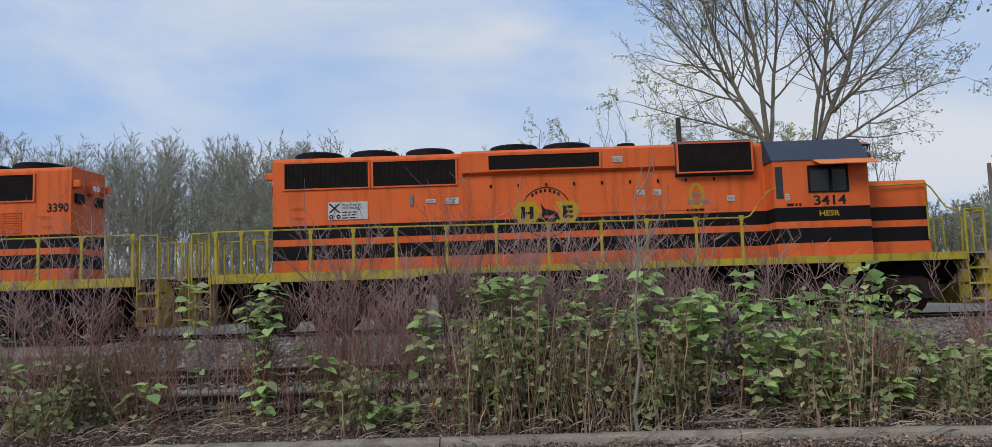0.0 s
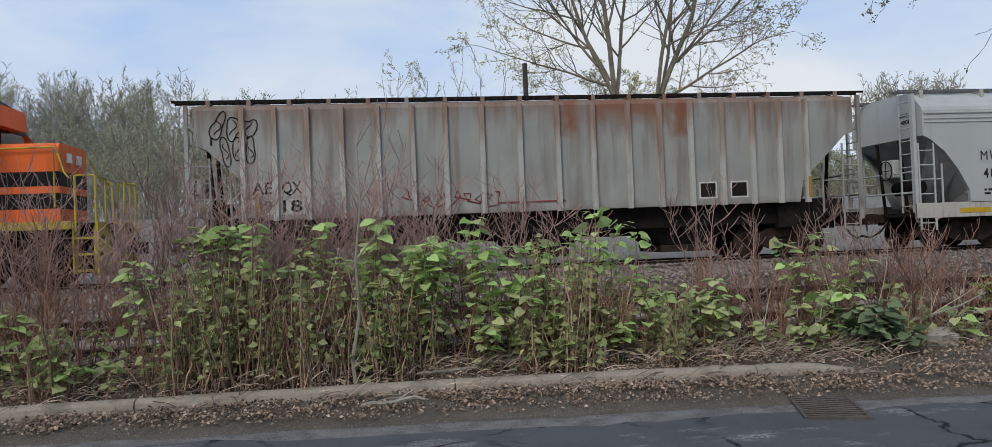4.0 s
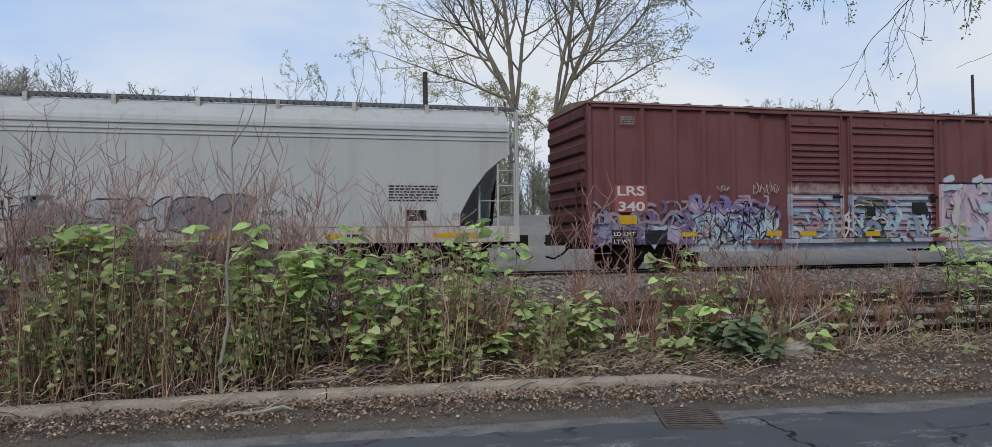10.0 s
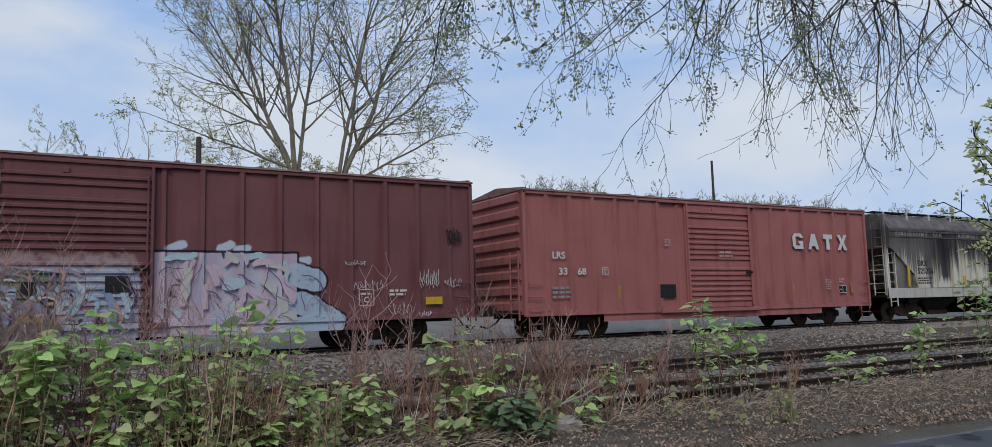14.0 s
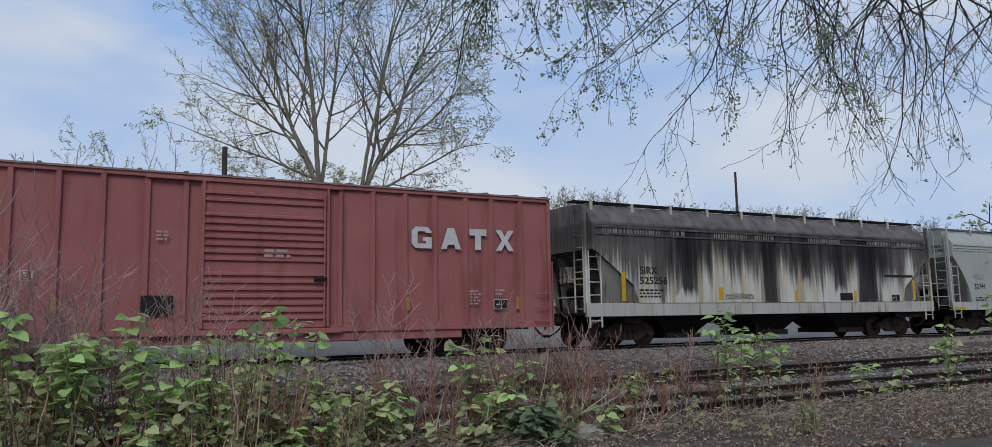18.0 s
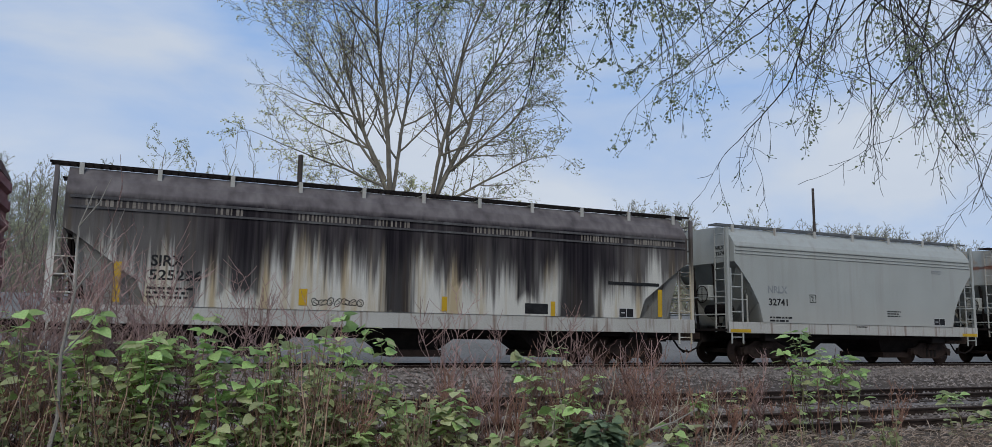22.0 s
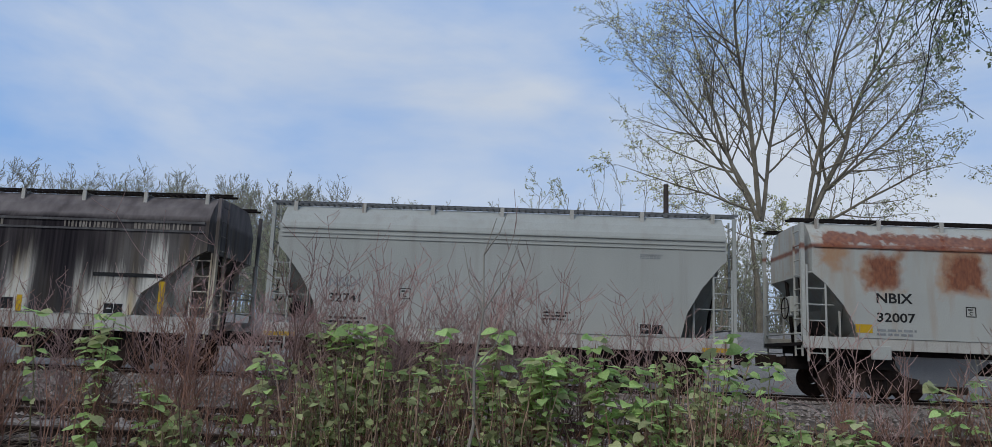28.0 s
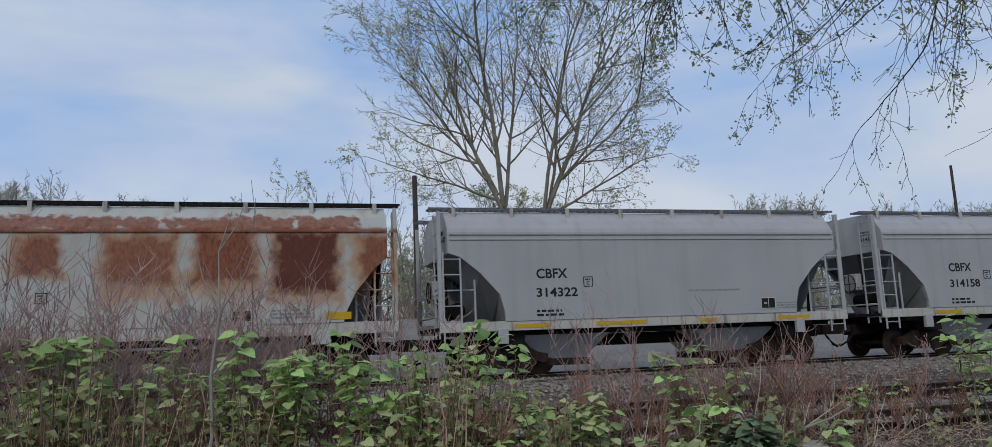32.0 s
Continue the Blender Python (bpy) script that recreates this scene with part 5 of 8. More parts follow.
        # steps at the four corners
        for e in (-1, 1):
            a, b = (9.36, 9.93) if e > 0 else (-9.93, -9.36)
            bm = bmesh.new()
            for xx in (a, b - 0.03):
                box(bm, xx, xx + 0.03, min(s * 1.05, s * 1.52), max(s * 1.05, s * 1.52), 0.32, 1.5)
            st = part("step_well", bm, M_YELLOW, ob, "yellow corner steps")
            for zz in (0.36, 0.74, 1.12):
                part("tread", a_box(a, b, min(s * 1.12, s * 1.5), max(s * 1.12, s * 1.5), zz, zz + 0.05), M_YELLOW, st)
            part("step_back", a_box(a + 0.03, b - 0.03, min(s * 1.05, s * 1.08), max(s * 1.05, s * 1.08), 0.32, 1.5), M_DARK, st)
            bm = bmesh.new()
            for xx in (a + 0.06, b - 0.06):
                tube(bm, [(xx, s * 1.45, 1.3), (xx, s * 1.45, 2.6)], 0.03, 6)
            tube(bm, [(a + 0.06, s * 1.45, 2.6), (b - 0.06, s * 1.45, 2.6)], 0.02, 6)
            part("corner_rail", bm, M_YELLOW, ob)
            xx = e * 9.9
            bm = bmesh.new()
            tube(bm, [(xx, s * 1.4, 2.55), (xx, s * 0.45, 2.55), (xx, s * 0.4, 1.5)], 0.022, 6)
            tube(bm, [(xx, s * 0.9, 2.55), (xx, s * 0.9, 1.5)], 0.022, 6)
            part("end_rail", bm, M_YELLOW, ob)
        bm = bmesh.new()
        prism(bm, [(6.35, 1.36), (6.75, 1.36), (6.75, 1.26), (6.66, 1.22), (6.66, 1.08), (6.44, 1.08), (6.44, 1.22), (6.35, 1.26)], "y", min(s * 1.44, s * 1.55), max(s * 1.44, s * 1.55))
        part("jacking_pad", bm, M_YELLOW, ob)
        # under the walkway
        bm = bmesh.new()
        tube(bm, [(-2.2, s * 1.15, 1.08), (2.2, s * 1.15, 1.08)], 0.16, 10)
        part("air_reservoir", bm, M_DARK, ob)
        for c in (-6.5, 6.5):
            bm = bmesh.new()
            prism(bm, [(c - 2.35, 0.42), (c - 2.35, 0.72), (c - 1.9, 0.98), (c - 0.5, 0.9), (c, 1.02), (c + 0.5, 0.9), (c + 1.9, 0.98), (c + 2.35, 0.72), (c + 2.35, 0.42), (c + 1.9, 0.42), (c + 1.3, 0.62), (c + 0.45, 0.46), (c - 0.45, 0.46), (c - 1.3, 0.62), (c - 1.9, 0.42)],
                  "y", s * 1.08 - 0.09, s * 1.08 + 0.09)
            fr = part("truck_frame", bm, M_TRUCK, ob, "grimy cast truck frame")
            for q in (-1.7, 0, 1.7):
                bm = bmesh.new()
                tube(bm, [(c + q, s * 1.0, 0.51), (c + q, s * 1.26, 0.51)], 0.16, 10)
                part("axle_box", bm, M_DARK, fr)
            for q in (-0.85, 0.85):
                bm = bmesh.new()
                tube(bm, [(c + q, s * 1.2, 0.66), (c + q, s * 1.2, 0.98)], 0.10, 8)
                part("brake_cylinder", bm, M_DARK, fr)
        # cab side
        yc = 1.5
        bm = a_box(5.65, 6.12, min(s * yc, s * (yc + 0.012)), max(s * yc, s * (yc + 0.012)), 3.16, 3.78)
        w = part("cab_window", bm, M_GLASS, ob, "dark sliding cab window")
        part("cab_window", a_box(6.2, 6.55, min(s * yc, s * (yc + 0.012)), max(s * yc, s * (yc + 0.012)), 3.16, 3.78), M_GLASS, ob, "dark sliding cab window")
        bm = bmesh.new()
        for a in ((5.6, 6.6, 3.78, 3.81), (5.6, 6.6, 3.13, 3.16), (5.6, 5.65, 3.16, 3.78), (6.55, 6.6, 3.16, 3.78), (6.12, 6.2, 3.16, 3.78)):
            box(bm, a[0], a[1], min(s * yc, s * (yc + 0.03)), max(s * yc, s * (yc + 0.03)), a[2], a[3])
        part("window_frame", bm, M_BLACK, w)
        bm = bmesh.new()
        prism(bm, [(s * 1.5, 3.96), (s * 1.5, 3.93), (s * 2.0, 3.76), (s * 2.0, 3.78)], "x", 5.75, 7.2)
        part("awning", bm, M_ORANGE2, ob, "orange sun awning over the cab window")
        bm = a_box(4.80, 4.98, min(s * 1.5, s * 1.51), max(s * 1.5, s * 1.51), 3.0, 3.8)
        part("cab_door_window", bm, M_GLASS, ob)
        part("nose_light", a_box(8.85, 8.92, s * 0.3 - 0.12, s * 0.3 + 0.12, 3.0, 3.24, bevel=0.02), M_LENS, ob)
        part("number_box", a_box(tail - 0.07, tail + 0.02, s * 0.5 - 0.2, s * 0.5 + 0.2, 3.6, 3.86, bevel=0.02), M_BLACK, ob)
        part("class_light", a_box(tail - 0.22, tail + 0.02, s * 0.72 - 0.09, s * 0.72 + 0.09, 4.0, 4.2, bevel=0.04), M_ORANGE, ob)
    # cab
    for i, (z0, z1, m) in enumerate(BANDS):
        q = part("cab" if i == 0 else "cab_stripe", a_box(4.75, 7.1, -1.5, 1.5, z0, z1), m, ob if i == 0 else cab)
        if i == 0:
            cab = q
    part("cab_wall", a_box(4.75, 7.1, -1.5, 1.5, 2.77, 3.97), M_ORANGE, cab)
    bm = bmesh.new()
    rows = [[(xx + (0.0 if k != 1 else dx), y, z) for k, (y, z) in enumerate(((-1.53, 3.95), (-0.95, 4.55), (0, 4.66), (0.95, 4.55), (1.53, 3.95)))] for xx, dx in ((4.72, 0), (7.16, 0))]
    va, vb = ([bm.verts.new(p) for p in r] for r in rows)
    for i in range(4):
        bm.faces.new((va[i], va[i + 1], vb[i + 1], vb[i]))
    bm.faces.new(list(reversed(va)))
    bm.faces.new(vb)
    bm.faces.new((va[0], vb[0], vb[4], va[4]))
    bmesh.ops.recalc_face_normals(bm, faces=bm.faces)
    part("cab_roof", bm, M_ROOF, cab, "blue-grey sloping cab roof")
    bm = bmesh.new()
    prism(bm, [(-0.95, 3.95), (-0.85, 4.46), (0.85, 4.46), (0.95, 3.95)], "x", 7.14, 7.42)
    part("number_housing", bm, M_ORANGE, cab)
    part("windscreen", a_box(7.10, 7.14, -1.3, -0.15, 3.45, 3.92), M_GLASS, cab)
    part("windscreen", a_box(7.10, 7.14, 0.15, 1.3, 3.45, 3.92), M_GLASS, cab)
    # roof gear
    for i, (c, r, z) in enumerate(((-6.95, 0.66, 4.55), (-5.45, 0.66, 4.55), (-3.95, 0.66, 4.55), (-1.68, 0.66, 4.58), (-0.26, 0.66, 4.58))):
        c += 1.0 if flip and c < -3 else 0
        bm = bmesh.new()
        tube(bm, [(c, 0, z - 0.02), (c, 0, z + 0.16), (c, 0, z + 0.20)], [r, r, r * 0.94], 24)
        f = part("roof_fan", bm, M_BLACK, ob, "black round radiator fan housing")
        bm = bmesh.new()
        for k in range(8):
            t = math.pi * k / 8
            tube(bm, [(c - r * 0.8 * math.cos(t), -r * 0.8 * math.sin(t), z + 0.2), (c + r * 0.8 * math.cos(t), r * 0.8 * math.sin(t), z + 0.2)], 0.008, 4)
        part("fan_guard", bm, M_DARK, f)
    bm = bmesh.new()
    tube(bm, [(1.35, 0, 4.55), (1.35, 0, 4.78)], [0.28, 0.24], 12)
    part("exhaust_stack", bm, M_DARK, ob)
    bm = bmesh.new()
    tube(bm, [(-2.95, 0.1, 4.66), (-2.45, 0.1, 4.66)], 0.07, 8)
    part("horn", bm, M_DARK, ob)
    bm = bmesh.new()
    tube(bm, [(tail, 0, 4.05), (tail - 0.2, 0, 4.05)], 0.2, 12)
    part("headlight", bm, M_ORANGE, ob)
    bm = bmesh.new()
    tube(bm, [(tail - 0.2, -0.09, 4.05), (tail - 0.215, -0.09, 4.05)], 0.08, 10)
    tube(bm, [(tail - 0.2, 0.09, 4.05), (tail - 0.215, 0.09, 4.05)], 0.08, 10)
    part("headlight_lens", bm, M_LENS, ob)
    # underframe
    part("deck", a_box(-9.9, 9.9, -1.46, 1.46, 1.44, 1.5), M_DARK, ob)
    part("frame_sill", a_box(-9.6, 9.6, -0.6, 0.6, 0.9, 1.44), M_DARK, ob)
    bm = bmesh.new()
    prism(bm, [(-1.35, 1.0), (-1.35, 0.5), (-1.1, 0.26), (1.1, 0.26), (1.35, 0.5), (1.35, 1.0)], "x", -3.7, 3.7)
    part("fuel_tank", bm, M_DARK, ob, "grimy black fuel tank")
    for e in (-1, 1):
        part("pilot", a_box(min(e * 9.78, e * 9.9), max(e * 9.78, e * 9.9), -1.4, 1.4, 0.25, 1.5, bevel=0.02), M_YELLOW, ob)
        part("drop_step", a_box(min(e * 9.9, e * 10.1), max(e * 9.9, e * 10.1), -0.4, 0.4, 1.47, 1.52), M_YELLOW, ob)
        coupler(ob, e * 9.9, e)
        part("truck_bolster", a_box(e * 6.5 - 2.2, e * 6.5 + 2.2, -1.0, 1.0, 0.62, 0.9, bevel=0.02), M_DARK, ob)
        for c in (-1.7, 0, 1.7):
            part("traction_motor", a_box(e * 6.5 + c - 0.9, e * 6.5 + c - 0.1, -0.55, 0.55, 0.3, 0.98, bevel=0.05), M_DARK, ob, "grimy motor beside the axle")
            wheelset(ob, e * 6.5 + c, 0.508)
            FLIPPED.add(WHEELSETS[-1][0].name) if flip else None
        for yy in (-0.7, 0.55, 0.75):
            bm = bmesh.new()
            tube(bm, [(e * 9.92, yy, 1.4), (e * 10.1, yy, 0.9), (e * 10.12, yy, 0.5)], 0.025, 5)
            part("air_hose", bm, M_DARK, ob)
    return ob, hood


LOCOS, FLIPPED = [], set()
loco_a, hood_a = loco(0.0, False, "orange and black diesel locomotive with yellow handrails", -1)
loco_b, hood_b = loco(-20.6, True, "second orange and black diesel locomotive coupled ahead", 1)


def poly(bm, pts, y, depth=0.004):
    """A flat plate of the outline pts in x and z, that faces -y."""
    return prism(bm, pts, "y", y - depth, y)


def ring(bm, cx, cz, rx, rz, w, y, n=24):
    for k in range(n):
        a, b = 2 * math.pi * k / n, 2 * math.pi * (k + 1) / n
        poly(bm, [(cx + rx * math.cos(a), cz + rz * math.sin(a)), (cx + rx * math.cos(b), cz + rz * math.sin(b)), (cx + (rx - w) * math.cos(b), cz + (rz - w) * math.sin(b)), (cx + (rx - w) * math.cos(a), cz + (rz - w) * math.sin(a))], y)
    return bm


def loco_markings():
    rng = random.Random(2)
    words("3414", 0.23, M_INK, loco_a, 5.72, -1.506, 2.82, "cab_number", width=0.8)
    words("HESR", 0.13, M_YREFL, loco_a, 5.84, -1.505, 2.54, "lettering", width=0.5)
    bm = bars(bmesh.new(), rng, 5.05, 5.45, 2.80, 2.88, 1, -1.503, 0.9)
    part("marking", bm, M_INK, loco_a)
    part("number_board", a_box(7.17, 7.44, -0.98, -0.85, 4.04, 4.4, bevel=0.01), M_BLACK, loco_a, "black number board")
    words("3414", 0.22, M_WHITE, loco_a, 7.19, -0.984, 4.12, "board_number", width=0.23)
    # white information panel
    panel = part("sign_panel", a_box(-6.55, -5.52, -0.872, -0.852, 2.9, 3.36), M_WHITE, loco_a, "white safety panel with a crossing sign")
    bm = bmesh.new()
    for s in (-1, 1):
        poly(bm, [(-6.38 - 0.13 * s - 0.03, 3.08), (-6.38 - 0.13 * s + 0.03, 3.08), (-6.38 + 0.13 * s + 0.03, 3.32), (-6.38 + 0.13 * s - 0.03, 3.32)], -0.873)
    ring(bm, -6.47, 2.98, 0.055, 0.055, 0.03, -0.873, 12)
    ring(bm, -6.28, 2.98, 0.055, 0.055, 0.03, -0.873, 12)
    bars(bm, rng, -6.18, -5.75, 2.93, 3.15, 3, -0.873, 0.4)
    part("crossing_sign", bm, M_INK, panel)
    bm = bars(bmesh.new(), rng, -6.18, -5.58, 3.18, 3.33, 2, -0.873, 0.6)
    part("panel_text", bm, M_GREY_INK, panel)
    # emblem: two yellow arrow plates, a ring and a dark running figure shape
    bm = bmesh.new()
    poly(bm, [(-1.78, 2.94), (-1.62, 3.2), (-1.2, 3.2), (-1.02, 2.94), (-1.2, 2.66), (-1.62, 2.66)], -0.869)
    poly(bm, [(-0.02, 2.94), (-0.18, 3.2), (-0.68, 3.2), (-0.52, 2.94), (-0.68, 2.66), (-0.18, 2.66)], -0.869)
    emblem = part("emblem", bm, M_YREFL, loco_a, "yellow arrow-shaped emblem plates")
    bm = ring(bmesh.new(), -0.9, 2.92, 0.66, 0.66, 0.025, -0.868, 36)
    for a, b in ((-1.55, -1.45), (-1.33, -1.23), (-0.48, -0.38)):
        box(bm, a, b, -0.878, -0.872, 2.76, 3.08)
    for za in (2.76, 2.885, 3.01):
        box(bm, -0.38, -0.22, -0.878, -0.872, za, za + 0.07)
    box(bm, -1.46, -1.32, -0.877, -0.872, 2.88, 2.94)
    poly(bm, [(-1.05, 3.2), (-0.95, 3.02), (-0.62, 2.92), (-0.55, 2.7), (-0.6, 2.72), (-0.7, 2.83), (-0.95, 2.85), (-1.0, 2.72), (-1.05, 2.7), (-1.0, 2.95)], -0.872)
    for k in range(7):
        t = radians(55 + 12 * k)
        cx, cz = -0.9 + 0.57 * math.cos(t), 2.92 + 0.57 * math.sin(t)
        box(bm, cx - 0.03, cx + 0.03, -0.872, -0.868, cz - 0.04, cz + 0.04)
    part("emblem_ink", bm, M_INK, emblem)
    # yellow zero with the slogan across it
    bm = ring(bmesh.new(), 2.98, 3.22, 0.2, 0.34, 0.075, -0.868, 28)
    z = part("zero_emblem", bm, M_YREFL, loco_a, "yellow zero with a slogan across it")
    words("Zero", 0.13, M_GREY_INK, z, 2.84, -0.875, 3.2, "slogan", width=0.36)
    words("Injuries", 0.13, M_GREY_INK, z, 2.74, -0.875, 3.03, "slogan", width=0.56)
    bm = bars(bmesh.new(), rng, 2.7, 3.3, 2.83, 2.9, 1, -0.868, 0.8)
    part("marking", bm, M_INK, loco_a)
    # small white notices
    for x0, x1, z0, z1 in ((1.45, 1.65, 3.28, 3.42), (1.88, 2.08, 3.28, 3.42), (3.75, 3.95, 3.05, 3.2), (0.85, 1.1, 4.15, 4.3), (-4.0, -3.75, 3.26, 3.36), (-3.5, -3.15, 3.22, 3.38), (5.02, 5.12, 2.95, 3.12)):
        y = -1.507 if x0 > 5 else -0.985 if z0 > 4 else -0.868
        n = part("notice", a_box(x0, x1, y - 0.004, y, z0, z1), M_WHITE, loco_a)
        part("notice_text", bars(bmesh.new(), rng, x0 + 0.02, x1 - 0.02, z0 + 0.02, z1 - 0.02, 3, y - 0.005), M_GREY_INK, n)
    part("fuel_gauge", a_box(-4.42, -4.33, -0.875, -0.852, 3.2, 3.48, bevel=0.02), M_GREY_INK, loco_a)
    # the second engine's number, on the side that faces the road
    near = Matrix.Rotation(math.pi, 4, "Z")
    q = words("3390", 0.22, M_INK, loco_b, 6.68, -0.856, 3.36, "hood_number", width=0.56)
    q.matrix_basis = near @ q.matrix_basis


loco_markings()
# ---- trees ----
class Web:
    """Collects branches and leaves as plain lists of corners and faces."""

    def __init__(self):
        self.v, self.f = [], []

    def branch(self, pts, radii, seg):
        base = len(self.v)
        for i, p in enumerate(pts):
            d = pts[min(i + 1, len(pts) - 1)] - pts[max(i - 1, 0)]
            d = d.normalized() if d.length > 1e-6 else Vector((0, 0, 1))
            a = d.cross(Vector((0.37, 0.81, 0.45)))
            a = a.normalized() if a.length > 0.02 else Vector((1, 0, 0))
            b = d.cross(a)
            for k in range(seg):
                t = 2 * math.pi * k / seg
                q = p + radii[i] * (math.cos(t) * a + math.sin(t) * b)
                self.v.append((q.x, q.y, q.z))
        for i in range(len(pts) - 1):
            for k in range(seg):
                a0, a1 = base + i * seg + k, base + i * seg + (k + 1) % seg
                self.f.append((a0, a1, a1 + seg, a0 + seg))

    def leaf(self, p, d, size, rng):
        """A small pointed leaf, folded a little along its middle."""
        s = Vector((rng.uniform(-1, 1), rng.uniform(-1, 1), rng.uniform(-0.6, 0.6)))
        s = d.cross(s)
        if s.length < 0.01:
            return
        s = s.normalized() * size * 0.32
        d = d.normalized() * size
        n = len(self.v)
        lift = Vector((0, 0, size * 0.12))
        for q in (p, p + 0.5 * d + s + lift, p + d, p + 0.5 * d - s + lift):
            self.v.append((q.x, q.y, q.z))
        self.f.append((n, n + 1, n + 2))
        self.f.append((n, n + 2, n + 3))

    def mesh(self, name, material):
        me = bpy.data.meshes.new(name)
        me.from_pydata(self.v, [], self.f)
        me.materials.append(material)
        return me


def grow(wood, leaves, p, d, length, r, level, rng, o):
    """One limb and all that it carries."""
    n = max(3, int(length / o["step"][min(level, len(o["step"]) - 1)]))
    pts, rad = [p.copy()], [r]
    d = d.normalized()
    kids = []
    for i in range(n):
        k = (i + 1) / n
        w = o["wander"] * (1 + 0.5 * level)
        d = (d + Vector((rng.gauss(0, w), rng.gauss(0, w), rng.gauss(0, w * 0.7) + o["lift"][min(level, len(o["lift"]) - 1)] / n))).normalized()
        p = p + d * (length / n)
        pts.append(p.copy())
        rad.append(max(o["thin"], r * (1 - 0.85 * k)))
        if k > o["bare"][min(level, len(o["bare"]) - 1)]:
            kids.append((p.copy(), d.copy(), k, rad[-1]))
    wood.branch(pts, rad, 7 if level == 0 else 5 if level == 1 else 3)
    if level >= o["levels"]:
        for q, dd, k, _ in kids:
            for _ in range(o["leaves"]):
                if rng.random() < o["leafy"]:
                    a = Vector((rng.uniform(-1, 1), rng.uniform(-1, 1), rng.uniform(-0.8, 0.9))) + dd * 0.6
                    leaves.leaf(q + a * o["leaf"] * 0.5, a.normalized(), o["leaf"] * rng.uniform(0.6, 1.3), rng)
        return
    m = o["kids"][min(level, len(o["kids"]) - 1)]
    for j in range(m):
        q, dd, k, rr = kids[min(len(kids) - 1, int(len(kids) * (j + rng.random()) / m))]
        side = dd.cross(Vector((rng.gauss(0, 1), rng.gauss(0, 1), rng.gauss(0, 1))))
        if side.length < 0.01:
            continue
        a = radians(rng.uniform(*o["angle"]))
        nd = dd * math.cos(a) + side.normalized() * math.sin(a)
        if o.get("flat") and level == 0:
            nd.y *= o["flat"]
        grow(wood, leaves, q, nd, length * rng.uniform(*o["ratio"]) * (1.15 - 0.6 * k), max(o["thin"], rr * 0.62), level + 1, rng, o)


def tree(name, label, category, trunks, seed, o, bark, foliage, group=""):
    """trunks: base, direction, length and radius of each main stem."""
    rng = random.Random(seed)
    wood, leaves = Web(), Web()
    base = Vector(trunks[0][0])
    for b, d, length, r, *own in trunks:
        grow(wood, leaves, Vector(b) - base, Vector(d), length, r, 0, rng, dict(o, levels=0, leaves=0) if len(trunks) > 2 and b == trunks[0][0] else own[0] if own else o)
    ob = thing(name, label, category, Matrix.Translation(base), group)
    t = new("trunk", wood.mesh("trunk", bark))
    t.parent = ob
    if leaves.v:
        c = new("crown", leaves.mesh("crown", foliage))
        c.parent = ob
        c["kind"] = "stuff"
    return ob


BIG = dict(step=(0.6, 0.5, 0.4, 0.3), wander=0.042, lift=(0.22, 0.42, 0.25, -0.15), bare=(0.12, 0.12, 0.15, 0.2), thin=0.009, levels=3, leaves=1, leafy=0.6, leaf=0.14, kids=(16, 9, 5), angle=(24, 56), ratio=(0.32, 0.5), flat=0.8)
LOW = dict(BIG, lift=(0.05, 0.2, 0.1, -0.3), angle=(28, 66), leafy=0.75, kids=(13, 7, 4), wander=0.07)
G45 = ground_z(45) - 0.1
tree("tree", "tall bare-limbed tree just coming into pale leaf", "tree",
     [((13.3, 45, G45), (0.0, 0, 1), 7.2, 0.27), ((13.2, 45, G45 + 6.6), (-0.55, 0.1, 1), 15.5, 0.14), ((13.3, 45, G45 + 6.8), (-0.12, -0.15, 1), 19.0, 0.16), ((13.4, 45, G45 + 6.6), (0.2, 0.12, 1), 16.5, 0.13),
      ((12.8, 45, G45 + 7.2), (-1.1, -0.2, 0.32), 8.2, 0.08, LOW), ((12.3, 45, G45 + 8.4), (-0.68, 0.3, 1), 11.0, 0.085), ((13.3, 45, G45 + 5.4), (-0.9, 0.6, 0.5), 6.0, 0.05, LOW), ((13.4, 45, G45 + 5.6), (0.8, 0.6, 0.5), 4.6, 0.045, LOW), ((13.0, 45, G45 + 7.5), (-0.3, 0.4, 1), 16.0, 0.10)], 11, BIG, M_BARK, M_BUD)
tree("tree", "leaning multi-stemmed tree just coming into pale leaf", "tree",
     [((16.2, 46, G45), (0.02, 0, 1), 6.8, 0.28), ((16.3, 46, G45 + 6.4), (0.42, 0.1, 0.95), 17.5, 0.18), ((16.25, 46, G45 + 6.6), (0.12, -0.2, 1), 18, 0.13), ((17.6, 46, G45 + 8.8), (0.8, 0.15, 0.8), 11, 0.10),
      ((16.5, 46, G45 + 6.5), (1.0, -0.2, 0.36), 8.5, 0.10, LOW), ((16.3, 46, G45 + 5.6), (0.9, 0.5, 0.42), 6.5, 0.055, LOW), ((16.6, 46, G45 + 7.2), (0.26, 0.25, 1), 16.5, 0.11), ((16.2, 46, G45 + 5.4), (-0.6, 0.6, 0.6), 4.5, 0.045, LOW)], 23, BIG, M_BARK, M_BUD)
SMALL = dict(step=(0.4, 0.35, 0.3), wander=0.06, lift=(0.3, 0.5, 0.2), bare=(0.25, 0.15, 0.1), thin=0.012, levels=2, leaves=5, leafy=0.85, leaf=0.13, kids=(13, 6), angle=(25, 55), ratio=(0.25, 0.4))
THIN = dict(SMALL, leaves=1, leafy=0.25, kids=(10, 5), angle=(18, 40), ratio=(0.2, 0.38), leaf=0.12)
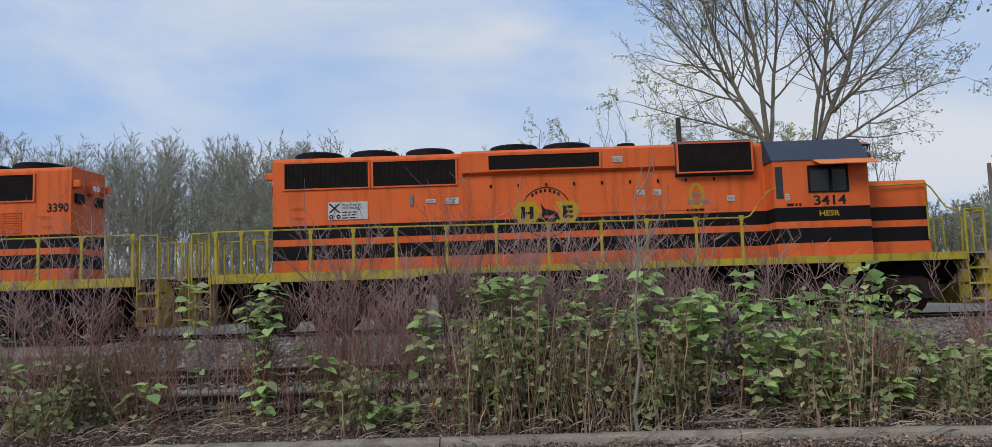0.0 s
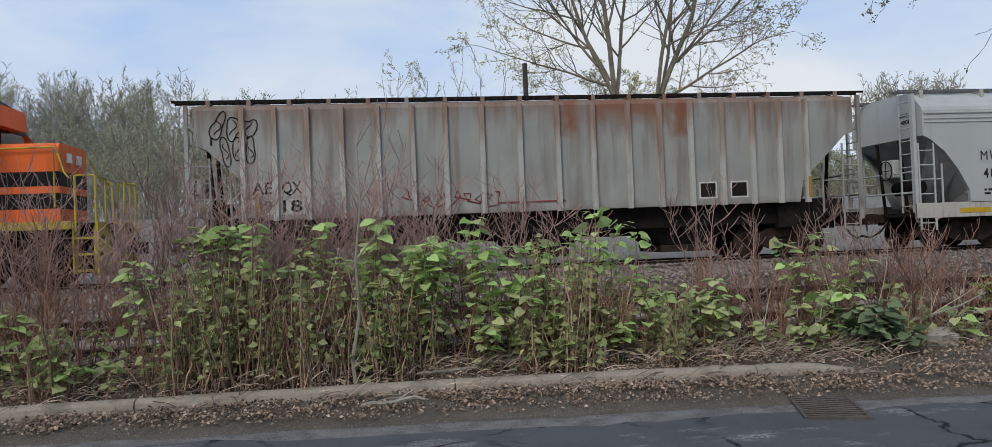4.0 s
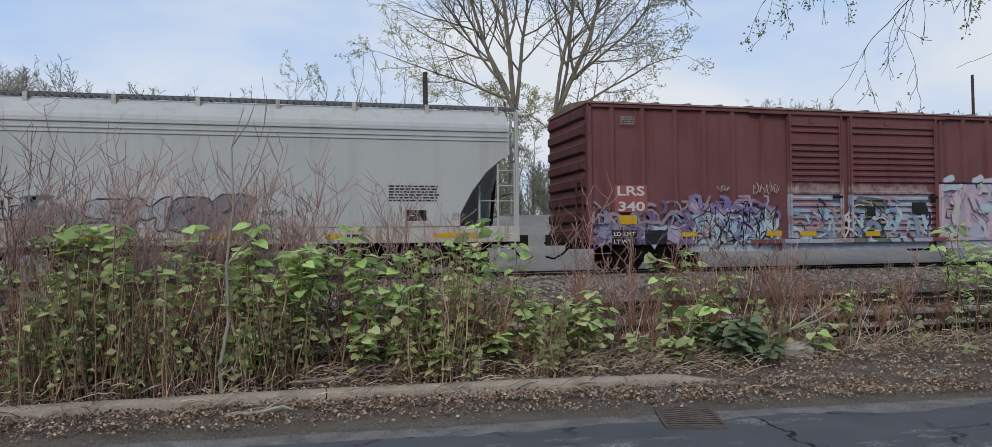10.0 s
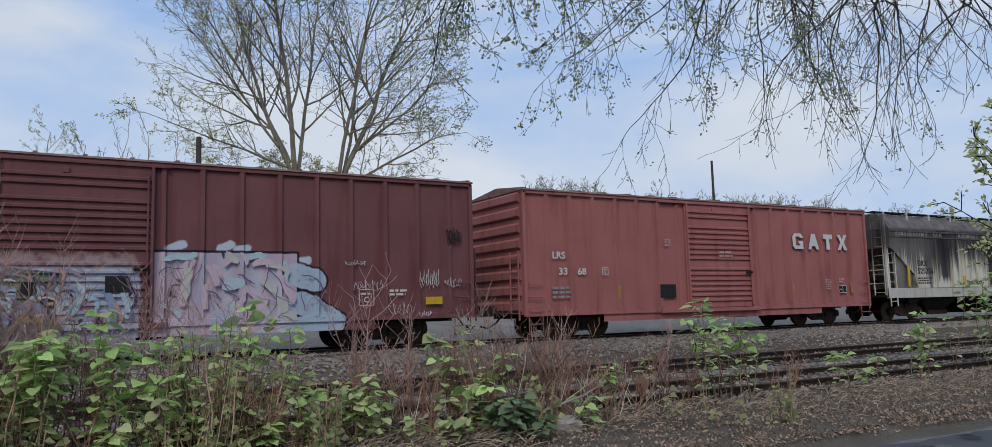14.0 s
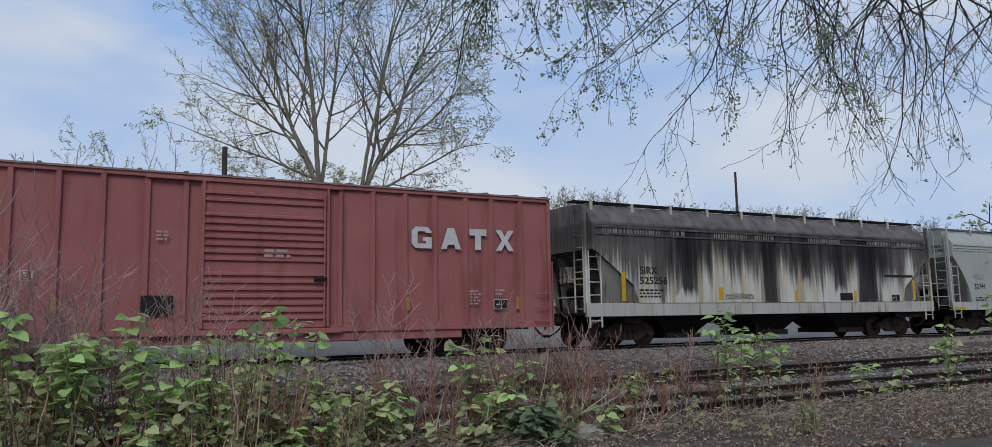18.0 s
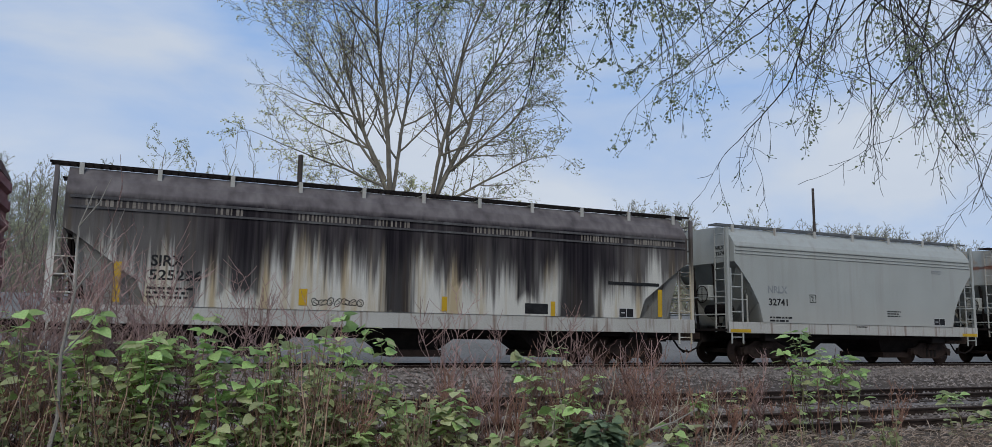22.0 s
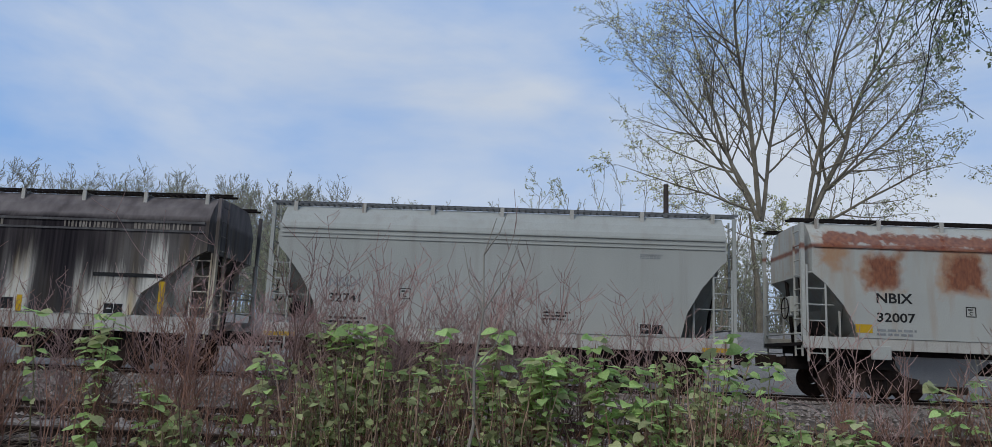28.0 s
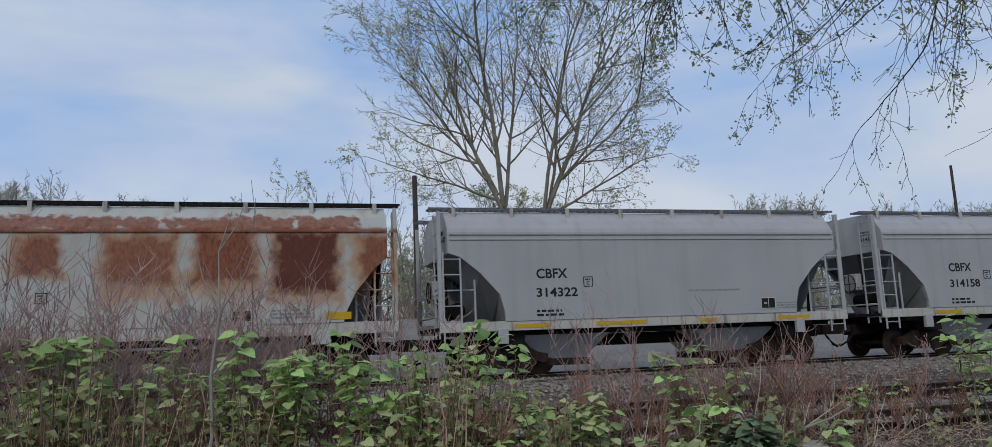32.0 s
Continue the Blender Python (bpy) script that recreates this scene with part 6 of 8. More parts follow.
for i, (x, h) in enumerate(((-0.7, 13.3), (0.5, 12.4))):
    tree("young_tree", "slim young tree with fresh pale green leaves", "tree", [((x, 65 + i, G45), (0.02, 0, 1), h, 0.13)], 31 + i, SMALL, M_BARK, M_BUD, "saplings behind the track")
for i, (x, y, h) in enumerate(((4.0, 50, 10.0), (6.2, 52, 10.2), (8.3, 51, 8.4), (-3.0, 47, 6.9), (-5.5, 44, 6.0), (10.5, 43, 6.8), (22.5, 52, 9.0), (-9.0, 48, 6.4))):
    tree("sapling", "thin bare sapling behind the track", "tree", [((x, y, G45), (0.02, 0, 1), h, 0.08), ((x + 0.3, y, G45), (0.12, 0, 1), h * 0.7, 0.05)], 51 + i, THIN, M_BARK, M_BUD, "saplings behind the track")


def woods():
    """The far belt of bare wood, with its undergrowth."""
    rng = random.Random(8)
    wood, green = Web(), Web()
    o = dict(step=(2.2, 1.6, 1.4), wander=0.07, lift=(0.2, 0.5, 0.2), bare=(0.22, 0.2, 0.2), thin=0.024, levels=2, leaves=2, leafy=0.7, leaf=0.14, kids=(16, 10), angle=(24, 55), ratio=(0.3, 0.5))

    def plant(x, y, h):
        grow(wood, green, Vector((x, y, ground_z(y) - 0.2)), Vector((rng.gauss(0, 0.06), rng.gauss(0, 0.06), 1)), h, 0.10 + 0.004 * h, 0, rng, o)
    for _ in range(230):
        x, y = rng.uniform(-105, -8), rng.uniform(74, 112)
        rise = (0.225 if x < -45 else 0.21 if x < -22 else 0.185) * y - 1.5
        plant(x, y, rise * rng.uniform(0.66, 0.84))
    for _ in range(70):
        plant(rng.uniform(-12, 45), rng.uniform(70, 95), rng.uniform(3, 6))
    small = dict(o, step=(1.2, 0.9, 0.7), thin=0.014, leaf=0.11, leaves=3, leafy=0.8, kids=(12, 6))
    for _ in range(250):
        x, y = rng.uniform(-22, 48), rng.uniform(44, 66)
        h = (0.165 * y - 1.5) * rng.uniform(0.5, 0.82) * (0.55 if x > 17 else 1.0)
        grow(wood, green, Vector((x, y, ground_z(y) - 0.2)), Vector((rng.gauss(0, 0.1), rng.gauss(0, 0.1), 1)), h, 0.06, 0, rng, small)
    for _ in range(105):
        x = rng.choice((rng.gauss(64, 6), rng.gauss(64, 7), rng.gauss(112, 9), rng.gauss(160, 15)))
        y = rng.uniform(82, 110)
        plant(x, y, (0.2 * y - 1.5) * rng.uniform(0.72, 0.85) if x > 0.64 * y else rng.uniform(4.5, 8.5))
    for _ in range(2600):
        x, y = rng.uniform(-105, 150), rng.uniform(52, 105)
        h = rng.uniform(1.0, 5.5)
        q = Vector((x, y, ground_z(y)))
        for _ in range(4):
            d = Vector((rng.gauss(0, 0.5), rng.gauss(0, 0.5), 1)).normalized()
            wood.branch([q, q + d * h * 0.5, q + d * h + Vector((rng.gauss(0, 0.3), 0, 0))], [0.035, 0.025, 0.012], 3)
            for _ in range(13):
                p = q + d * h * rng.uniform(0.15, 1.0) + Vector((rng.gauss(0, 0.6), rng.gauss(0, 0.6), 0))
                green.leaf(p, Vector((rng.gauss(0, 1), rng.gauss(0, 1), rng.gauss(0, 0.7))), rng.uniform(0.1, 0.24), rng)
    tagged(new("woods", wood.mesh("woods", M_TWIG)), "belt of bare grey trees behind the yard", "woods", kind="stuff")
    tagged(new("wood_foliage", green.mesh("wood_foliage", M_FAR_GREEN)), "thin spring green of the far trees and undergrowth", "foliage", kind="stuff")


woods()


def utility_pole(x, y, h, r, label, arm=False):
    ob = thing("utility_pole", label, "pole", pose(x, y, ground_z(y)))
    bm = bmesh.new()
    tube(bm, [(0, 0, -0.3), (0.02, 0, h * 0.5), (0, 0, h)], [r, r * 0.9, r * 0.8], 10)
    part("post", bm, M_POLE, ob)
    if arm:
        part("crossarm", a_box(-1.1, 1.1, -0.06, 0.06, h - 0.9, h - 0.78), M_POLE, ob)
    return ob


utility_pole(7.05, 40, 7.4, 0.16, "dark timber pole with its top cut off")
utility_pole(63.1, 60, 13.9, 0.16, "slim grey utility pole beyond the train")


def overhanging_tree():
    """A tree beside the road, whose drooping twigs hang into view from above."""
    rng = random.Random(77)
    wood, leaves = Web(), Web()
    base = Vector((13.5, 1.5, 0))
    wood.branch([Vector((0, 0, -0.2)), Vector((-0.1, 0.2, 2.5)), Vector((-0.3, 0.6, 5)), Vector((-0.4, 1.2, 8)), Vector((-0.6, 1.6, 11))], [0.34, 0.28, 0.25, 0.2, 0.1], 10)

    def droop(p, d, length, r, level, green):
        """A limb that bends down under its own weight, carrying finer twigs, its tip curling out again."""
        n = max(5, int(length / 0.16))
        pts, rad = [p.copy()], [r]
        side = Vector((rng.gauss(0, 1), rng.gauss(0, 0.6), 0)).normalized() * 0.09
        for i in range(n):
            k = (i + 1) / n
            fall = (0.06 if level == 0 else 0.075) * (1 if k < 0.75 else -0.6)
            w = 0.08 + 0.05 * level
            d = (d + Vector((rng.gauss(0, w), rng.gauss(0, w), rng.gauss(0, w) - fall)) + side * math.sin(7 * k + 5 * length)).normalized()
            p = p + d * (length / n)
            pts.append(p.copy())
            rad.append(max(0.0045, r * (1 - 0.8 * k)))
            if level < 2 and k > 0.12 and rng.random() < (0.42 if level == 0 else 0.36):
                s = Vector((rng.gauss(0, 1), rng.gauss(0, 0.8), rng.gauss(-0.1, 0.4))).normalized()
                droop(p.copy(), (d * 0.75 + s * 0.65).normalized(), max(0.3, length * rng.uniform(0.22, 0.45) * (1.2 - 0.6 * k)), max(0.0045, rad[-1] * 0.6), level + 1, green)
            if level >= 1 and k > 0.35 and rng.random() < green:
                for _ in range(rng.choice((2, 3, 4, 5))):
                    a = Vector((rng.gauss(0, 1), rng.gauss(0, 1), rng.gauss(-0.2, 0.6)))
                    leaves.leaf(p + a * 0.03, a, rng.uniform(0.035, 0.08), rng)
        wood.branch(pts, rad, 5 if level == 0 else 3)
    crown = Vector((-0.4, 1.2, 8))
    # x, y, z of each bough's end; how many limbs hang from it; their length, thickness and share of leaves
    boughs = [(4.3, 9.4, 7.8, 5, 1.5, 0.012, 0.6), (5.0, 9.0, 8.0, 8, 2.4, 0.014, 0.6), (5.7, 9.6, 8.1, 10, 3.2, 0.016, 0.6), (6.3, 9.2, 8.1, 10, 3.3, 0.017, 0.55), (6.9, 9.8, 8.1, 9, 3.0, 0.016, 0.6), (7.5, 9.2, 7.8, 4, 1.8, 0.012, 0.6),
              (10.3, 9.4, 8.1, 6, 3.6, 0.016, 0.6), (11.0, 9.0, 8.5, 5, 4.4, 0.020, 0.4), (12.2, 9.4, 8.8, 4, 4.9, 0.024, 0.1), (13.2, 9.0, 8.8, 4, 5.2, 0.026, 0.05), (14.0, 9.5, 8.9, 4, 5.2, 0.026, 0.04), (14.9, 9.1, 8.9, 4, 5.2, 0.026, 0.04), (15.8, 8.8, 8.8, 4, 5.0, 0.024, 0.06), (16.8, 9.1, 8.6, 4, 4.8, 0.022, 0.1), (17.9, 9.0, 8.4, 3, 4.4, 0.02, 0.15)]
    for x, y, z, many, length, r, green in boughs:
        a, b = crown, Vector((x, y, z)) - base
        mid = (a + b) / 2 + Vector((rng.gauss(0, 0.3), 0, 1.3))
        wood.branch([a, (a + mid) / 2 + Vector((0, 0, 0.3)), mid, (mid + b) / 2 + Vector((0, 0, 0.25)), b], [0.12, 0.09, 0.07, 0.055, 0.04], 5)
        for _ in range(many):
            q = b + Vector((rng.gauss(0, 0.4), rng.gauss(0, 0.5), rng.gauss(0, 0.2)))
            wood.branch([b, q], [0.03, r], 4)
            droop(q, Vector((rng.gauss(-0.2 if x > 8 else 0.0, 0.7), rng.gauss(0, 0.4), -0.3)).normalized(), length * rng.uniform(0.7, 1.1), r, 0, green)
    ob = thing("tree", "roadside tree with thin drooping twigs and young leaves", "tree", Matrix.Translation(base))
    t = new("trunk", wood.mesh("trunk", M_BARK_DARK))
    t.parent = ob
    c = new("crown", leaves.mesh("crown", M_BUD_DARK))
    c.parent = ob
    c["kind"] = "stuff"


overhanging_tree()
LEAFY = dict(SMALL, leaves=5, leafy=0.9, leaf=0.11, kids=(12, 6), angle=(30, 65))
tree("roadside_shrub", "leafy green shrub at the roadside", "shrub", [((18.6, 8.7, 0.2), (-0.05, 0, 1), 5.2, 0.05), ((18.9, 8.9, 0.2), (0.1, 0, 1), 4.6, 0.05)], 91, LEAFY, M_BARK_DARK, M_LEAF_DULL)
# ---- weeds along the kerb ----
def leaf_mesh(name, material, rng):
    """A heart-shaped leaf with a folded middle and a drooping tip, one unit long."""
    half = [(0.0, 0.0), (-0.10, 0.20), (0.02, 0.36), (0.25, 0.43), (0.5, 0.36), (0.75, 0.20), (1.0, 0.0)]
    bm = bmesh.new()
    mid = [bm.verts.new((x, 0, -0.16 * x * x)) for x in (0.0, 0.25, 0.5, 0.75, 1.0)]
    fold = rng.uniform(0.1, 0.3)
    for s in (-1, 1):
        out = [bm.verts.new((x, s * y, -0.16 * max(x, 0) ** 2 + fold * y - 0.25 * y * y + rng.gauss(0, 0.015))) for x, y in half[1:-1]]
        for q in ((mid[0], out[0], out[1]), (mid[0], out[1], out[2], mid[1]), (mid[1], out[2], out[3], mid[2]), (mid[2], out[3], out[4], mid[3]), (mid[3], out[4], mid[4])):
            bm.faces.new(q if s > 0 else list(reversed(q)))
    return link_mesh(name, bm, material, True)


rng_leaf = random.Random(5)
LEAVES = [leaf_mesh("leaf", M_LEAF, rng_leaf) for _ in range(4)]
DULL = [leaf_mesh("leaf", M_LEAF_DULL, rng_leaf) for _ in range(3)]
DARK = [leaf_mesh("leaf", M_LEAF_DARK, rng_leaf) for _ in range(3)]


def knotweed(x, y, stems, height, spread, label, dull=0.45, size=0.13, first=0.27, kinds=None):
    """Upright jointed stems, bare below, with leaves crowded towards the top."""
    rng = random.Random(int(x * 131 + y * 17 + stems))
    ob = thing("knotweed_clump", label, "plant", pose(x, y, ground_z(y) - 0.03), "weeds along the kerb")
    for _ in range(max(2, int(stems * (1.0 if height > 0.9 else 1.25)))):
        bx, by = rng.gauss(0, spread), rng.gauss(0, spread * 0.55)
        h = height * rng.uniform(0.55, 1.12)
        lean = Vector((rng.gauss(0, 0.15), rng.gauss(0, 0.12), 1))
        n = max(6, int(h / 0.12))
        pts = [Vector((bx, by, 0))]
        for i in range(n):
            pts.append(pts[-1] + lean.normalized() * h / n + Vector((rng.gauss(0, 0.014), rng.gauss(0, 0.012), 0)))
        bm = bmesh.new()
        tube(bm, pts, [0.0105 * (1 - 0.6 * i / n) for i in range(n + 1)], 5, False)
        stem = part("stem", bm, M_STEM if rng.random() < 0.6 else M_CANE_RED, ob)
        turn = rng.uniform(0, 360)
        for i in range(1, n + 1):
            k = i / n
            if k < first * rng.uniform(0.75, 1.15) and rng.random() < 0.9:
                continue
            many = 7 if i == n else rng.choice((2, 3, 4)) if k > 0.6 else rng.choice((1, 2))
            for j in range(many):
                turn += 137 + rng.uniform(-40, 40)
                s = size * rng.uniform(0.6, 1.35) * (0.5 + 0.65 * k) * (0.85 if i == n and j else 1.0)
                me = rng.choice(kinds or (DULL if rng.random() < dull * (1.6 - k) else LEAVES))
                m = Matrix.Translation(pts[i]) @ Matrix.Rotation(radians(turn), 4, "Z") @ Matrix.Translation((rng.uniform(0.02, 0.11), 0, rng.uniform(-0.03, 0.05))) @ Matrix.Rotation(radians(rng.uniform(-14, 26)), 4, "Y") @ Matrix.Rotation(radians(rng.gauss(0, 20)), 4, "X") @ Matrix.Scale(s, 4)
                shared("leaf", me, stem, m)
    return ob


GREEN = "clump of knotweed with bright heart-shaped leaves"
for x, y, stems, h, spread in ((-7.7, 8.95, 3, 1.5, 0.2), (-5.05, 8.75, 5, 1.55, 0.22), (-4.35, 8.62, 4, 0.95, 0.25), (-2.95, 8.8, 2, 1.15, 0.1), (-2.3, 8.85, 8, 1.6, 0.3), (-1.6, 8.75, 9, 1.6, 0.3), (-0.9, 8.85, 8, 1.5, 0.28),
                              (-0.25, 8.7, 7, 1.4, 0.25), (0.35, 8.6, 12, 1.5, 0.28), (0.9, 8.6, 11, 1.3, 0.28), (1.45, 8.75, 5, 1.25, 0.2), (1.95, 8.9, 5, 1.65, 0.12), (2.65, 8.9, 3, 1.35, 0.1), (5.0, 8.7, 5, 1.2, 0.25),
                              (9.1, 8.7, 5, 1.55, 0.25), (9.75, 8.9, 5, 1.35, 0.25), (14.0, 8.7, 5, 1.2, 0.3)):
    knotweed(x, y, stems, h, spread, GREEN)
for x, y, stems, h, spread in ((3.05, 8.5, 6, 0.95, 0.2), (3.5, 8.4, 5, 0.75, 0.2), (4.25, 8.35, 4, 0.55, 0.18), (6.5, 8.3, 3, 0.4, 0.2), (7.4, 9.0, 4, 1.0, 0.25), (-6.4, 8.6, 3, 0.6, 0.2), (-3.3, 8.5, 3, 0.5, 0.2), (1.0, 8.35, 5, 0.5, 0.3),
                              (12.2, 8.6, 4, 0.7, 0.3), (-1.9, 8.5, 4, 0.6, 0.25), (-0.5, 8.6, 4, 0.65, 0.25), (1.6, 8.5, 4, 0.7, 0.25), (2.3, 8.5, 4, 0.6, 0.2), (-3.8, 8.5, 3, 0.6, 0.25), (4.8, 8.5, 4, 0.7, 0.25), (18.0, 8.9, 14, 1.9, 0.7), (19.5, 9.4, 12, 2.3, 0.7)):
    knotweed(x, y, stems, h, spread, "low weed with dull green leaves", 0.85, 0.125, 0.12)
knotweed(5.05, 8.1, 13, 0.55, 0.16, "compact bush of dark green leaves beside the kerb", 0, 0.13, 0.1, DARK)


def dead_shrub(x, y, canes, height, material, label, fan=0.17, laterals=9, r=0.0095, base=0.1, thick=1.0):
    rng = random.Random(int(x * 97 + y * 53 + canes * 7))
    ob = thing("dead_shrub", label, "dead shrub", pose(x, y, ground_z(y) - 0.05), "dead stems along the kerb")
    for _ in range(canes):
        web = Web()
        p = Vector((rng.gauss(0, base), rng.gauss(0, base * 0.6), 0))
        d = Vector((rng.gauss(0, fan), rng.gauss(0, fan * 0.7), 1)).normalized()
        h = height * rng.uniform(0.55, 1.05)
        n = max(5, int(h / 0.2))
        pts, rad = [p], [r * thick]
        for i in range(n):
            d = (d + Vector((rng.gauss(0, 0.07), rng.gauss(0, 0.06), 0.02))).normalized()
            p = p + d * h / n
            pts.append(p)
            rad.append(max(0.003, r * thick * (1 - 0.65 * (i + 1) / n)))
        web.branch(pts, rad, 4)
        for j in range(laterals):
            i = rng.randrange(max(1, (2 * n) // 5), n)
            s = Vector((rng.gauss(0, 1), rng.gauss(0, 0.7), rng.uniform(0.7, 1.7))).normalized()
            L = h * rng.uniform(0.12, 0.3)
            q = [pts[i]]
            for _ in range(4):
                s = (s + Vector((rng.gauss(0, 0.12), rng.gauss(0, 0.1), 0.1))).normalized()
                q.append(q[-1] + s * L / 4)
            web.branch(q, [max(0.0034, rad[i] * f) for f in (0.6, 0.55, 0.5, 0.4, 0.35)], 3)
            for _ in range(3):
                t = Vector((rng.gauss(0, 1), rng.gauss(0, 0.7), rng.uniform(0.5, 1.4))).normalized()
                a = q[rng.randrange(1, 5)]
                web.branch([a, a + t * L * 0.25, a + t * L * 0.45 + Vector((0, 0, 0.03))], [0.0036, 0.003, 0.0024], 3)
        new("cane", web.mesh("cane", material)).parent = ob
    return ob


rng_bank = random.Random(12)
BARE = "bare shrub of thin grey-purple dead canes"
x = -9.0
while x < 4.8:
    x += 0.4 if x < -2.8 else 0.3 if x > 0.2 else 0.0
    dead_shrub(x + rng_bank.uniform(-0.1, 0.1), rng_bank.uniform(8.75, 9.7), rng_bank.randint(5, 8) if x < 0.2 else rng_bank.randint(2, 4), rng_bank.uniform(1.8, 2.7) if x < 0.2 else rng_bank.uniform(1.2, 2.0),
               rng_bank.choice((M_CANE, M_CANE, M_CANE, M_CANE_DARK)), BARE, laterals=12)
    x += 0.37
for x, y, n, h in ((-0.65, 9.3, 6, 2.75), (-0.1, 9.5, 7, 2.5), (-3.6, 9.3, 7, 2.3), (0.9, 9.5, 4, 2.2), (1.9, 9.4, 3, 2.0), (-1.9, 9.5, 6, 2.3), (3.7, 9.3, 3, 1.9), (5.3, 9.0, 7, 1.7), (6.6, 9.3, 6, 1.5), (8.3, 9.2, 4, 1.3)):
    dead_shrub(x, y, n, h, M_CANE, BARE, laterals=10)
x = -3.1
while x < 0.3:
    dead_shrub(x + rng_bank.uniform(-0.15, 0.15), rng_bank.uniform(9.0, 9.9), rng_bank.randint(5, 8), rng_bank.uniform(1.8, 2.5), M_CANE, BARE, 0.22, 14, 0.01, 0.2)
    x += 0.42
for x, y, n, h in ((-7.1, 8.7, 26, 1.55), (-6.15, 8.95, 24, 1.75), (-3.75, 8.55, 18, 1.95), (-6.7, 8.85, 18, 1.3), (-3.95, 8.7, 15, 1.75), (-5.9, 8.6, 9, 1.1), (-1.45, 8.5, 14, 1.0), (0.0, 8.55, 9, 0.95), (2.2, 8.6, 12, 1.0), (2.75, 8.5, 10, 0.8), (5.2, 8.7, 10, 1.25), (6.3, 8.8, 14, 1.35), (6.9, 8.9, 9, 1.1), (-8.2, 8.7, 10, 1.2), (8.9, 9.1, 8, 0.9), (-2.6, 8.6, 10, 1.3), (-4.7, 8.8, 10, 1.2), (-0.7, 8.7, 12, 1.2), (1.2, 8.8, 12, 1.2), (3.4, 8.8, 10, 1.2), (4.4, 8.8, 10, 1.1), (-3.2, 8.9, 9, 1.5)):
    dead_shrub(x, y, n, h, M_CANE_RED, "dense clump of red-brown dead stalks", 0.28, 5, 0.0085, 0.13)
for x, y, n, h in ((4.7, 8.8, 9, 1.2), (5.6, 8.9, 10, 1.45), (6.1, 8.6, 10, 1.2), (6.7, 8.95, 9, 1.5), (7.3, 8.7, 9, 1.1), (8.1, 8.9, 8, 1.15), (9.4, 8.9, 8, 1.3), (10.6, 8.8, 7, 1.0), (3.9, 8.9, 8, 1.4)):
    dead_shrub(x, y, n, h, M_CANE_RED if n % 2 else M_CANE_DARK, "sprawling shrub of brown dead stalks", 0.42, 6, 0.009, 0.22)
for x, y, n, h, f in ((5.2, 8.6, 8, 1.5, 0.7), (6.6, 8.6, 9, 1.2, 0.9), (4.2, 8.7, 6, 1.0, 0.8), (-7.9, 8.5, 6, 1.5, 0.8), (3.4, 8.7, 6, 0.9, 0.9), (7.6, 8.9, 6, 0.8, 1.0), (-0.8, 8.4, 5, 0.7, 0.8)):
    dead_shrub(x, y, n, h, M_STRAW, "pale dead stalks leaning across each other", f, 2, 0.009, 0.2)


x = -8.6
while x < 4.4:
    dead_shrub(x + rng_bank.uniform(-0.15, 0.15), rng_bank.uniform(8.5, 8.95), rng_bank.randint(5, 9), rng_bank.uniform(0.9, 1.5), M_CANE_RED, "upright red-brown dead stalks", 0.12, 2, 0.011, 0.2)
    x += 0.85

M_PALE = surface("pale_dead_wood", (0.20, 0.18, 0.15), (0.29, 0.265, 0.225), 4, 0.9, bump=0.3)


def undergrowth():
    """Thin stems crowded with small dull leaves, in drifts along the kerb."""
    rng = random.Random(19)
    stems, leaves = Web(), Web()
    for _ in range(4800):
        x = rng.uniform(-9.5, 9.5)
        y = kerb_y(x) + rng.uniform(0.28, 1.15)
        drift = noise.noise((x * 0.8, y * 0.8, 4)) + 0.6 * noise.noise((x * 2.6, y * 2.0, 6)) + (0.2 if -2.7 < x < 2.9 else -0.2 if x < 5 else -0.24)
        if drift < rng.uniform(0.05, 0.5):
            continue
        p = Vector((x, y, ground_z(y)))
        h = rng.uniform(0.25, 1.0 if -2.7 < x < 2.4 else 0.75) * (1 + 0.7 * max(0, drift))
        w = rng.choice((0.005, 0.006, 0.008, 0.012))
        d = Vector((rng.gauss(0, 0.16), rng.gauss(0, 0.12), 1))
        pts = [p + d * h * k / 4 + Vector((rng.gauss(0, 0.012), rng.gauss(0, 0.012), 0)) for k in range(5)]
        stems.branch(pts, [k * w for k in (1, 0.95, 0.85, 0.7, 0.5)], 3)
        for _ in range(rng.randint(4, 9)):
            q = pts[0].lerp(pts[4], rng.uniform(0.25, 1.0))
            a = Vector((rng.gauss(0, 1), rng.gauss(0, 1), rng.gauss(0.0, 0.35)))
            leaves.leaf(q, a, rng.uniform(0.05, 0.12), rng)
    tagged(new("undergrowth_stems", stems.mesh("undergrowth_stems", M_UNDER_STEM)), "thin brown and green stems crowded along the kerb", "undergrowth", kind="stuff")
    tagged(new("undergrowth_leaves", leaves.mesh("undergrowth_leaves", M_UNDER_LEAF)), "small dull green leaves low among the stems", "undergrowth", kind="stuff")


M_UNDER_STEM = by_island(surface("weed_stem", (0.15, 0.095, 0.07), (0.36, 0.25, 0.175), 6, 0.85, bump=0.2), 0.45, 1.6)
M_UNDER_LEAF = by_island(leafy("small_leaf", (0.31, 0.38, 0.16), (0.50, 0.50, 0.26), 0.4), 0.5, 1.6)
undergrowth()


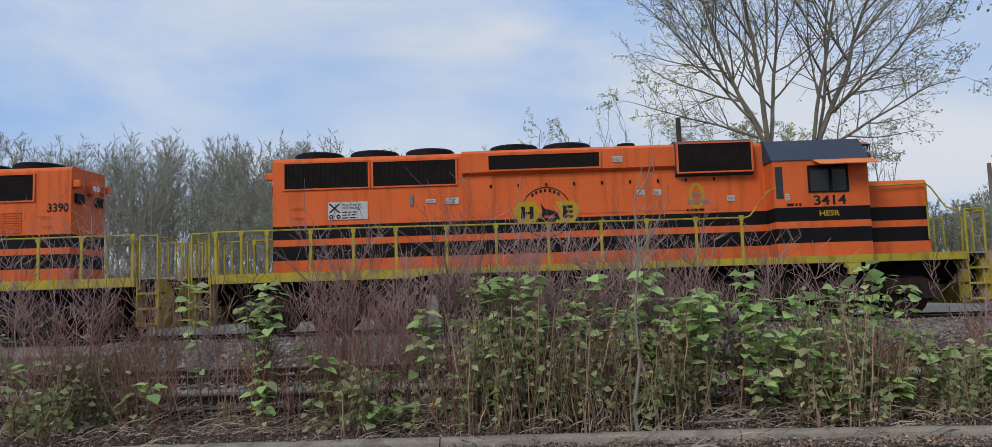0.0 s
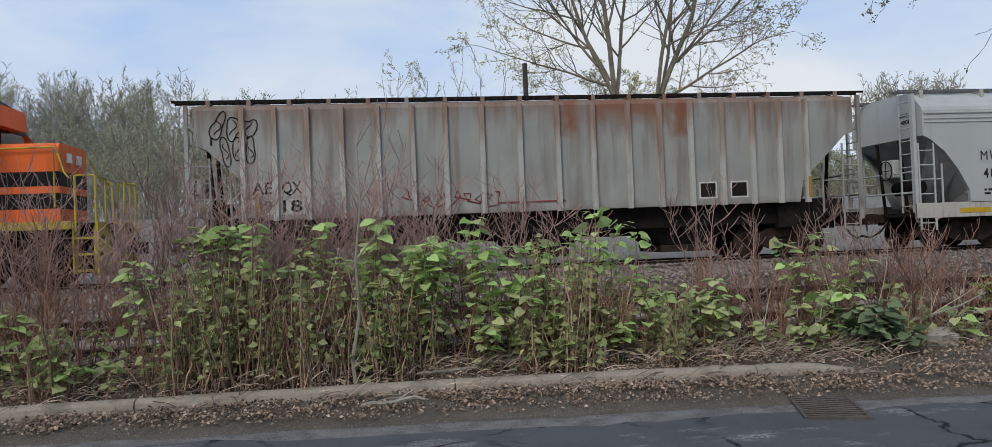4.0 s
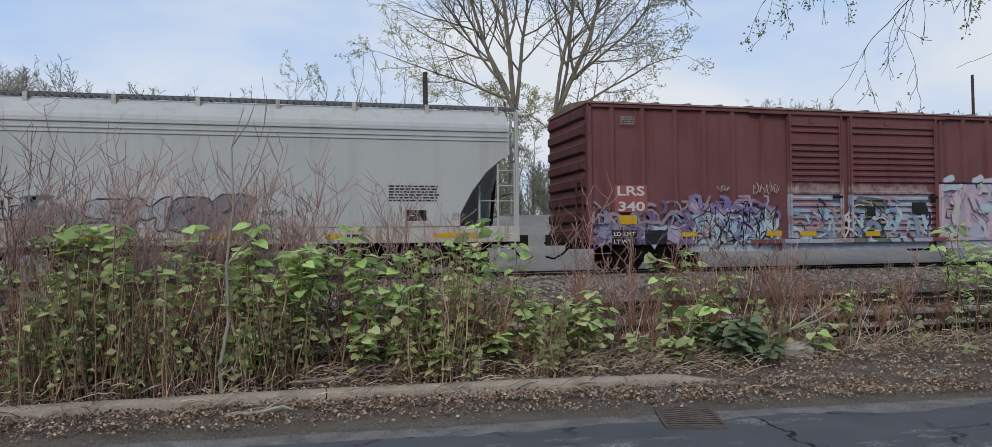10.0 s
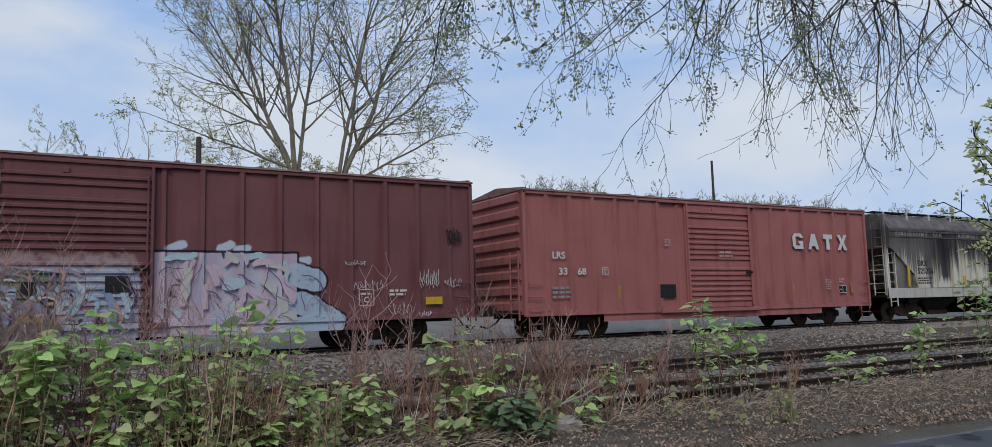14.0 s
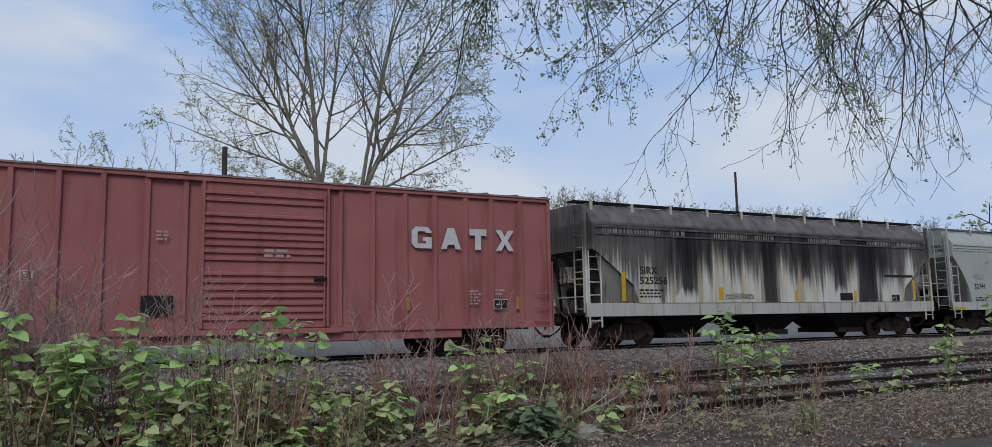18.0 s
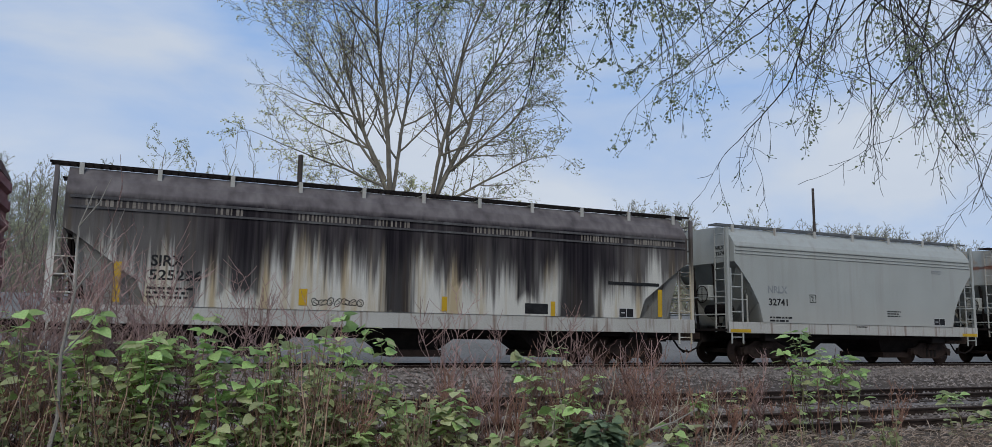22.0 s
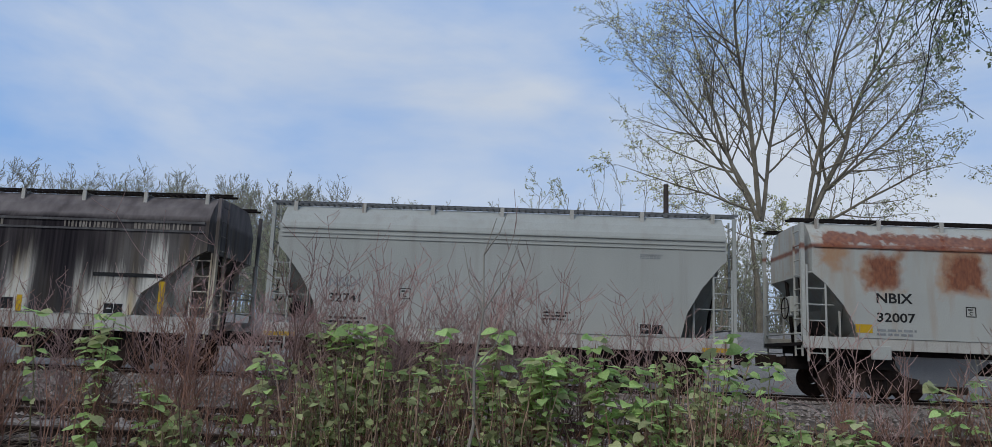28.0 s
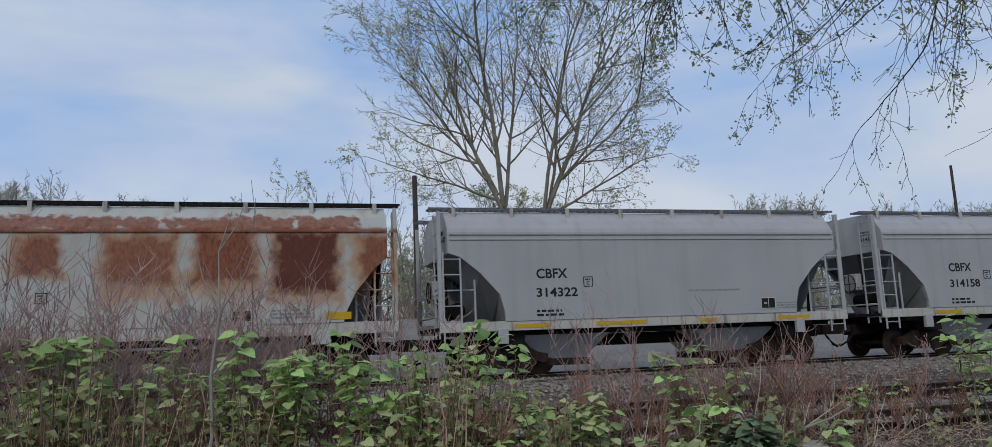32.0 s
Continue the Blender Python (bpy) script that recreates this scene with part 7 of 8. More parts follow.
def pale_sapling():
    web = Web()
    p = [Vector(q) for q in ((0, 0, -0.05), (-0.03, 0, 0.3), (0.05, 0.02, 0.75), (0.03, 0.05, 1.3), (0.10, 0.05, 1.9), (0.08, 0.1, 2.5), (0.2, 0.1, 2.9))]
    web.branch(p, [0.026, 0.022, 0.019, 0.015, 0.011, 0.007, 0.004], 7)
    web.branch([Vector(q) for q in ((0.22, 0.03, -0.05), (0.2, 0.02, 0.3), (0.08, 0.02, 0.72))], [0.016, 0.015, 0.012], 6)
    for i, s, h in ((3, 0.5, 0.5), (4, -0.4, 0.7), (5, 0.4, 0.5), (4, 0.6, 0.8)):
        web.branch([p[i], p[i] + Vector((s * 0.4, 0, h * 0.5)), p[i] + Vector((s * 0.6, 0.05, h))], [0.009, 0.006, 0.003], 4)
    ob = new("sapling", web.mesh("sapling", M_PALE))
    ob.matrix_basis = pose(-0.58, 8.22, 0.15)
    tagged(ob, "pale dead sapling with a forked foot by the kerb", "sapling")


pale_sapling()


def litter():
    """Dead leaves, straw and broken stalks over the ground."""
    rng = random.Random(3)
    leaves, straw = Web(), Web()

    def level(x, y):
        return ground_z(level_y(x, y)) + 0.035
    for _ in range(95000):
        x = rng.uniform(-10, 20)
        y = kerb_y(x) + (rng.gauss(-0.22, 0.22) if rng.random() < 0.62 else rng.uniform(0.2, 1.5))
        if y < road_edge(x) + 0.1 - (0.3 if rng.random() < 0.04 else 0):
            continue
        d = Vector((rng.gauss(0, 1), rng.gauss(0, 1), rng.gauss(0.03, 0.16)))
        if -0.02 < y - kerb_y(x) < 0.22 and x < 4.4 and rng.random() < 0.93:
            continue
        if noise.noise((x * 2.3, y * 4.0, 7)) + 0.5 * noise.noise((x * 7, y * 9, 2)) < rng.uniform(-0.5, 0.25):
            continue
        leaves.leaf(Vector((x, y, level(x, y) + rng.uniform(0, 0.02))), d, rng.uniform(0.014, 0.05), rng)
    for _ in range(11000):
        x = rng.uniform(-10, 20)
        y = kerb_y(x) + (rng.gauss(-0.12, 0.15) if rng.random() < 0.07 else rng.uniform(0.2, 1.9 if x < 5 else 2.3))
        if 0.0 < y - kerb_y(x) < 0.24 and rng.random() < 0.85 or x > 5 and rng.random() < (0.75 if y < kerb_y(x) + 0.75 else 0.1):
            continue
        z = level(x, y) + rng.uniform(0, 0.14)
        L = rng.uniform(0.05, 0.34) * (1.0 if x < 5 else 0.6)
        a = rng.gauss(0, 0.9)
        d = Vector((math.cos(a), math.sin(a), rng.gauss(0.1, 0.25)))
        if y + d.y * L < road_edge(x) + 0.15:
            continue
        r = rng.choice((0.0025, 0.0032, 0.0042, 0.006))
        straw.branch([Vector((x, y, z)), Vector((x, y, z + 0.02)) + d * L * 0.5, Vector((x, y, z)) + d * L], [f * r for f in (1, 1, 0.6)], 3)
    tagged(new("leaf_litter", leaves.mesh("leaf_litter", M_LITTER)), "brown dead leaves over the ground", "leaf litter", kind="stuff")
    tagged(new("dead_stalks", straw.mesh("dead_stalks", M_STALK)), "broken straw-coloured stalks on the ground", "dead stalks", kind="stuff")


M_LITTER = by_island(surface("dead_leaf", (0.135, 0.096, 0.072), (0.28, 0.21, 0.162), 9, 0.9, bump=0.2, noise_edge=(0.35, 0.65)), 0.3, 2.0)
M_STALK = by_island(surface("broken_stalk", (0.17, 0.13, 0.10), (0.36, 0.285, 0.225), 9, 0.9, bump=0.2), 0.35, 1.7)
litter()


def road_grit():
    """Sandy grit and small stones along the broken edge of the asphalt."""
    rng = random.Random(14)
    web = Web()
    for _ in range(8000):
        x = rng.uniform(-9, 17)
        y = road_edge(x) + rng.gauss(0.02, 0.13)
        s = rng.uniform(0.003, 0.009)
        z = 0.036 if y < road_edge(x) else max(0.03, ground_z(level_y(x, y))) + 0.012
        n = len(web.v)
        for dx, dy, dz in ((1, 0.2, 0), (-0.3, 1, 0), (-1, -0.2, 0), (0.3, -1, 0), (0, 0, 0.8)):
            web.v.append((x + dx * s * rng.uniform(0.6, 1.2), y + dy * s * rng.uniform(0.6, 1.2), z + dz * s))
        web.f.extend([(n, n + 1, n + 4), (n + 1, n + 2, n + 4), (n + 2, n + 3, n + 4), (n + 3, n, n + 4)])
    tagged(new("road_grit", web.mesh("road_grit", M_GRIT)), "pale sandy grit along the road edge", "grit", kind="stuff")


M_GRIT = by_island(surface("grit", (0.12, 0.108, 0.095), (0.19, 0.175, 0.155), 9, 0.95, bump=0.2), 0.5, 1.4)
road_grit()


def thick_stick(x, y, length, r, turn, rise, material, label):
    rng = random.Random(int(x * 77))
    web = Web()
    p = [Vector((length * k / 6, 0.04 * rng.gauss(0, 1), 0.03 + rise * k / 6 + 0.02 * rng.gauss(0, 1))) for k in range(7)]
    web.branch(p, [r, r, r * 0.95, r * 0.9, r * 0.8, r * 0.7, r * 0.4], 6)
    web.branch([p[3], p[3] + Vector((0.2, 0.12, 0.1))], [r * 0.6, r * 0.3], 5)
    ob = new("fallen_branch", web.mesh("fallen_branch", material))
    ob.matrix_basis = pose(x, y, ground_z(y) + 0.02, 0, 0, turn)
    tagged(ob, label, "branch")


for a in ((0.1, 8.35, 1.4, 0.02, 4, 0.1), (2.0, 8.3, 0.7, 0.022, 60, 0.45), (-0.5, 7.6, 0.6, 0.025, -6, 0.02), (4.9, 8.6, 1.6, 0.018, -20, 0.5), (8.9, 8.4, 0.9, 0.03, 5, 0.04), (6.2, 8.5, 1.2, 0.016, 40, 0.8), (3.6, 7.9, 0.5, 0.015, 10, 0.03)):
    thick_stick(*a, M_PALE, "bleached broken branch lying among weeds")
# ---- odds and ends of the yard ----
def drain_grate(x, y):
    ob = thing("drain_grate", "rusty cast-iron storm drain grate with wavy bars", "drain grate", pose(x, y, 0.036, 0, 0, -19) @ Matrix.Diagonal((0.76, 1.04, 1, 1)))
    bm = bmesh.new()
    for a in ((-0.35, 0.35, -0.41, -0.375), (-0.35, 0.35, 0.375, 0.41), (-0.35, -0.315, -0.375, 0.375), (0.315, 0.35, -0.375, 0.375)):
        box(bm, *a, -0.02, 0.022)
    part("frame", bm, M_GRATE, ob)
    for i in range(9):
        yy = -0.325 + 0.0813 * i
        bm = bmesh.new()
        pts = [(-0.315 + 0.63 * k / 16, yy + 0.012 * math.sin(k * 0.75), 0.014) for k in range(17)]
        tube(bm, pts, 0.011, 6)
        part("bar", bm, M_GRATE, ob)
    # black plate just below the bars, in place of the darkness of a deep drain
    part("pit", a_box(-0.32, 0.32, -0.38, 0.38, -0.05, 0.006), M_BLACK, ob)


drain_grate(3.55, 6.49)
M_SLAB = surface("bleached_concrete", (0.27, 0.25, 0.225), (0.36, 0.335, 0.30), 2.0, 0.85, bump=0.4, streak=(0.2, 0.18, 0.15), streak_amount=0.5, streak_scale=(3, 3, 3))


def slab(x, y, z, sx, sy, sz, turn, tilt, label, material=None, seed=1):
    rng = random.Random(seed)
    bm = a_box(-sx / 2, sx / 2, -sy / 2, sy / 2, 0, sz, bevel=0.015)
    for v in bm.verts:
        v.co += Vector((rng.gauss(0, 0.012), rng.gauss(0, 0.012), rng.gauss(0, 0.01)))
    ob = new("concrete_slab", link_mesh("concrete_slab", bm, material or M_KERB))
    ob.matrix_basis = pose(x, y, z, tilt, 0, turn)
    return tagged(ob, label, "concrete slab")


slab(5.88, 8.36, 0.15, 0.58, 0.3, 0.22, -17, 9, "broken piece of kerb lying among the weeds", M_SLAB)
slab(9.3, 8.3, 0.1, 0.55, 0.2, 0.06, 10, 4, "pale scrap of broken board on the ground", M_RUBBLE, 4)
# ---- lettering and marks on the wagons ----
def block_marks(parent, shapes, material, y, name="marking", label=""):
    bm = bmesh.new()
    for pts in shapes:
        poly(bm, pts, y)
    return part(name, bm, material, parent, label)


def rect(x0, x1, z0, z1):
    return [(x0, z0), (x1, z0), (x1, z1), (x0, z1)]


def placard(parent, x, z, s, y, material=None):
    bm = bmesh.new()
    for a in ((x, x + s, z, z + 0.02), (x, x + s, z + s - 0.02, z + s), (x, x + 0.02, z, z + s), (x + s - 0.02, x + s, z, z + s)):
        box(bm, a[0], a[1], y - 0.004, y, a[2], a[3])
    bars(bm, random.Random(1), x + 0.05, x + s - 0.04, z + 0.66 * s, z + 0.84 * s, 1, y, 0.7)
    p = part("placard", bm, material or M_INK, parent)
    words("C", s * 0.34, material or M_INK, p, x + 0.33 * s, y - 0.001, z + 0.2 * s)


def panel_box(parent, x, z, w, h, y):
    """The black test panel with its white grid."""
    p = part("test_panel", a_box(x, x + w, y - 0.004, y, z, z + h), M_INK, parent, "black stencil panel with white grid")
    bm = bmesh.new()
    for a in ((x, x + w, z, z + 0.015), (x, x + w, z + h - 0.015, z + h), (x + w * 0.5, x + w * 0.53, z, z + h), (x, x + 0.015, z, z + h), (x + w - 0.015, x + w, z, z + h), (x + 0.08, x + w * 0.4, z + h * 0.45, z + h * 0.55)):
        box(bm, a[0], a[1], y - 0.006, y - 0.003, a[2], a[3])
    part("grid", bm, M_WHITE, p)


def small_print(parent, x0, x1, z0, z1, lines, y, material, seed):
    part("small_print", bars(bmesh.new(), random.Random(seed), x0, x1, z0, z1, lines, y), material, parent)


def reflectors(parent, spots, y):
    for x0, x1, z0, z1 in spots:
        part("reflector", a_box(x0, x1, y - 0.005, y, z0, z1), M_YREFL, parent, "yellow reflective strip")


def scribble(parent, x0, x1, z0, z1, loops, r, y, material, seed, name="graffiti_tag"):
    """A looping hand-sprayed tag that cannot be read."""
    rng = random.Random(seed)
    bm = bmesh.new()
    w, h = x1 - x0, z1 - z0
    for k in range(loops):
        cx, cz = x0 + w * (k + 0.5) / loops, z0 + h * rng.uniform(0.42, 0.58)
        a2, a3, p2, p3, tilt = rng.uniform(0, 0.35), rng.uniform(0, 0.25), rng.uniform(0, 6), rng.uniform(0, 6), rng.uniform(-0.2, 0.25)
        pts = []
        for i in range(21):
            t = 2 * math.pi * i / 20
            q = 1 + a2 * math.sin(2 * t + p2) + a3 * math.sin(3 * t + p3)
            dz = 0.42 * h * q * math.sin(t)
            pts.append((cx + 0.44 * w / loops * q * math.cos(t) + tilt * dz, y, cz + dz))
        tube(bm, pts, r, 4, False)
        pts = [(cx + 0.25 * w / loops * math.sin(5 * i / 6 + p2), y, cz + h * (0.3 - 0.6 * i / 6) * rng.uniform(0.8, 1)) for i in range(7)]
        tube(bm, pts, r * 0.8, 4, False)
    return part(name, bm, material, parent, "sprayed graffiti tag")


def angular_tag(parent, x0, x1, z0, z1, letters, r, y, material, seed):
    """A hurried sprayed squiggle that cannot be read."""
    rng = random.Random(seed)
    bm = bmesh.new()
    pts, x = [], x0
    n = letters * 7
    for i in range(n):
        k = i / (n - 1)
        a = i * 1.75 + rng.uniform(-0.7, 0.7)
        pts.append(Vector((x0 + (x1 - x0) * k + 0.34 * (x1 - x0) / letters * math.cos(a), y, (z0 + z1) / 2 + (z1 - z0) * rng.uniform(0.2, 0.5) * math.sin(a))))
    tube(bm, pts, r, 4, False)
    return part("graffiti_tag", bm, material, parent, "sprayed graffiti tag")


def wild_letters(parent, x0, x1, z0, z1, count, r, y, ink, fills, seed):
    """Interlocking spiky graffiti letters that cannot be read: filled shapes with dark outlines."""
    rng = random.Random(seed)
    w = (x1 - x0) / count
    for k in range(count):
        cx, cz = x0 + w * (k + 0.5), (z0 + z1) / 2 + rng.uniform(-0.05, 0.05)
        n = rng.choice((9, 11))
        turn = rng.uniform(0, 1)
        pts = []
        for i in range(n):
            a = 2 * math.pi * (i + turn) / n
            q = rng.uniform(0.85, 1.2) if i % 2 else rng.uniform(0.4, 0.65)
            pts.append((cx + 0.75 * w * q * math.cos(a) + 0.12 * math.sin(a), cz + 0.55 * (z1 - z0) * q * math.sin(a)))
        bm = bmesh.new()
        poly(bm, pts, y + 0.0005 * k, 0.001)
        p = part("graffiti_letter", bm, fills[k % len(fills)], parent, "spiky sprayed letter shape")
        bm = bmesh.new()
        loop = [(a, y - 0.002, b) for a, b in pts]
        tube(bm, loop + loop[:1], r, 4, False)
        inner = [(cx + (a - cx) * 0.45 + rng.gauss(0, 0.03), y - 0.002, cz + (b - cz) * 0.45) for a, b in pts[:5]]
        tube(bm, inner, r * 0.8, 4, False)
        part("letter_outline", bm, ink, p)


def rounded(pts, times=2):
    """A closed outline with its corners cut round."""
    for _ in range(times):
        pts = [(p[0] + (q[0] - p[0]) * k, p[1] + (q[1] - p[1]) * k) for p, q in zip(pts, pts[1:] + pts[:1]) for k in (0.22, 0.78)]
    return pts


def sprayed_shape(parent, pts, r, y, ink, fill, label, name="graffiti_letter"):
    """A filled shape with a sprayed outline."""
    bm = bmesh.new()
    poly(bm, pts, y, 0.001)
    p = part(name, bm, fill, parent, label)
    if ink:
        bm = bmesh.new()
        loop = [(px, y - 0.002, pz) for px, pz in pts]
        tube(bm, loop + loop[:1], r, 4, False)
        part("letter_outline", bm, ink, p)
    return p


def block_letters(parent, x0, x1, z0, z1, count, r, y, ink, fills, seed):
    """Slanted, rounded graffiti letters that cannot be read, hatched and outlined in dark paint."""
    rng = random.Random(seed)
    w, h = (x1 - x0) / count, z1 - z0
    for k in range(count):
        a, b = x0 + w * k - 0.03 * w, x0 + w * (k + 1) + 0.03 * w
        c, g = (a + b) / 2, 0.2 * w
        kind = k % 4
        if kind == 0:
            flat_pts = [(a, 0.02), (b - g, 0), (b, 0.15), (b, 0.5), (b - 2.2 * g, 0.58), (b - 2.2 * g, 0.7), (b, 0.72), (b, 0.97), (a, 1), (a, 0.45), (b - 2 * g, 0.36), (b - 2 * g, 0.27), (a, 0.27)]
        elif kind == 1:
            flat_pts = [(a, 0), (a + 1.4 * g, 0), (a + 1.5 * g, 0.45), (c, 0.3), (b - 1.5 * g, 0.45), (b - 1.4 * g, 0.02), (b, 0.02), (b, 1), (b - 1.4 * g, 0.98), (c, 0.66), (a + 1.4 * g, 1), (a, 0.97)]
        elif kind == 2:
            flat_pts = [(a, 0.2), (a + g, 0), (b - g, 0), (b, 0.2), (b, 0.8), (b - g, 1), (a + g, 1), (a, 0.8)]
        else:
            flat_pts = [(a, 0), (a + 1.6 * g, 0), (a + 1.7 * g, 0.3), (b - 1.6 * g, 0), (b + g, 0), (b - 0.8 * g, 0.42), (b, 0.6), (b + 0.2 * g, 0.88), (b - g, 1.02), (a, 1)]
        rise = 1 + 0.12 * k / count
        pts = rounded([(px + 0.24 * h * q, z0 + h * rise * q * rng.uniform(0.97, 1.03)) for px, q in flat_pts], 1)
        p = sprayed_shape(parent, pts, r, y + 0.0005 * k, ink, fills[k % len(fills)], "slanted sprayed letter with a dark outline")
        bm = bmesh.new()
        for i in range(9):
            q, px = rng.uniform(0.12, 0.8), rng.uniform(a + 0.1 * w, b - 0.15 * w)
            d = rng.uniform(0.08, 0.2)
            tube(bm, [(px + 0.24 * h * q, y - 0.003, z0 + h * q), (px + 0.24 * h * (q + d), y - 0.003, z0 + h * (q + d))], r * rng.uniform(0.3, 0.7), 3, False)
        if kind in (2, 3):
            tube(bm, [(c - 0.4 * g, y - 0.003, z0 + 0.55 * h), (c + 1.1 * g, y - 0.003, z0 + 0.75 * h)], r * 1.8, 4, False)
        part("hatching", bm, ink, p)


def spray_strokes(parent, x0, x1, z0, z1, count, width, y, paints, seed, lean=0.25):
    """Crossing hand-sprayed strokes of several paints that cannot be read, each paint one coat."""
    rng = random.Random(seed)
    coats = [bmesh.new() for _ in paints]
    for i in range(count):
        k = i % len(paints)
        x = rng.uniform(x0, x1)
        z = z0 + (z1 - z0) * rng.random() ** 1.25
        a = rng.choice((1.35, 1.7, 0.4, 2.6, 1.1, 2.0)) + rng.gauss(0, 0.2)
        w = width * rng.uniform(0.5, 1.3)
        pts = [Vector((x, z))]
        for _ in range(rng.choice((4, 5, 7))):
            a += rng.gauss(lean, 0.35)
            q = pts[-1] + Vector((math.cos(a), math.sin(a))) * rng.uniform(0.07, 0.15)
            pts.append(Vector((min(max(q.x, x0 - 0.05), x1 + 0.05), min(max(q.y, z0 - 0.05), z1 + 0.12))))
        yy = y - 0.00006 * i
        row = []
        for j, p in enumerate(pts):
            d = pts[min(j + 1, len(pts) - 1)] - pts[max(j - 1, 0)]
            d = d.normalized() if d.length > 1e-5 else Vector((1, 0))
            h = w * (0.5 if 0 < j < len(pts) - 1 else 0.3)
            yy -= 0.000008
            row.append((coats[k].verts.new((p.x - d.y * h, yy, p.y + d.x * h)), coats[k].verts.new((p.x + d.y * h, yy, p.y - d.x * h))))
        for (p, q), (r, t) in zip(row, row[1:]):
            coats[k].faces.new((q, p, r, t))
    for bm, paint in zip(coats, paints):
        part("graffiti_coat", bm, paint, parent, "sprayed graffiti strokes")["kind"] = "stuff"


Y = -1.603
# ribbed hopper
YA = -1.604
for t, x, z in (("AE", -7.03, 2.02), ("QX", -6.34, 2.02), ("49", -7.03, 1.58), ("18", -6.34, 1.58)):
    part("stencil_patch", a_box(x - 0.05, x + 0.53, YA + 0.001, -1.6, z - 0.06, z + 0.3), M_AE_RIB, ae)
    words(t, 0.28, M_INK, ae, x, YA, z, width=0.46)
scribble(ae, -7.95, -6.9, 3.3, 3.95, 3, 0.014, -1.61, M_INK, 5)
scribble(ae, -7.75, -6.9, 2.75, 3.4, 3, 0.014, -1.61, M_INK, 8)
for x in (4.25, 5.09):
    w = part("stencil_panel", a_box(x - 0.2, x + 0.2, YA - 0.003, YA, 1.6, 1.95), M_DARK, ae, "dark square panel")
    bm = bmesh.new()
    for a in ((x - 0.24, x + 0.24, 1.56, 1.6), (x - 0.24, x + 0.24, 1.95, 1.99), (x - 0.24, x - 0.2, 1.6, 1.95), (x + 0.2, x + 0.24, 1.6, 1.95)):
        box(bm, a[0], a[1], YA - 0.004, YA, a[2], a[3])
    part("panel_border", bm, M_WHITE, w)
M_RED_TAG = surface("red_spray", (0.20, 0.035, 0.04), (0.26, 0.06, 0.06), 6, 0.7, bump=0.02)
angular_tag(ae, -3.5, -1.1, 1.5, 2.05, 5, 0.02, -1.61, M_RED_TAG, 9)
block_marks(ae, [rect(-1.2, 0.3, 1.62, 1.65), [(0.3, 1.56), (0.55, 1.635), (0.3, 1.71)]], M_RED_TAG, -1.62, "graffiti_tag")
M_OLD_YREFL = surface("worn_reflector", (0.26, 0.14, 0.05), (0.34, 0.2, 0.07), 5, 0.6, bump=0.1)
for x0, x1, z0, z1 in ((-6.95, -6.85, 1.5, 2.05), (6.95, 7.05, 1.5, 2.05)):
    part("reflector", a_box(x0, x1, -1.695, -1.69, z0, z1), M_OLD_YREFL, ae, "worn orange-brown strip")
small_print(ae, -5.4, -4.7, 1.45, 2.2, 6, YA, M_GREY_INK, 3)
part("end_mark", a_box(-7.95, -7.9, YA - 0.003, YA, 3.2, 3.4), M_INK, ae)
# smooth pale hopper
for k, c in enumerate("MWCX"):
    words(c, 0.25, M_INK, mw, -6.74 + 0.265 * k, Y - 0.002, 2.35, width=(0.2, 0.225, 0.17, 0.2)[k])
for k, c in enumerate("480858"):
    words(c, 0.25, M_INK, mw, -6.68 + 0.208 * k, Y - 0.002, 1.87, width=0.15)
small_print(mw, -6.68, -5.5, 1.42, 1.62, 2, Y, M_INK, 4)
placard(mw, -5.0, 2.05, 0.24, Y)
small_print(mw, 5.32, 6.6, 1.86, 2.28, 6, Y, M_INK, 6)
panel_box(mw, 5.74, 1.36, 0.52, 0.3, Y)
placard(mw, 6.9, 1.4, 0.16, Y, M_GREY_INK)
YS = -1.583
reflectors(mw, ((-7.4, -6.5, 0.95, 1.08), (6.4, 7.5, 0.95, 1.08), (3.8, 4.2, 0.95, 1.07), (-1.6, -1.1, 0.95, 1.08), (-4.0, -3.6, 0.95, 1.07), (1.2, 1.8, 0.95, 1.08)), YS)
small_print(mw, 4.3, 4.75, 1.0, 1.1, 1, YS, M_INK, 7)
M_TANK_TAG = surface("brown_spray", (0.15, 0.118, 0.09), (0.235, 0.19, 0.145), 4, 0.7, bump=0.02)
for k, (cx, cz, rx, rz, hole) in enumerate(((-4.98, 1.62, 0.37, 0.4, 0), (-4.4, 1.33, 0.36, 0.44, 0.07), (-3.72, 1.55, 0.38, 0.4, 0.1), (-3.6, 1.1, 0.5, 0.3, 0))):
    pts = [(cx + rx * (1 + 0.06 * math.sin(3 * t + k)) * math.cos(t) + 0.1 * rz * math.sin(t), cz + rz * (1 + 0.05 * math.cos(2 * t + k)) * math.sin(t)) for t in (i * math.pi / 14 for i in range(28))]
    d = sprayed_shape(mw, pts, 0.019, Y - 0.0035 * (k % 2) - 0.0015 * k, M_INK, M_TANK_TAG, "bulging brown spray-painted shape", "graffiti_blob")
    if hole:
        part("eye_mark", ring(bmesh.new(), cx + 0.03, cz - 0.04, hole, hole * 1.3, 0.022, Y - 0.014), M_INK, d)
M_SPLASH = surface("dark_teal_spray", (0.045, 0.085, 0.095), (0.10, 0.155, 0.16), 5, 0.7, bump=0.02)
splash = random.Random(6)
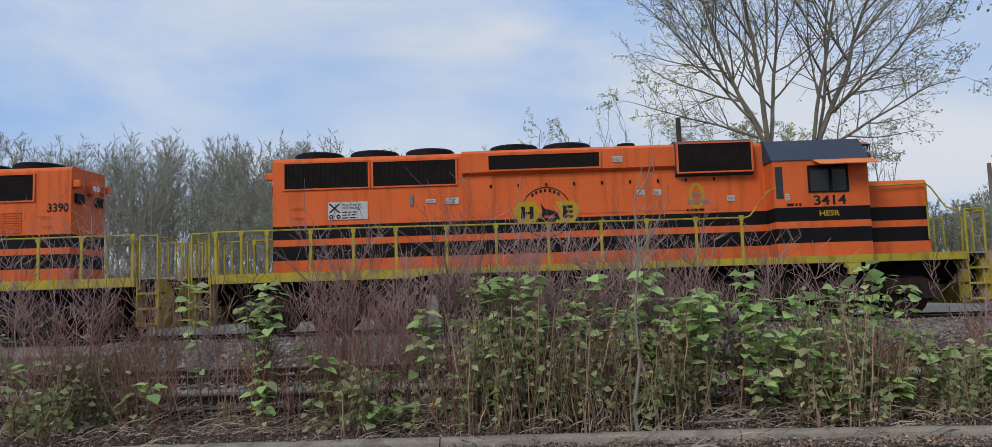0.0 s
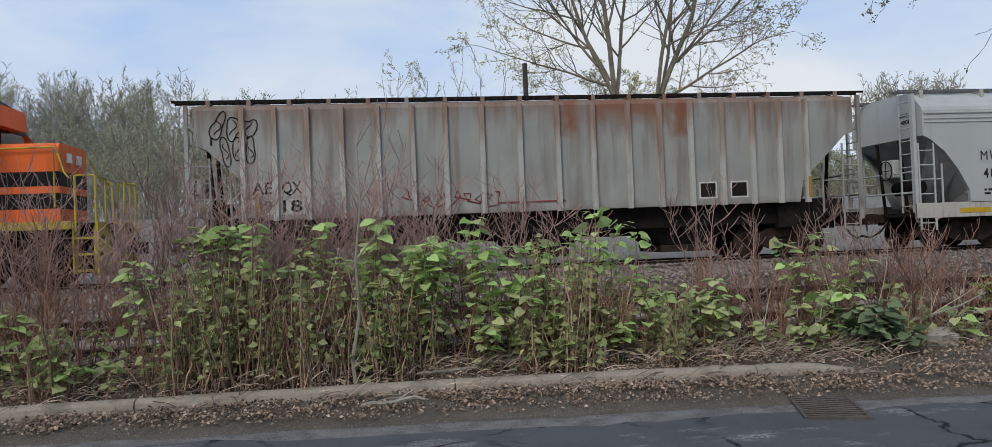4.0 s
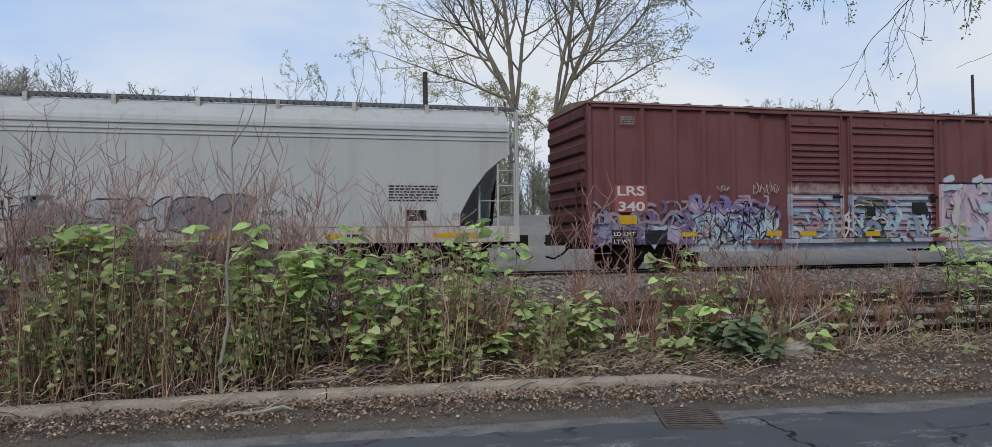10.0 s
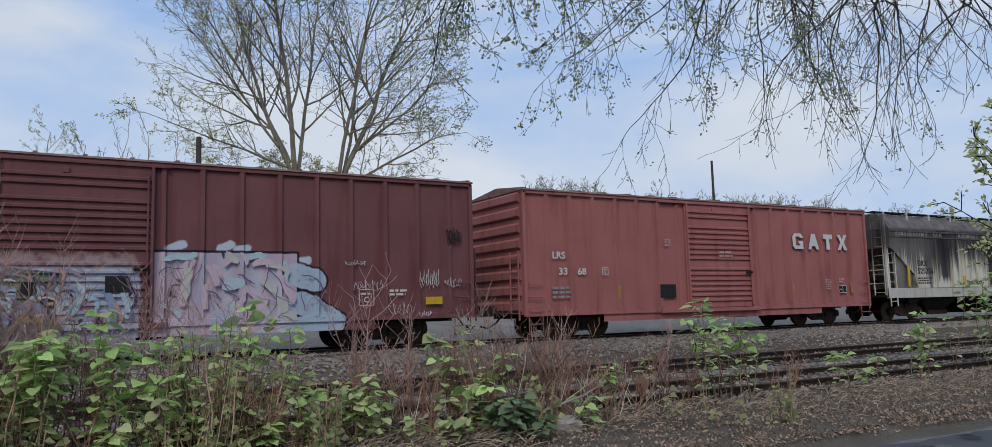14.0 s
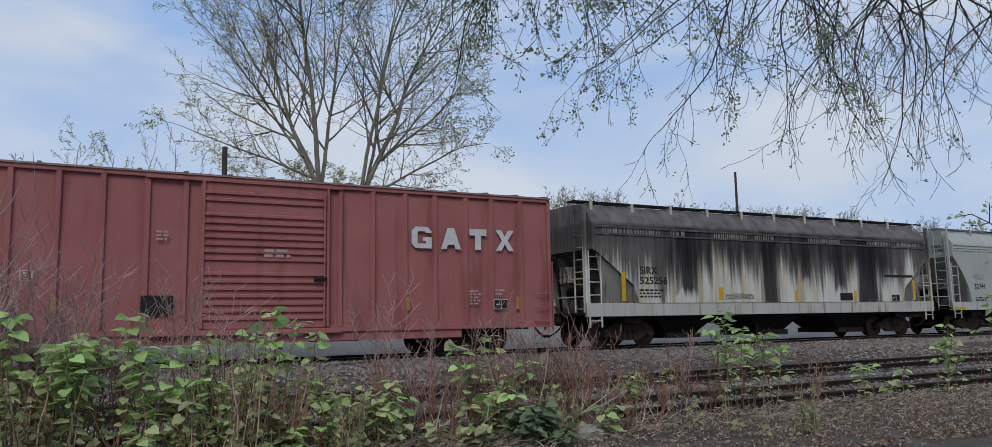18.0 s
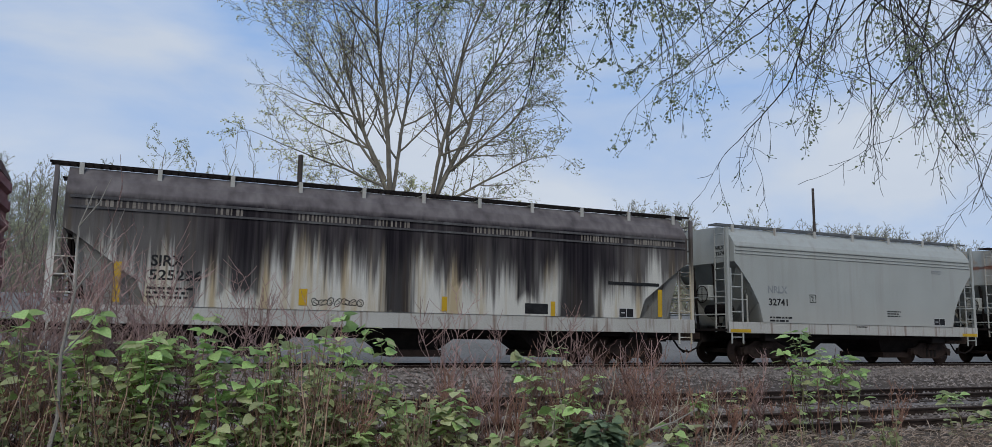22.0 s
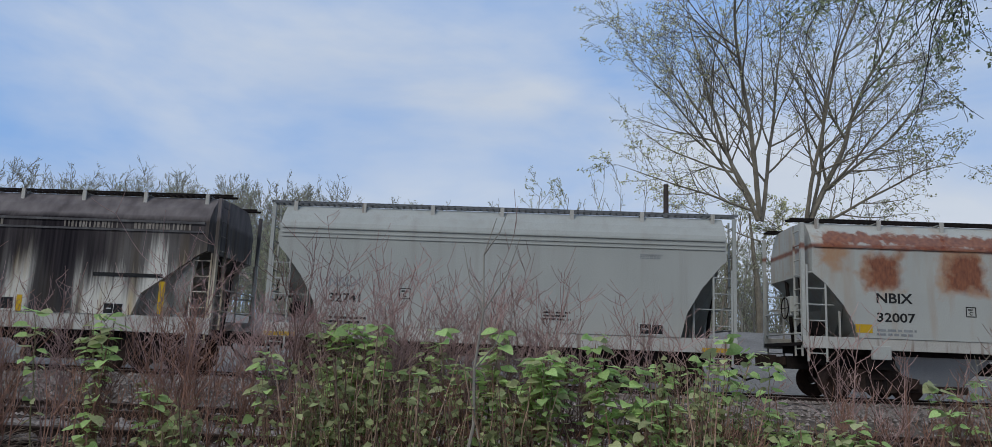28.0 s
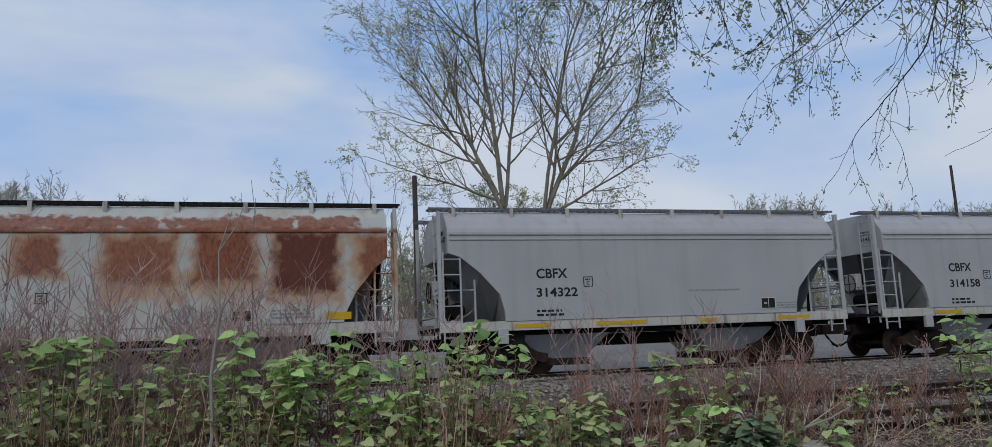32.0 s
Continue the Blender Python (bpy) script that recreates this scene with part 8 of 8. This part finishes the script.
for cx, cz, rx, rz in ((-3.98, 2.09, 0.14, 0.08), (-3.62, 2.02, 0.3, 0.13), (-2.36, 1.92, 0.36, 0.09), (-2.42, 1.78, 0.11, 0.15), (-2.3, 1.2, 0.15, 0.26), (-1.9, 1.16, 0.2, 0.13), (-5.35, 1.75, 0.12, 0.07), (-2.28, 1.48, 0.08, 0.06)):
    pts = rounded([(cx + rx * splash.uniform(0.45, 1.25) * math.cos(i * math.pi / 6), cz + rz * splash.uniform(0.45, 1.25) * math.sin(i * math.pi / 6)) for i in range(12)], 1)
    sprayed_shape(mw, pts, 0, Y - 0.001, None, M_SPLASH, "dark teal spray splash", "graffiti_splash")
bm = bmesh.new()
for line in (((-3.28, 1.55), (-3.2, 1.78), (-3.12, 1.52)), ((-3.25, 1.66), (-3.02, 1.7)), ((-3.05, 1.86), (-3.03, 1.5), (-2.92, 1.48)), ((-2.88, 1.5), (-2.86, 1.74)), ((-2.93, 1.72), (-2.72, 1.76)), ((-2.68, 1.74), (-2.8, 1.6), (-2.62, 1.5), (-2.76, 1.44)), ((-3.3, 1.46), (-2.66, 1.42)), ((-3.0, 1.94), (-2.84, 1.9))):
    tube(bm, [(px, Y - 0.003, pz) for px, pz in line], 0.017, 4, False)
part("graffiti_tag", bm, M_INK, mw, "small black sprayed tag")
M_STEEL_TAG = surface("steel_grey_spray", (0.115, 0.13, 0.15), (0.20, 0.22, 0.245), 3, 0.7, bump=0.03)
M_DUSKY = surface("charcoal_spray", (0.05, 0.055, 0.065), (0.10, 0.105, 0.12), 4, 0.7, bump=0.03)
M_TAG_MID = surface("mid_grey_spray", (0.25, 0.265, 0.28), (0.33, 0.345, 0.36), 3, 0.7, bump=0.03)
M_PALE_TAG = surface("pale_grey_spray", (0.33, 0.345, 0.355), (0.39, 0.405, 0.41), 3, 0.7, bump=0.03)
block_letters(mw, -1.55, 2.0, 1.16, 1.92, 4, 0.02, Y - 0.004, M_DUSKY, (M_TAG_MID, M_TAG_MID, M_STEEL_TAG, M_STEEL_TAG), 47)
angular_tag(mw, -1.3, 0.3, 0.9, 1.08, 6, 0.008, YS - 0.004, M_INK, 14)
angular_tag(mw, 1.0, 3.3, 0.92, 1.12, 9, 0.009, YS - 0.004, M_INK, 15)
angular_tag(mw, 2.35, 2.9, 1.5, 1.68, 4, 0.009, Y - 0.003, M_INK, 16)
part("stencil_patch", a_box(-6.82, -5.6, Y + 0.001, -1.6, 2.27, 2.66), M_PALE_TAG, mw)
# maroon boxcar
M_LILAC = surface("lilac_spray", (0.25, 0.22, 0.34), (0.36, 0.32, 0.42), 3, 0.7, bump=0.03)
M_TEAL = surface("pale_teal_spray", (0.27, 0.37, 0.43), (0.38, 0.47, 0.51), 3, 0.7, bump=0.03)
M_DUSK = surface("dark_violet_spray", (0.09, 0.07, 0.15), (0.17, 0.14, 0.24), 3, 0.7, bump=0.03)
M_CHALK = surface("faded_white_spray", (0.40, 0.36, 0.36), (0.52, 0.49, 0.49), 5, 0.7, bump=0.03)
M_PINK = surface("faded_red_patch", (0.23, 0.075, 0.078), (0.28, 0.10, 0.10), 4, 0.6, bump=0.03)
YL = -1.604
part("mark_patch", a_box(-8.95, -8.02, -1.616, -1.598, 1.58, 2.3), M_PINK, lrs)
wild_letters(lrs, -6.6, -4.15, 0.72, 1.75, 5, 0.02, YL - 0.003, M_INK, (M_LILAC, M_TEAL, M_DUSK), 41)
wild_letters(lrs, -9.4, -6.9, 0.7, 1.35, 4, 0.017, YL + 0.003, M_DUSK, (M_LILAC, M_DUSK, M_TEAL), 43)
M_DIM_BLUE = surface("dull_blue_spray", (0.13, 0.17, 0.26), (0.22, 0.27, 0.36), 3, 0.7, bump=0.03)
M_SEA = surface("blue_green_spray", (0.19, 0.31, 0.40), (0.29, 0.42, 0.48), 3, 0.7, bump=0.03)
M_VIOLET = surface("violet_spray", (0.13, 0.105, 0.24), (0.20, 0.17, 0.33), 3, 0.7, bump=0.03)
M_NAVY_INK = surface("navy_spray", (0.018, 0.018, 0.045), (0.04, 0.036, 0.075), 4, 0.7, bump=0.03)
M_MAUVE = surface("mauve_spray", (0.20, 0.15, 0.20), (0.29, 0.23, 0.28), 3, 0.7, bump=0.03)
M_SALMON = surface("faded_salmon_spray", (0.34, 0.20, 0.19), (0.42, 0.28, 0.26), 3, 0.7, bump=0.03)
M_ROSE = surface("faded_rose_spray", (0.40, 0.31, 0.37), (0.48, 0.38, 0.44), 3, 0.7, bump=0.03)
M_STONE = surface("faded_stone_spray", (0.36, 0.36, 0.34), (0.44, 0.43, 0.40), 3, 0.7, bump=0.03)
spray_strokes(lrs, -9.5, -6.5, 0.72, 1.75, 60, 0.075, YL - 0.004, (M_MAUVE, M_DUSK, M_DIM_BLUE, M_DUSK, M_MAUVE), 61)
spray_strokes(lrs, -6.7, -4.0, 1.15, 1.9, 34, 0.10, YL - 0.004, (M_MAUVE, M_LILAC, M_VIOLET), 66)
spray_strokes(lrs, -6.6, -4.1, 0.72, 1.35, 40, 0.10, YL - 0.007, (M_TEAL, M_SEA, M_TEAL, M_DIM_BLUE), 67)
spray_strokes(lrs, -6.5, -4.15, 0.75, 1.75, 26, 0.045, YL - 0.0105, (M_NAVY_INK, M_VIOLET), 62)
spray_strokes(lrs, -3.5, 1.3, 0.8, 1.5, 34, 0.12, -1.659, (M_SEA, M_TEAL, M_DIM_BLUE), 68, 0.1)
spray_strokes(lrs, -3.5, 1.3, 0.8, 1.85, 48, 0.06, -1.663, (M_DUSK, M_MAUVE, M_NAVY_INK, M_SALMON, M_CHALK), 63)
spray_strokes(lrs, 1.6, 5.0, 0.75, 2.25, 30, 0.17, YL - 0.001, (M_ROSE, M_STONE, M_ROSE, M_TEAL), 64, 0.1)
spray_strokes(lrs, 1.6, 5.6, 0.7, 2.1, 22, 0.03, YL - 0.005, (M_MAUVE, M_DUSK), 65, 0.12)
words("LRS", 0.24, M_WHITE, lrs, -8.88, YL - 0.016, 2.03, width=0.78)
words("340", 0.24, M_WHITE, lrs, -8.86, YL - 0.016, 1.62, width=0.76)
reflectors(lrs, ((-8.84, -8.33, 1.26, 1.5), (-7.02, -6.56, 0.92, 1.04), (-4.42, -3.94, 0.92, 1.06), (8.18, 8.68, 1.1, 1.3)), YL - 0.017)
reflectors(lrs, ((-3.35, -2.85, 0.9, 1.04), (-1.2, -0.7, 0.88, 1.02)), -1.668)
words("LRS 340", 0.12, M_WHITE, lrs, -lrs_h - 0.012, -0.55, 4.22, width=0.7).matrix_basis = pose(-lrs_h - 0.012, -0.55, 4.18, 0, 0, -90)
small_print(lrs, -8.76, -8.26, 3.92, 4.16, 4, YL, M_GREY_INK, 8)
small_print(lrs, 7.15, 7.75, 1.35, 1.55, 2, YL, M_WHITE, 9)
for x0, x1, z0, z1, n, sd in ((5.95, 6.5, 2.1, 2.3, 4, 1), (6.15, 6.95, 1.45, 1.78, 5, 2), (8.02, 8.6, 1.5, 2.05, 6, 3), (8.75, 9.3, 1.5, 1.85, 4, 4), (7.1, 7.85, 0.78, 1.2, 4, 6), (8.0, 8.35, 0.75, 0.95, 3, 7), (-4.8, -4.0, 2.0, 2.45, 5, 10), (-5.9, -5.55, 2.1, 2.35, 2, 11), (-3.6, -3.35, 2.05, 2.35, 2, 12)):
    angular_tag(lrs, x0, x1, z0, z1, n - 1 if n > 3 else n, 0.009, YL - 0.003, M_CHALK, sd)
scribble(lrs, 8.85, 9.3, 2.75, 3.15, 5, 0.012, YL - 0.006, M_INK, 13)
placard(lrs, 6.3, 1.1, 0.42, YL, M_CHALK)
part("defect_card", a_box(0.45, 0.95, -1.664, -1.658, 1.5, 1.86), M_INK, lrs)
part("lock_plate", a_box(-1.12, -0.84, -1.672, -1.657, 1.46, 1.74, bevel=0.004), M_INK, lrs)
for x, wd, t, z in ((-9.05, 0.62, "LD LMT", 0.95), (-9.05, 0.5, "LT WT", 0.75)):
    p = part("weight_panel", a_box(x, x + 0.72, YL - 0.008, -1.598, z - 0.03, z + 0.16), M_INK, lrs, "black stencil panel")
    words(t, 0.1, M_CHALK, p, x + 0.05, YL - 0.011, z + 0.01, width=wd)
part("weight_panel", a_box(-8.1, -7.45, YL - 0.008, -1.598, 0.72, 1.1), M_INK, lrs, "black stencil panel")
# red boxcar
M_PINKISH = surface("faded_print", (0.34, 0.2, 0.19), (0.42, 0.28, 0.27), 5, 0.7, bump=0.03)
words("LRS", 0.2, M_WHITE, gatx, -7.06, YL, 2.38, width=0.46)
words("33", 0.2, M_WHITE, gatx, -6.85, YL, 1.9, width=0.32)
words("68", 0.2, M_WHITE, gatx, -6.15, YL, 1.9, width=0.32)
placard(gatx, -5.22, 1.88, 0.24, YL, M_WHITE)
k = 0.58
z = 2.84
for shape in ([(3.78, z), (4.24, z), (4.24, z + 0.30), (3.99, z + 0.30), (3.99, z + 0.2), (4.07, z + 0.2), (4.07, z + 0.13), (3.86, z + 0.13), (3.83, z + 0.16), (3.83, z + 0.43), (3.86, z + 0.46), (4.05, z + 0.46), (4.07, z + 0.42), (4.24, z + 0.42), (4.24, z + 0.46), (4.12, z + k), (3.78, z + k), (3.66, z + 0.46), (3.66, z + 0.12)],
              [(4.52, z), (4.69, z), (4.72, z + 0.12), (4.92, z + 0.12), (4.95, z), (5.12, z), (4.92, z + k), (4.72, z + k)],
              [(5.56, z), (5.75, z), (5.75, z + 0.4), (5.92, z + 0.4), (5.92, z + k), (5.39, z + k), (5.39, z + 0.4), (5.56, z + 0.4)],
              [(6.22, z), (6.40, z), (6.51, z + 0.19), (6.62, z), (6.80, z), (6.61, z + k / 2), (6.80, z + k), (6.62, z + k), (6.51, z + 0.39), (6.40, z + k), (6.22, z + k), (6.41, z + k / 2)]):
    block_marks(gatx, [shape], M_WHITE, YL, "company_mark", "large white block shape")
part("repack_panel", a_box(-2.88, -2.2, YL - 0.003, YL, 1.15, 1.58), M_INK, gatx, "black stencil panel")
panel_box(gatx, 6.12, 1.2, 0.46, 0.28, YL)
small_print(gatx, 5.37, 5.72, 1.34, 1.76, 5, YL, M_PINKISH, 14)
small_print(gatx, 6.18, 6.5, 1.6, 1.8, 2, YL, M_PINKISH, 15)
small_print(gatx, -2.6, -2.3, 2.84, 3.1, 3, YL, M_PINKISH, 16)
small_print(gatx, -0.2, 0.5, 2.5, 2.75, 2, -1.662, M_PINKISH, 17)
small_print(gatx, -7.1, -6.3, 1.2, 1.6, 3, YL, M_GREY_INK, 18)
words("LRS 3368", 0.12, M_WHITE, gatx, 0, 0, 0, width=0.8).matrix_basis = pose(-gatx_h - 0.012, -0.5, 4.14, 0, 0, -90)
for x in (-4.62, 6.85, 3.5):
    part("reflector", a_box(x, x + 0.1, YL - 0.004, YL, 1.2, 1.55), M_OLD_YREFL, gatx, "worn orange-brown strip")
# soot-stained hopper
words("SIRX", 0.24, M_INK, sirx, -6.5, Y, 2.25, width=0.7)
words("525256", 0.22, M_INK, sirx, -6.52, Y, 1.94, width=1.12)
small_print(sirx, -6.55, -5.5, 1.52, 1.82, 3, Y, M_INK, 19)
reflectors(sirx, ((-7.24, -7.08, 1.42, 2.3), (-3.2, -3.0, 1.45, 1.85), (0.45, 0.6, 1.4, 1.78), (3.64, 3.78, 1.35, 1.75), (7.2, 7.35, 1.4, 2.2)), Y)
part("stencil_panel", a_box(2.85, 3.55, Y - 0.004, Y, 1.4, 1.68), M_INK, sirx)
part("scorched_strap", a_box(5.5, 7.25, Y - 0.012, Y, 2.29, 2.38), M_INK, sirx)
panel_box(sirx, 5.85, 1.36, 0.5, 0.27, Y)
scribble(sirx, -2.9, -1.6, 1.45, 1.65, 7, 0.01, Y, M_INK, 21)
M_TEETH = surface("rubbed_stain", (0.12, 0.105, 0.09), (0.27, 0.24, 0.205), 3, 0.7, bump=0.05)
bm = bmesh.new()
rng_t = random.Random(30)
for x0, x1 in ((-7.9, -5.6), (-5.2, -4.6), (-3.3, -1.7), (-1.4, -0.5), (1.3, 3.0), (4.6, 6.0), (6.4, 7.9)):
    x = x0
    while x < x1:
        box(bm, x, x + rng_t.uniform(0.03, 0.07), -1.612, -1.60, 3.50, 3.66)
        x += rng_t.uniform(0.07, 0.13)
part("rubbed_seam", bm, M_TEETH, sirx, "dull teeth where the stain has rubbed off the seam")["kind"] = "stuff"
part("seam_rail", a_box(-8.2, 8.2, -1.635, -1.598, 3.66, 3.72), M_SOOT, sirx)
part("seam_rail", a_box(-8.2, 8.2, -1.628, -1.598, 3.44, 3.49), M_SOOT, sirx)
# light grey hopper
words("NRLX", 0.22, M_GREY_INK, nrlx, -4.18, Y, 2.26, width=0.8)
words("32741", 0.21, M_INK, nrlx, -4.16, Y, 1.87, width=0.78)
small_print(nrlx, -4.13, -3.2, 1.36, 1.56, 2, Y, M_INK, 22)
placard(nrlx, -2.43, 1.99, 0.27, Y)
small_print(nrlx, 3.41, 3.99, 3.19, 3.32, 3, Y, M_GREY_INK, 23)
panel_box(nrlx, 3.4, 1.36, 0.58, 0.26, Y)
words("CAUTION", 0.06, M_INK, nrlx, -0.33, YS, 1.22, width=0.46)
small_print(nrlx, 1.1, 1.8, 1.62, 1.86, 3, Y, M_INK, 24)
reflectors(nrlx, ((-5.7, -4.9, 1.0, 1.1), (4.9, 5.7, 1.0, 1.1)), YS)
# rusty hopper
words("NBIX", 0.23, M_INK, nbix, -4.08, Y, 2.33, width=0.85)
words("32007", 0.21, M_INK, nbix, -4.08, Y, 1.88, width=0.9)
small_print(nbix, -4.1, -3.0, 1.55, 1.75, 2, Y, M_GREY_INK, 25)
placard(nbix, -2.0, 2.06, 0.24, Y)
panel_box(nbix, 2.02, 1.55, 0.42, 0.26, Y)
scribble(nbix, 0.6, 1.9, 1.55, 1.9, 5, 0.011, Y, M_GREY_INK, 27)
small_print(nbix, 2.9, 3.9, 1.6, 1.85, 3, Y, M_GREY_INK, 26)
reflectors(nbix, ((4.1, 4.7, 1.55, 1.72), (-4.6, -4.2, 1.6, 1.8)), Y)
for e in (-1, 1):
    part("jacking_pad", a_box(e * 4.0 - 0.22, e * 4.0 + 0.22, -1.62, -1.5, 0.98, 1.3, bevel=0.02), M_NBIX, nbix)
# last two hoppers
for c, num, sd in ((cbfx, "314322", 31), (cbf2, "314158", 32)):
    words("CBFX", 0.24, M_INK, c, -3.37, Y, 2.44, width=0.84)
    words(num, 0.22, M_INK, c, -3.39, Y, 1.97, width=1.12)
    placard(c, -2.1, 2.2, 0.26, Y)
    small_print(c, -3.4, -2.5, 1.48, 1.68, 2, Y, M_INK, sd)
    panel_box(c, 3.1, 1.5, 0.45, 0.3, Y)
    small_print(c, 0.9, 2.7, 2.02, 2.1, 1, Y, M_GREY_INK, sd + 4)
    small_print(c, 3.6, 4.3, 1.5, 1.7, 3, Y, M_GREY_INK, sd + 6)
    reflectors(c, ((-4.0, -3.05, 1.2, 1.3), (-1.8, -0.4, 1.2, 1.3), (1.2, 1.7, 1.2, 1.3), (3.6, 4.6, 1.2, 1.3)), YS)
    for e in (-1, 1):
        part("jacking_pad", a_box(e * 4.3 - 0.13, e * 4.3 + 0.13, -1.62, -1.5, 0.82, 1.2, bevel=0.02), M_CBFX, c)
# marks at the top of the wagons' leading ends
for wagon, half, mark, num in ((mw, mw_h, "MWCX", "480858"), (nrlx, nrlx_h, "NRLX", "32741"), (cbfx, cbfx_h, "CBFX", "314322"), (cbf2, cbf2_h, "CBFX", "314158")):
    for text, z in ((mark, 3.62), (num, 3.44)):
        words(text, 0.11, M_INK, wagon, 0, 0, 0, width=0.1 * len(text)).matrix_basis = pose(-half + 0.245, -0.72, z, 0, 0, -90)
# ---- the train rolls to the left ----
def rolled(t):
    for (a, sa), (b, sb) in zip(ROLLED, ROLLED[1:]):
        if a <= t <= b:
            return sa + (sb - sa) * (t - a) / (b - a)
    return ROLLED[-1][1]


def motions():
    for ob, x in CARS:
        walk(ob, [(t, pose(x + s, TRACK_Y, RAIL_Z)) for t, s in ROLLED])
    for ob, x, flip in LOCOS:
        walk(ob, [(t, pose(x + s, TRACK_Y, RAIL_Z, 0, 0, 180 if flip else 0)) for t, s in ROLLED])
    times = [i * 4 / FPS for i in range(int(32 * FPS / 4) + 1)]
    for ob, x, r in WHEELSETS:
        way = -1 if ob.name in FLIPPED else 1
        walk(ob, [(t, pose(x, 0, r) @ Matrix.Rotation(way * rolled(t) / r, 4, "Y")) for t in times])


motions()
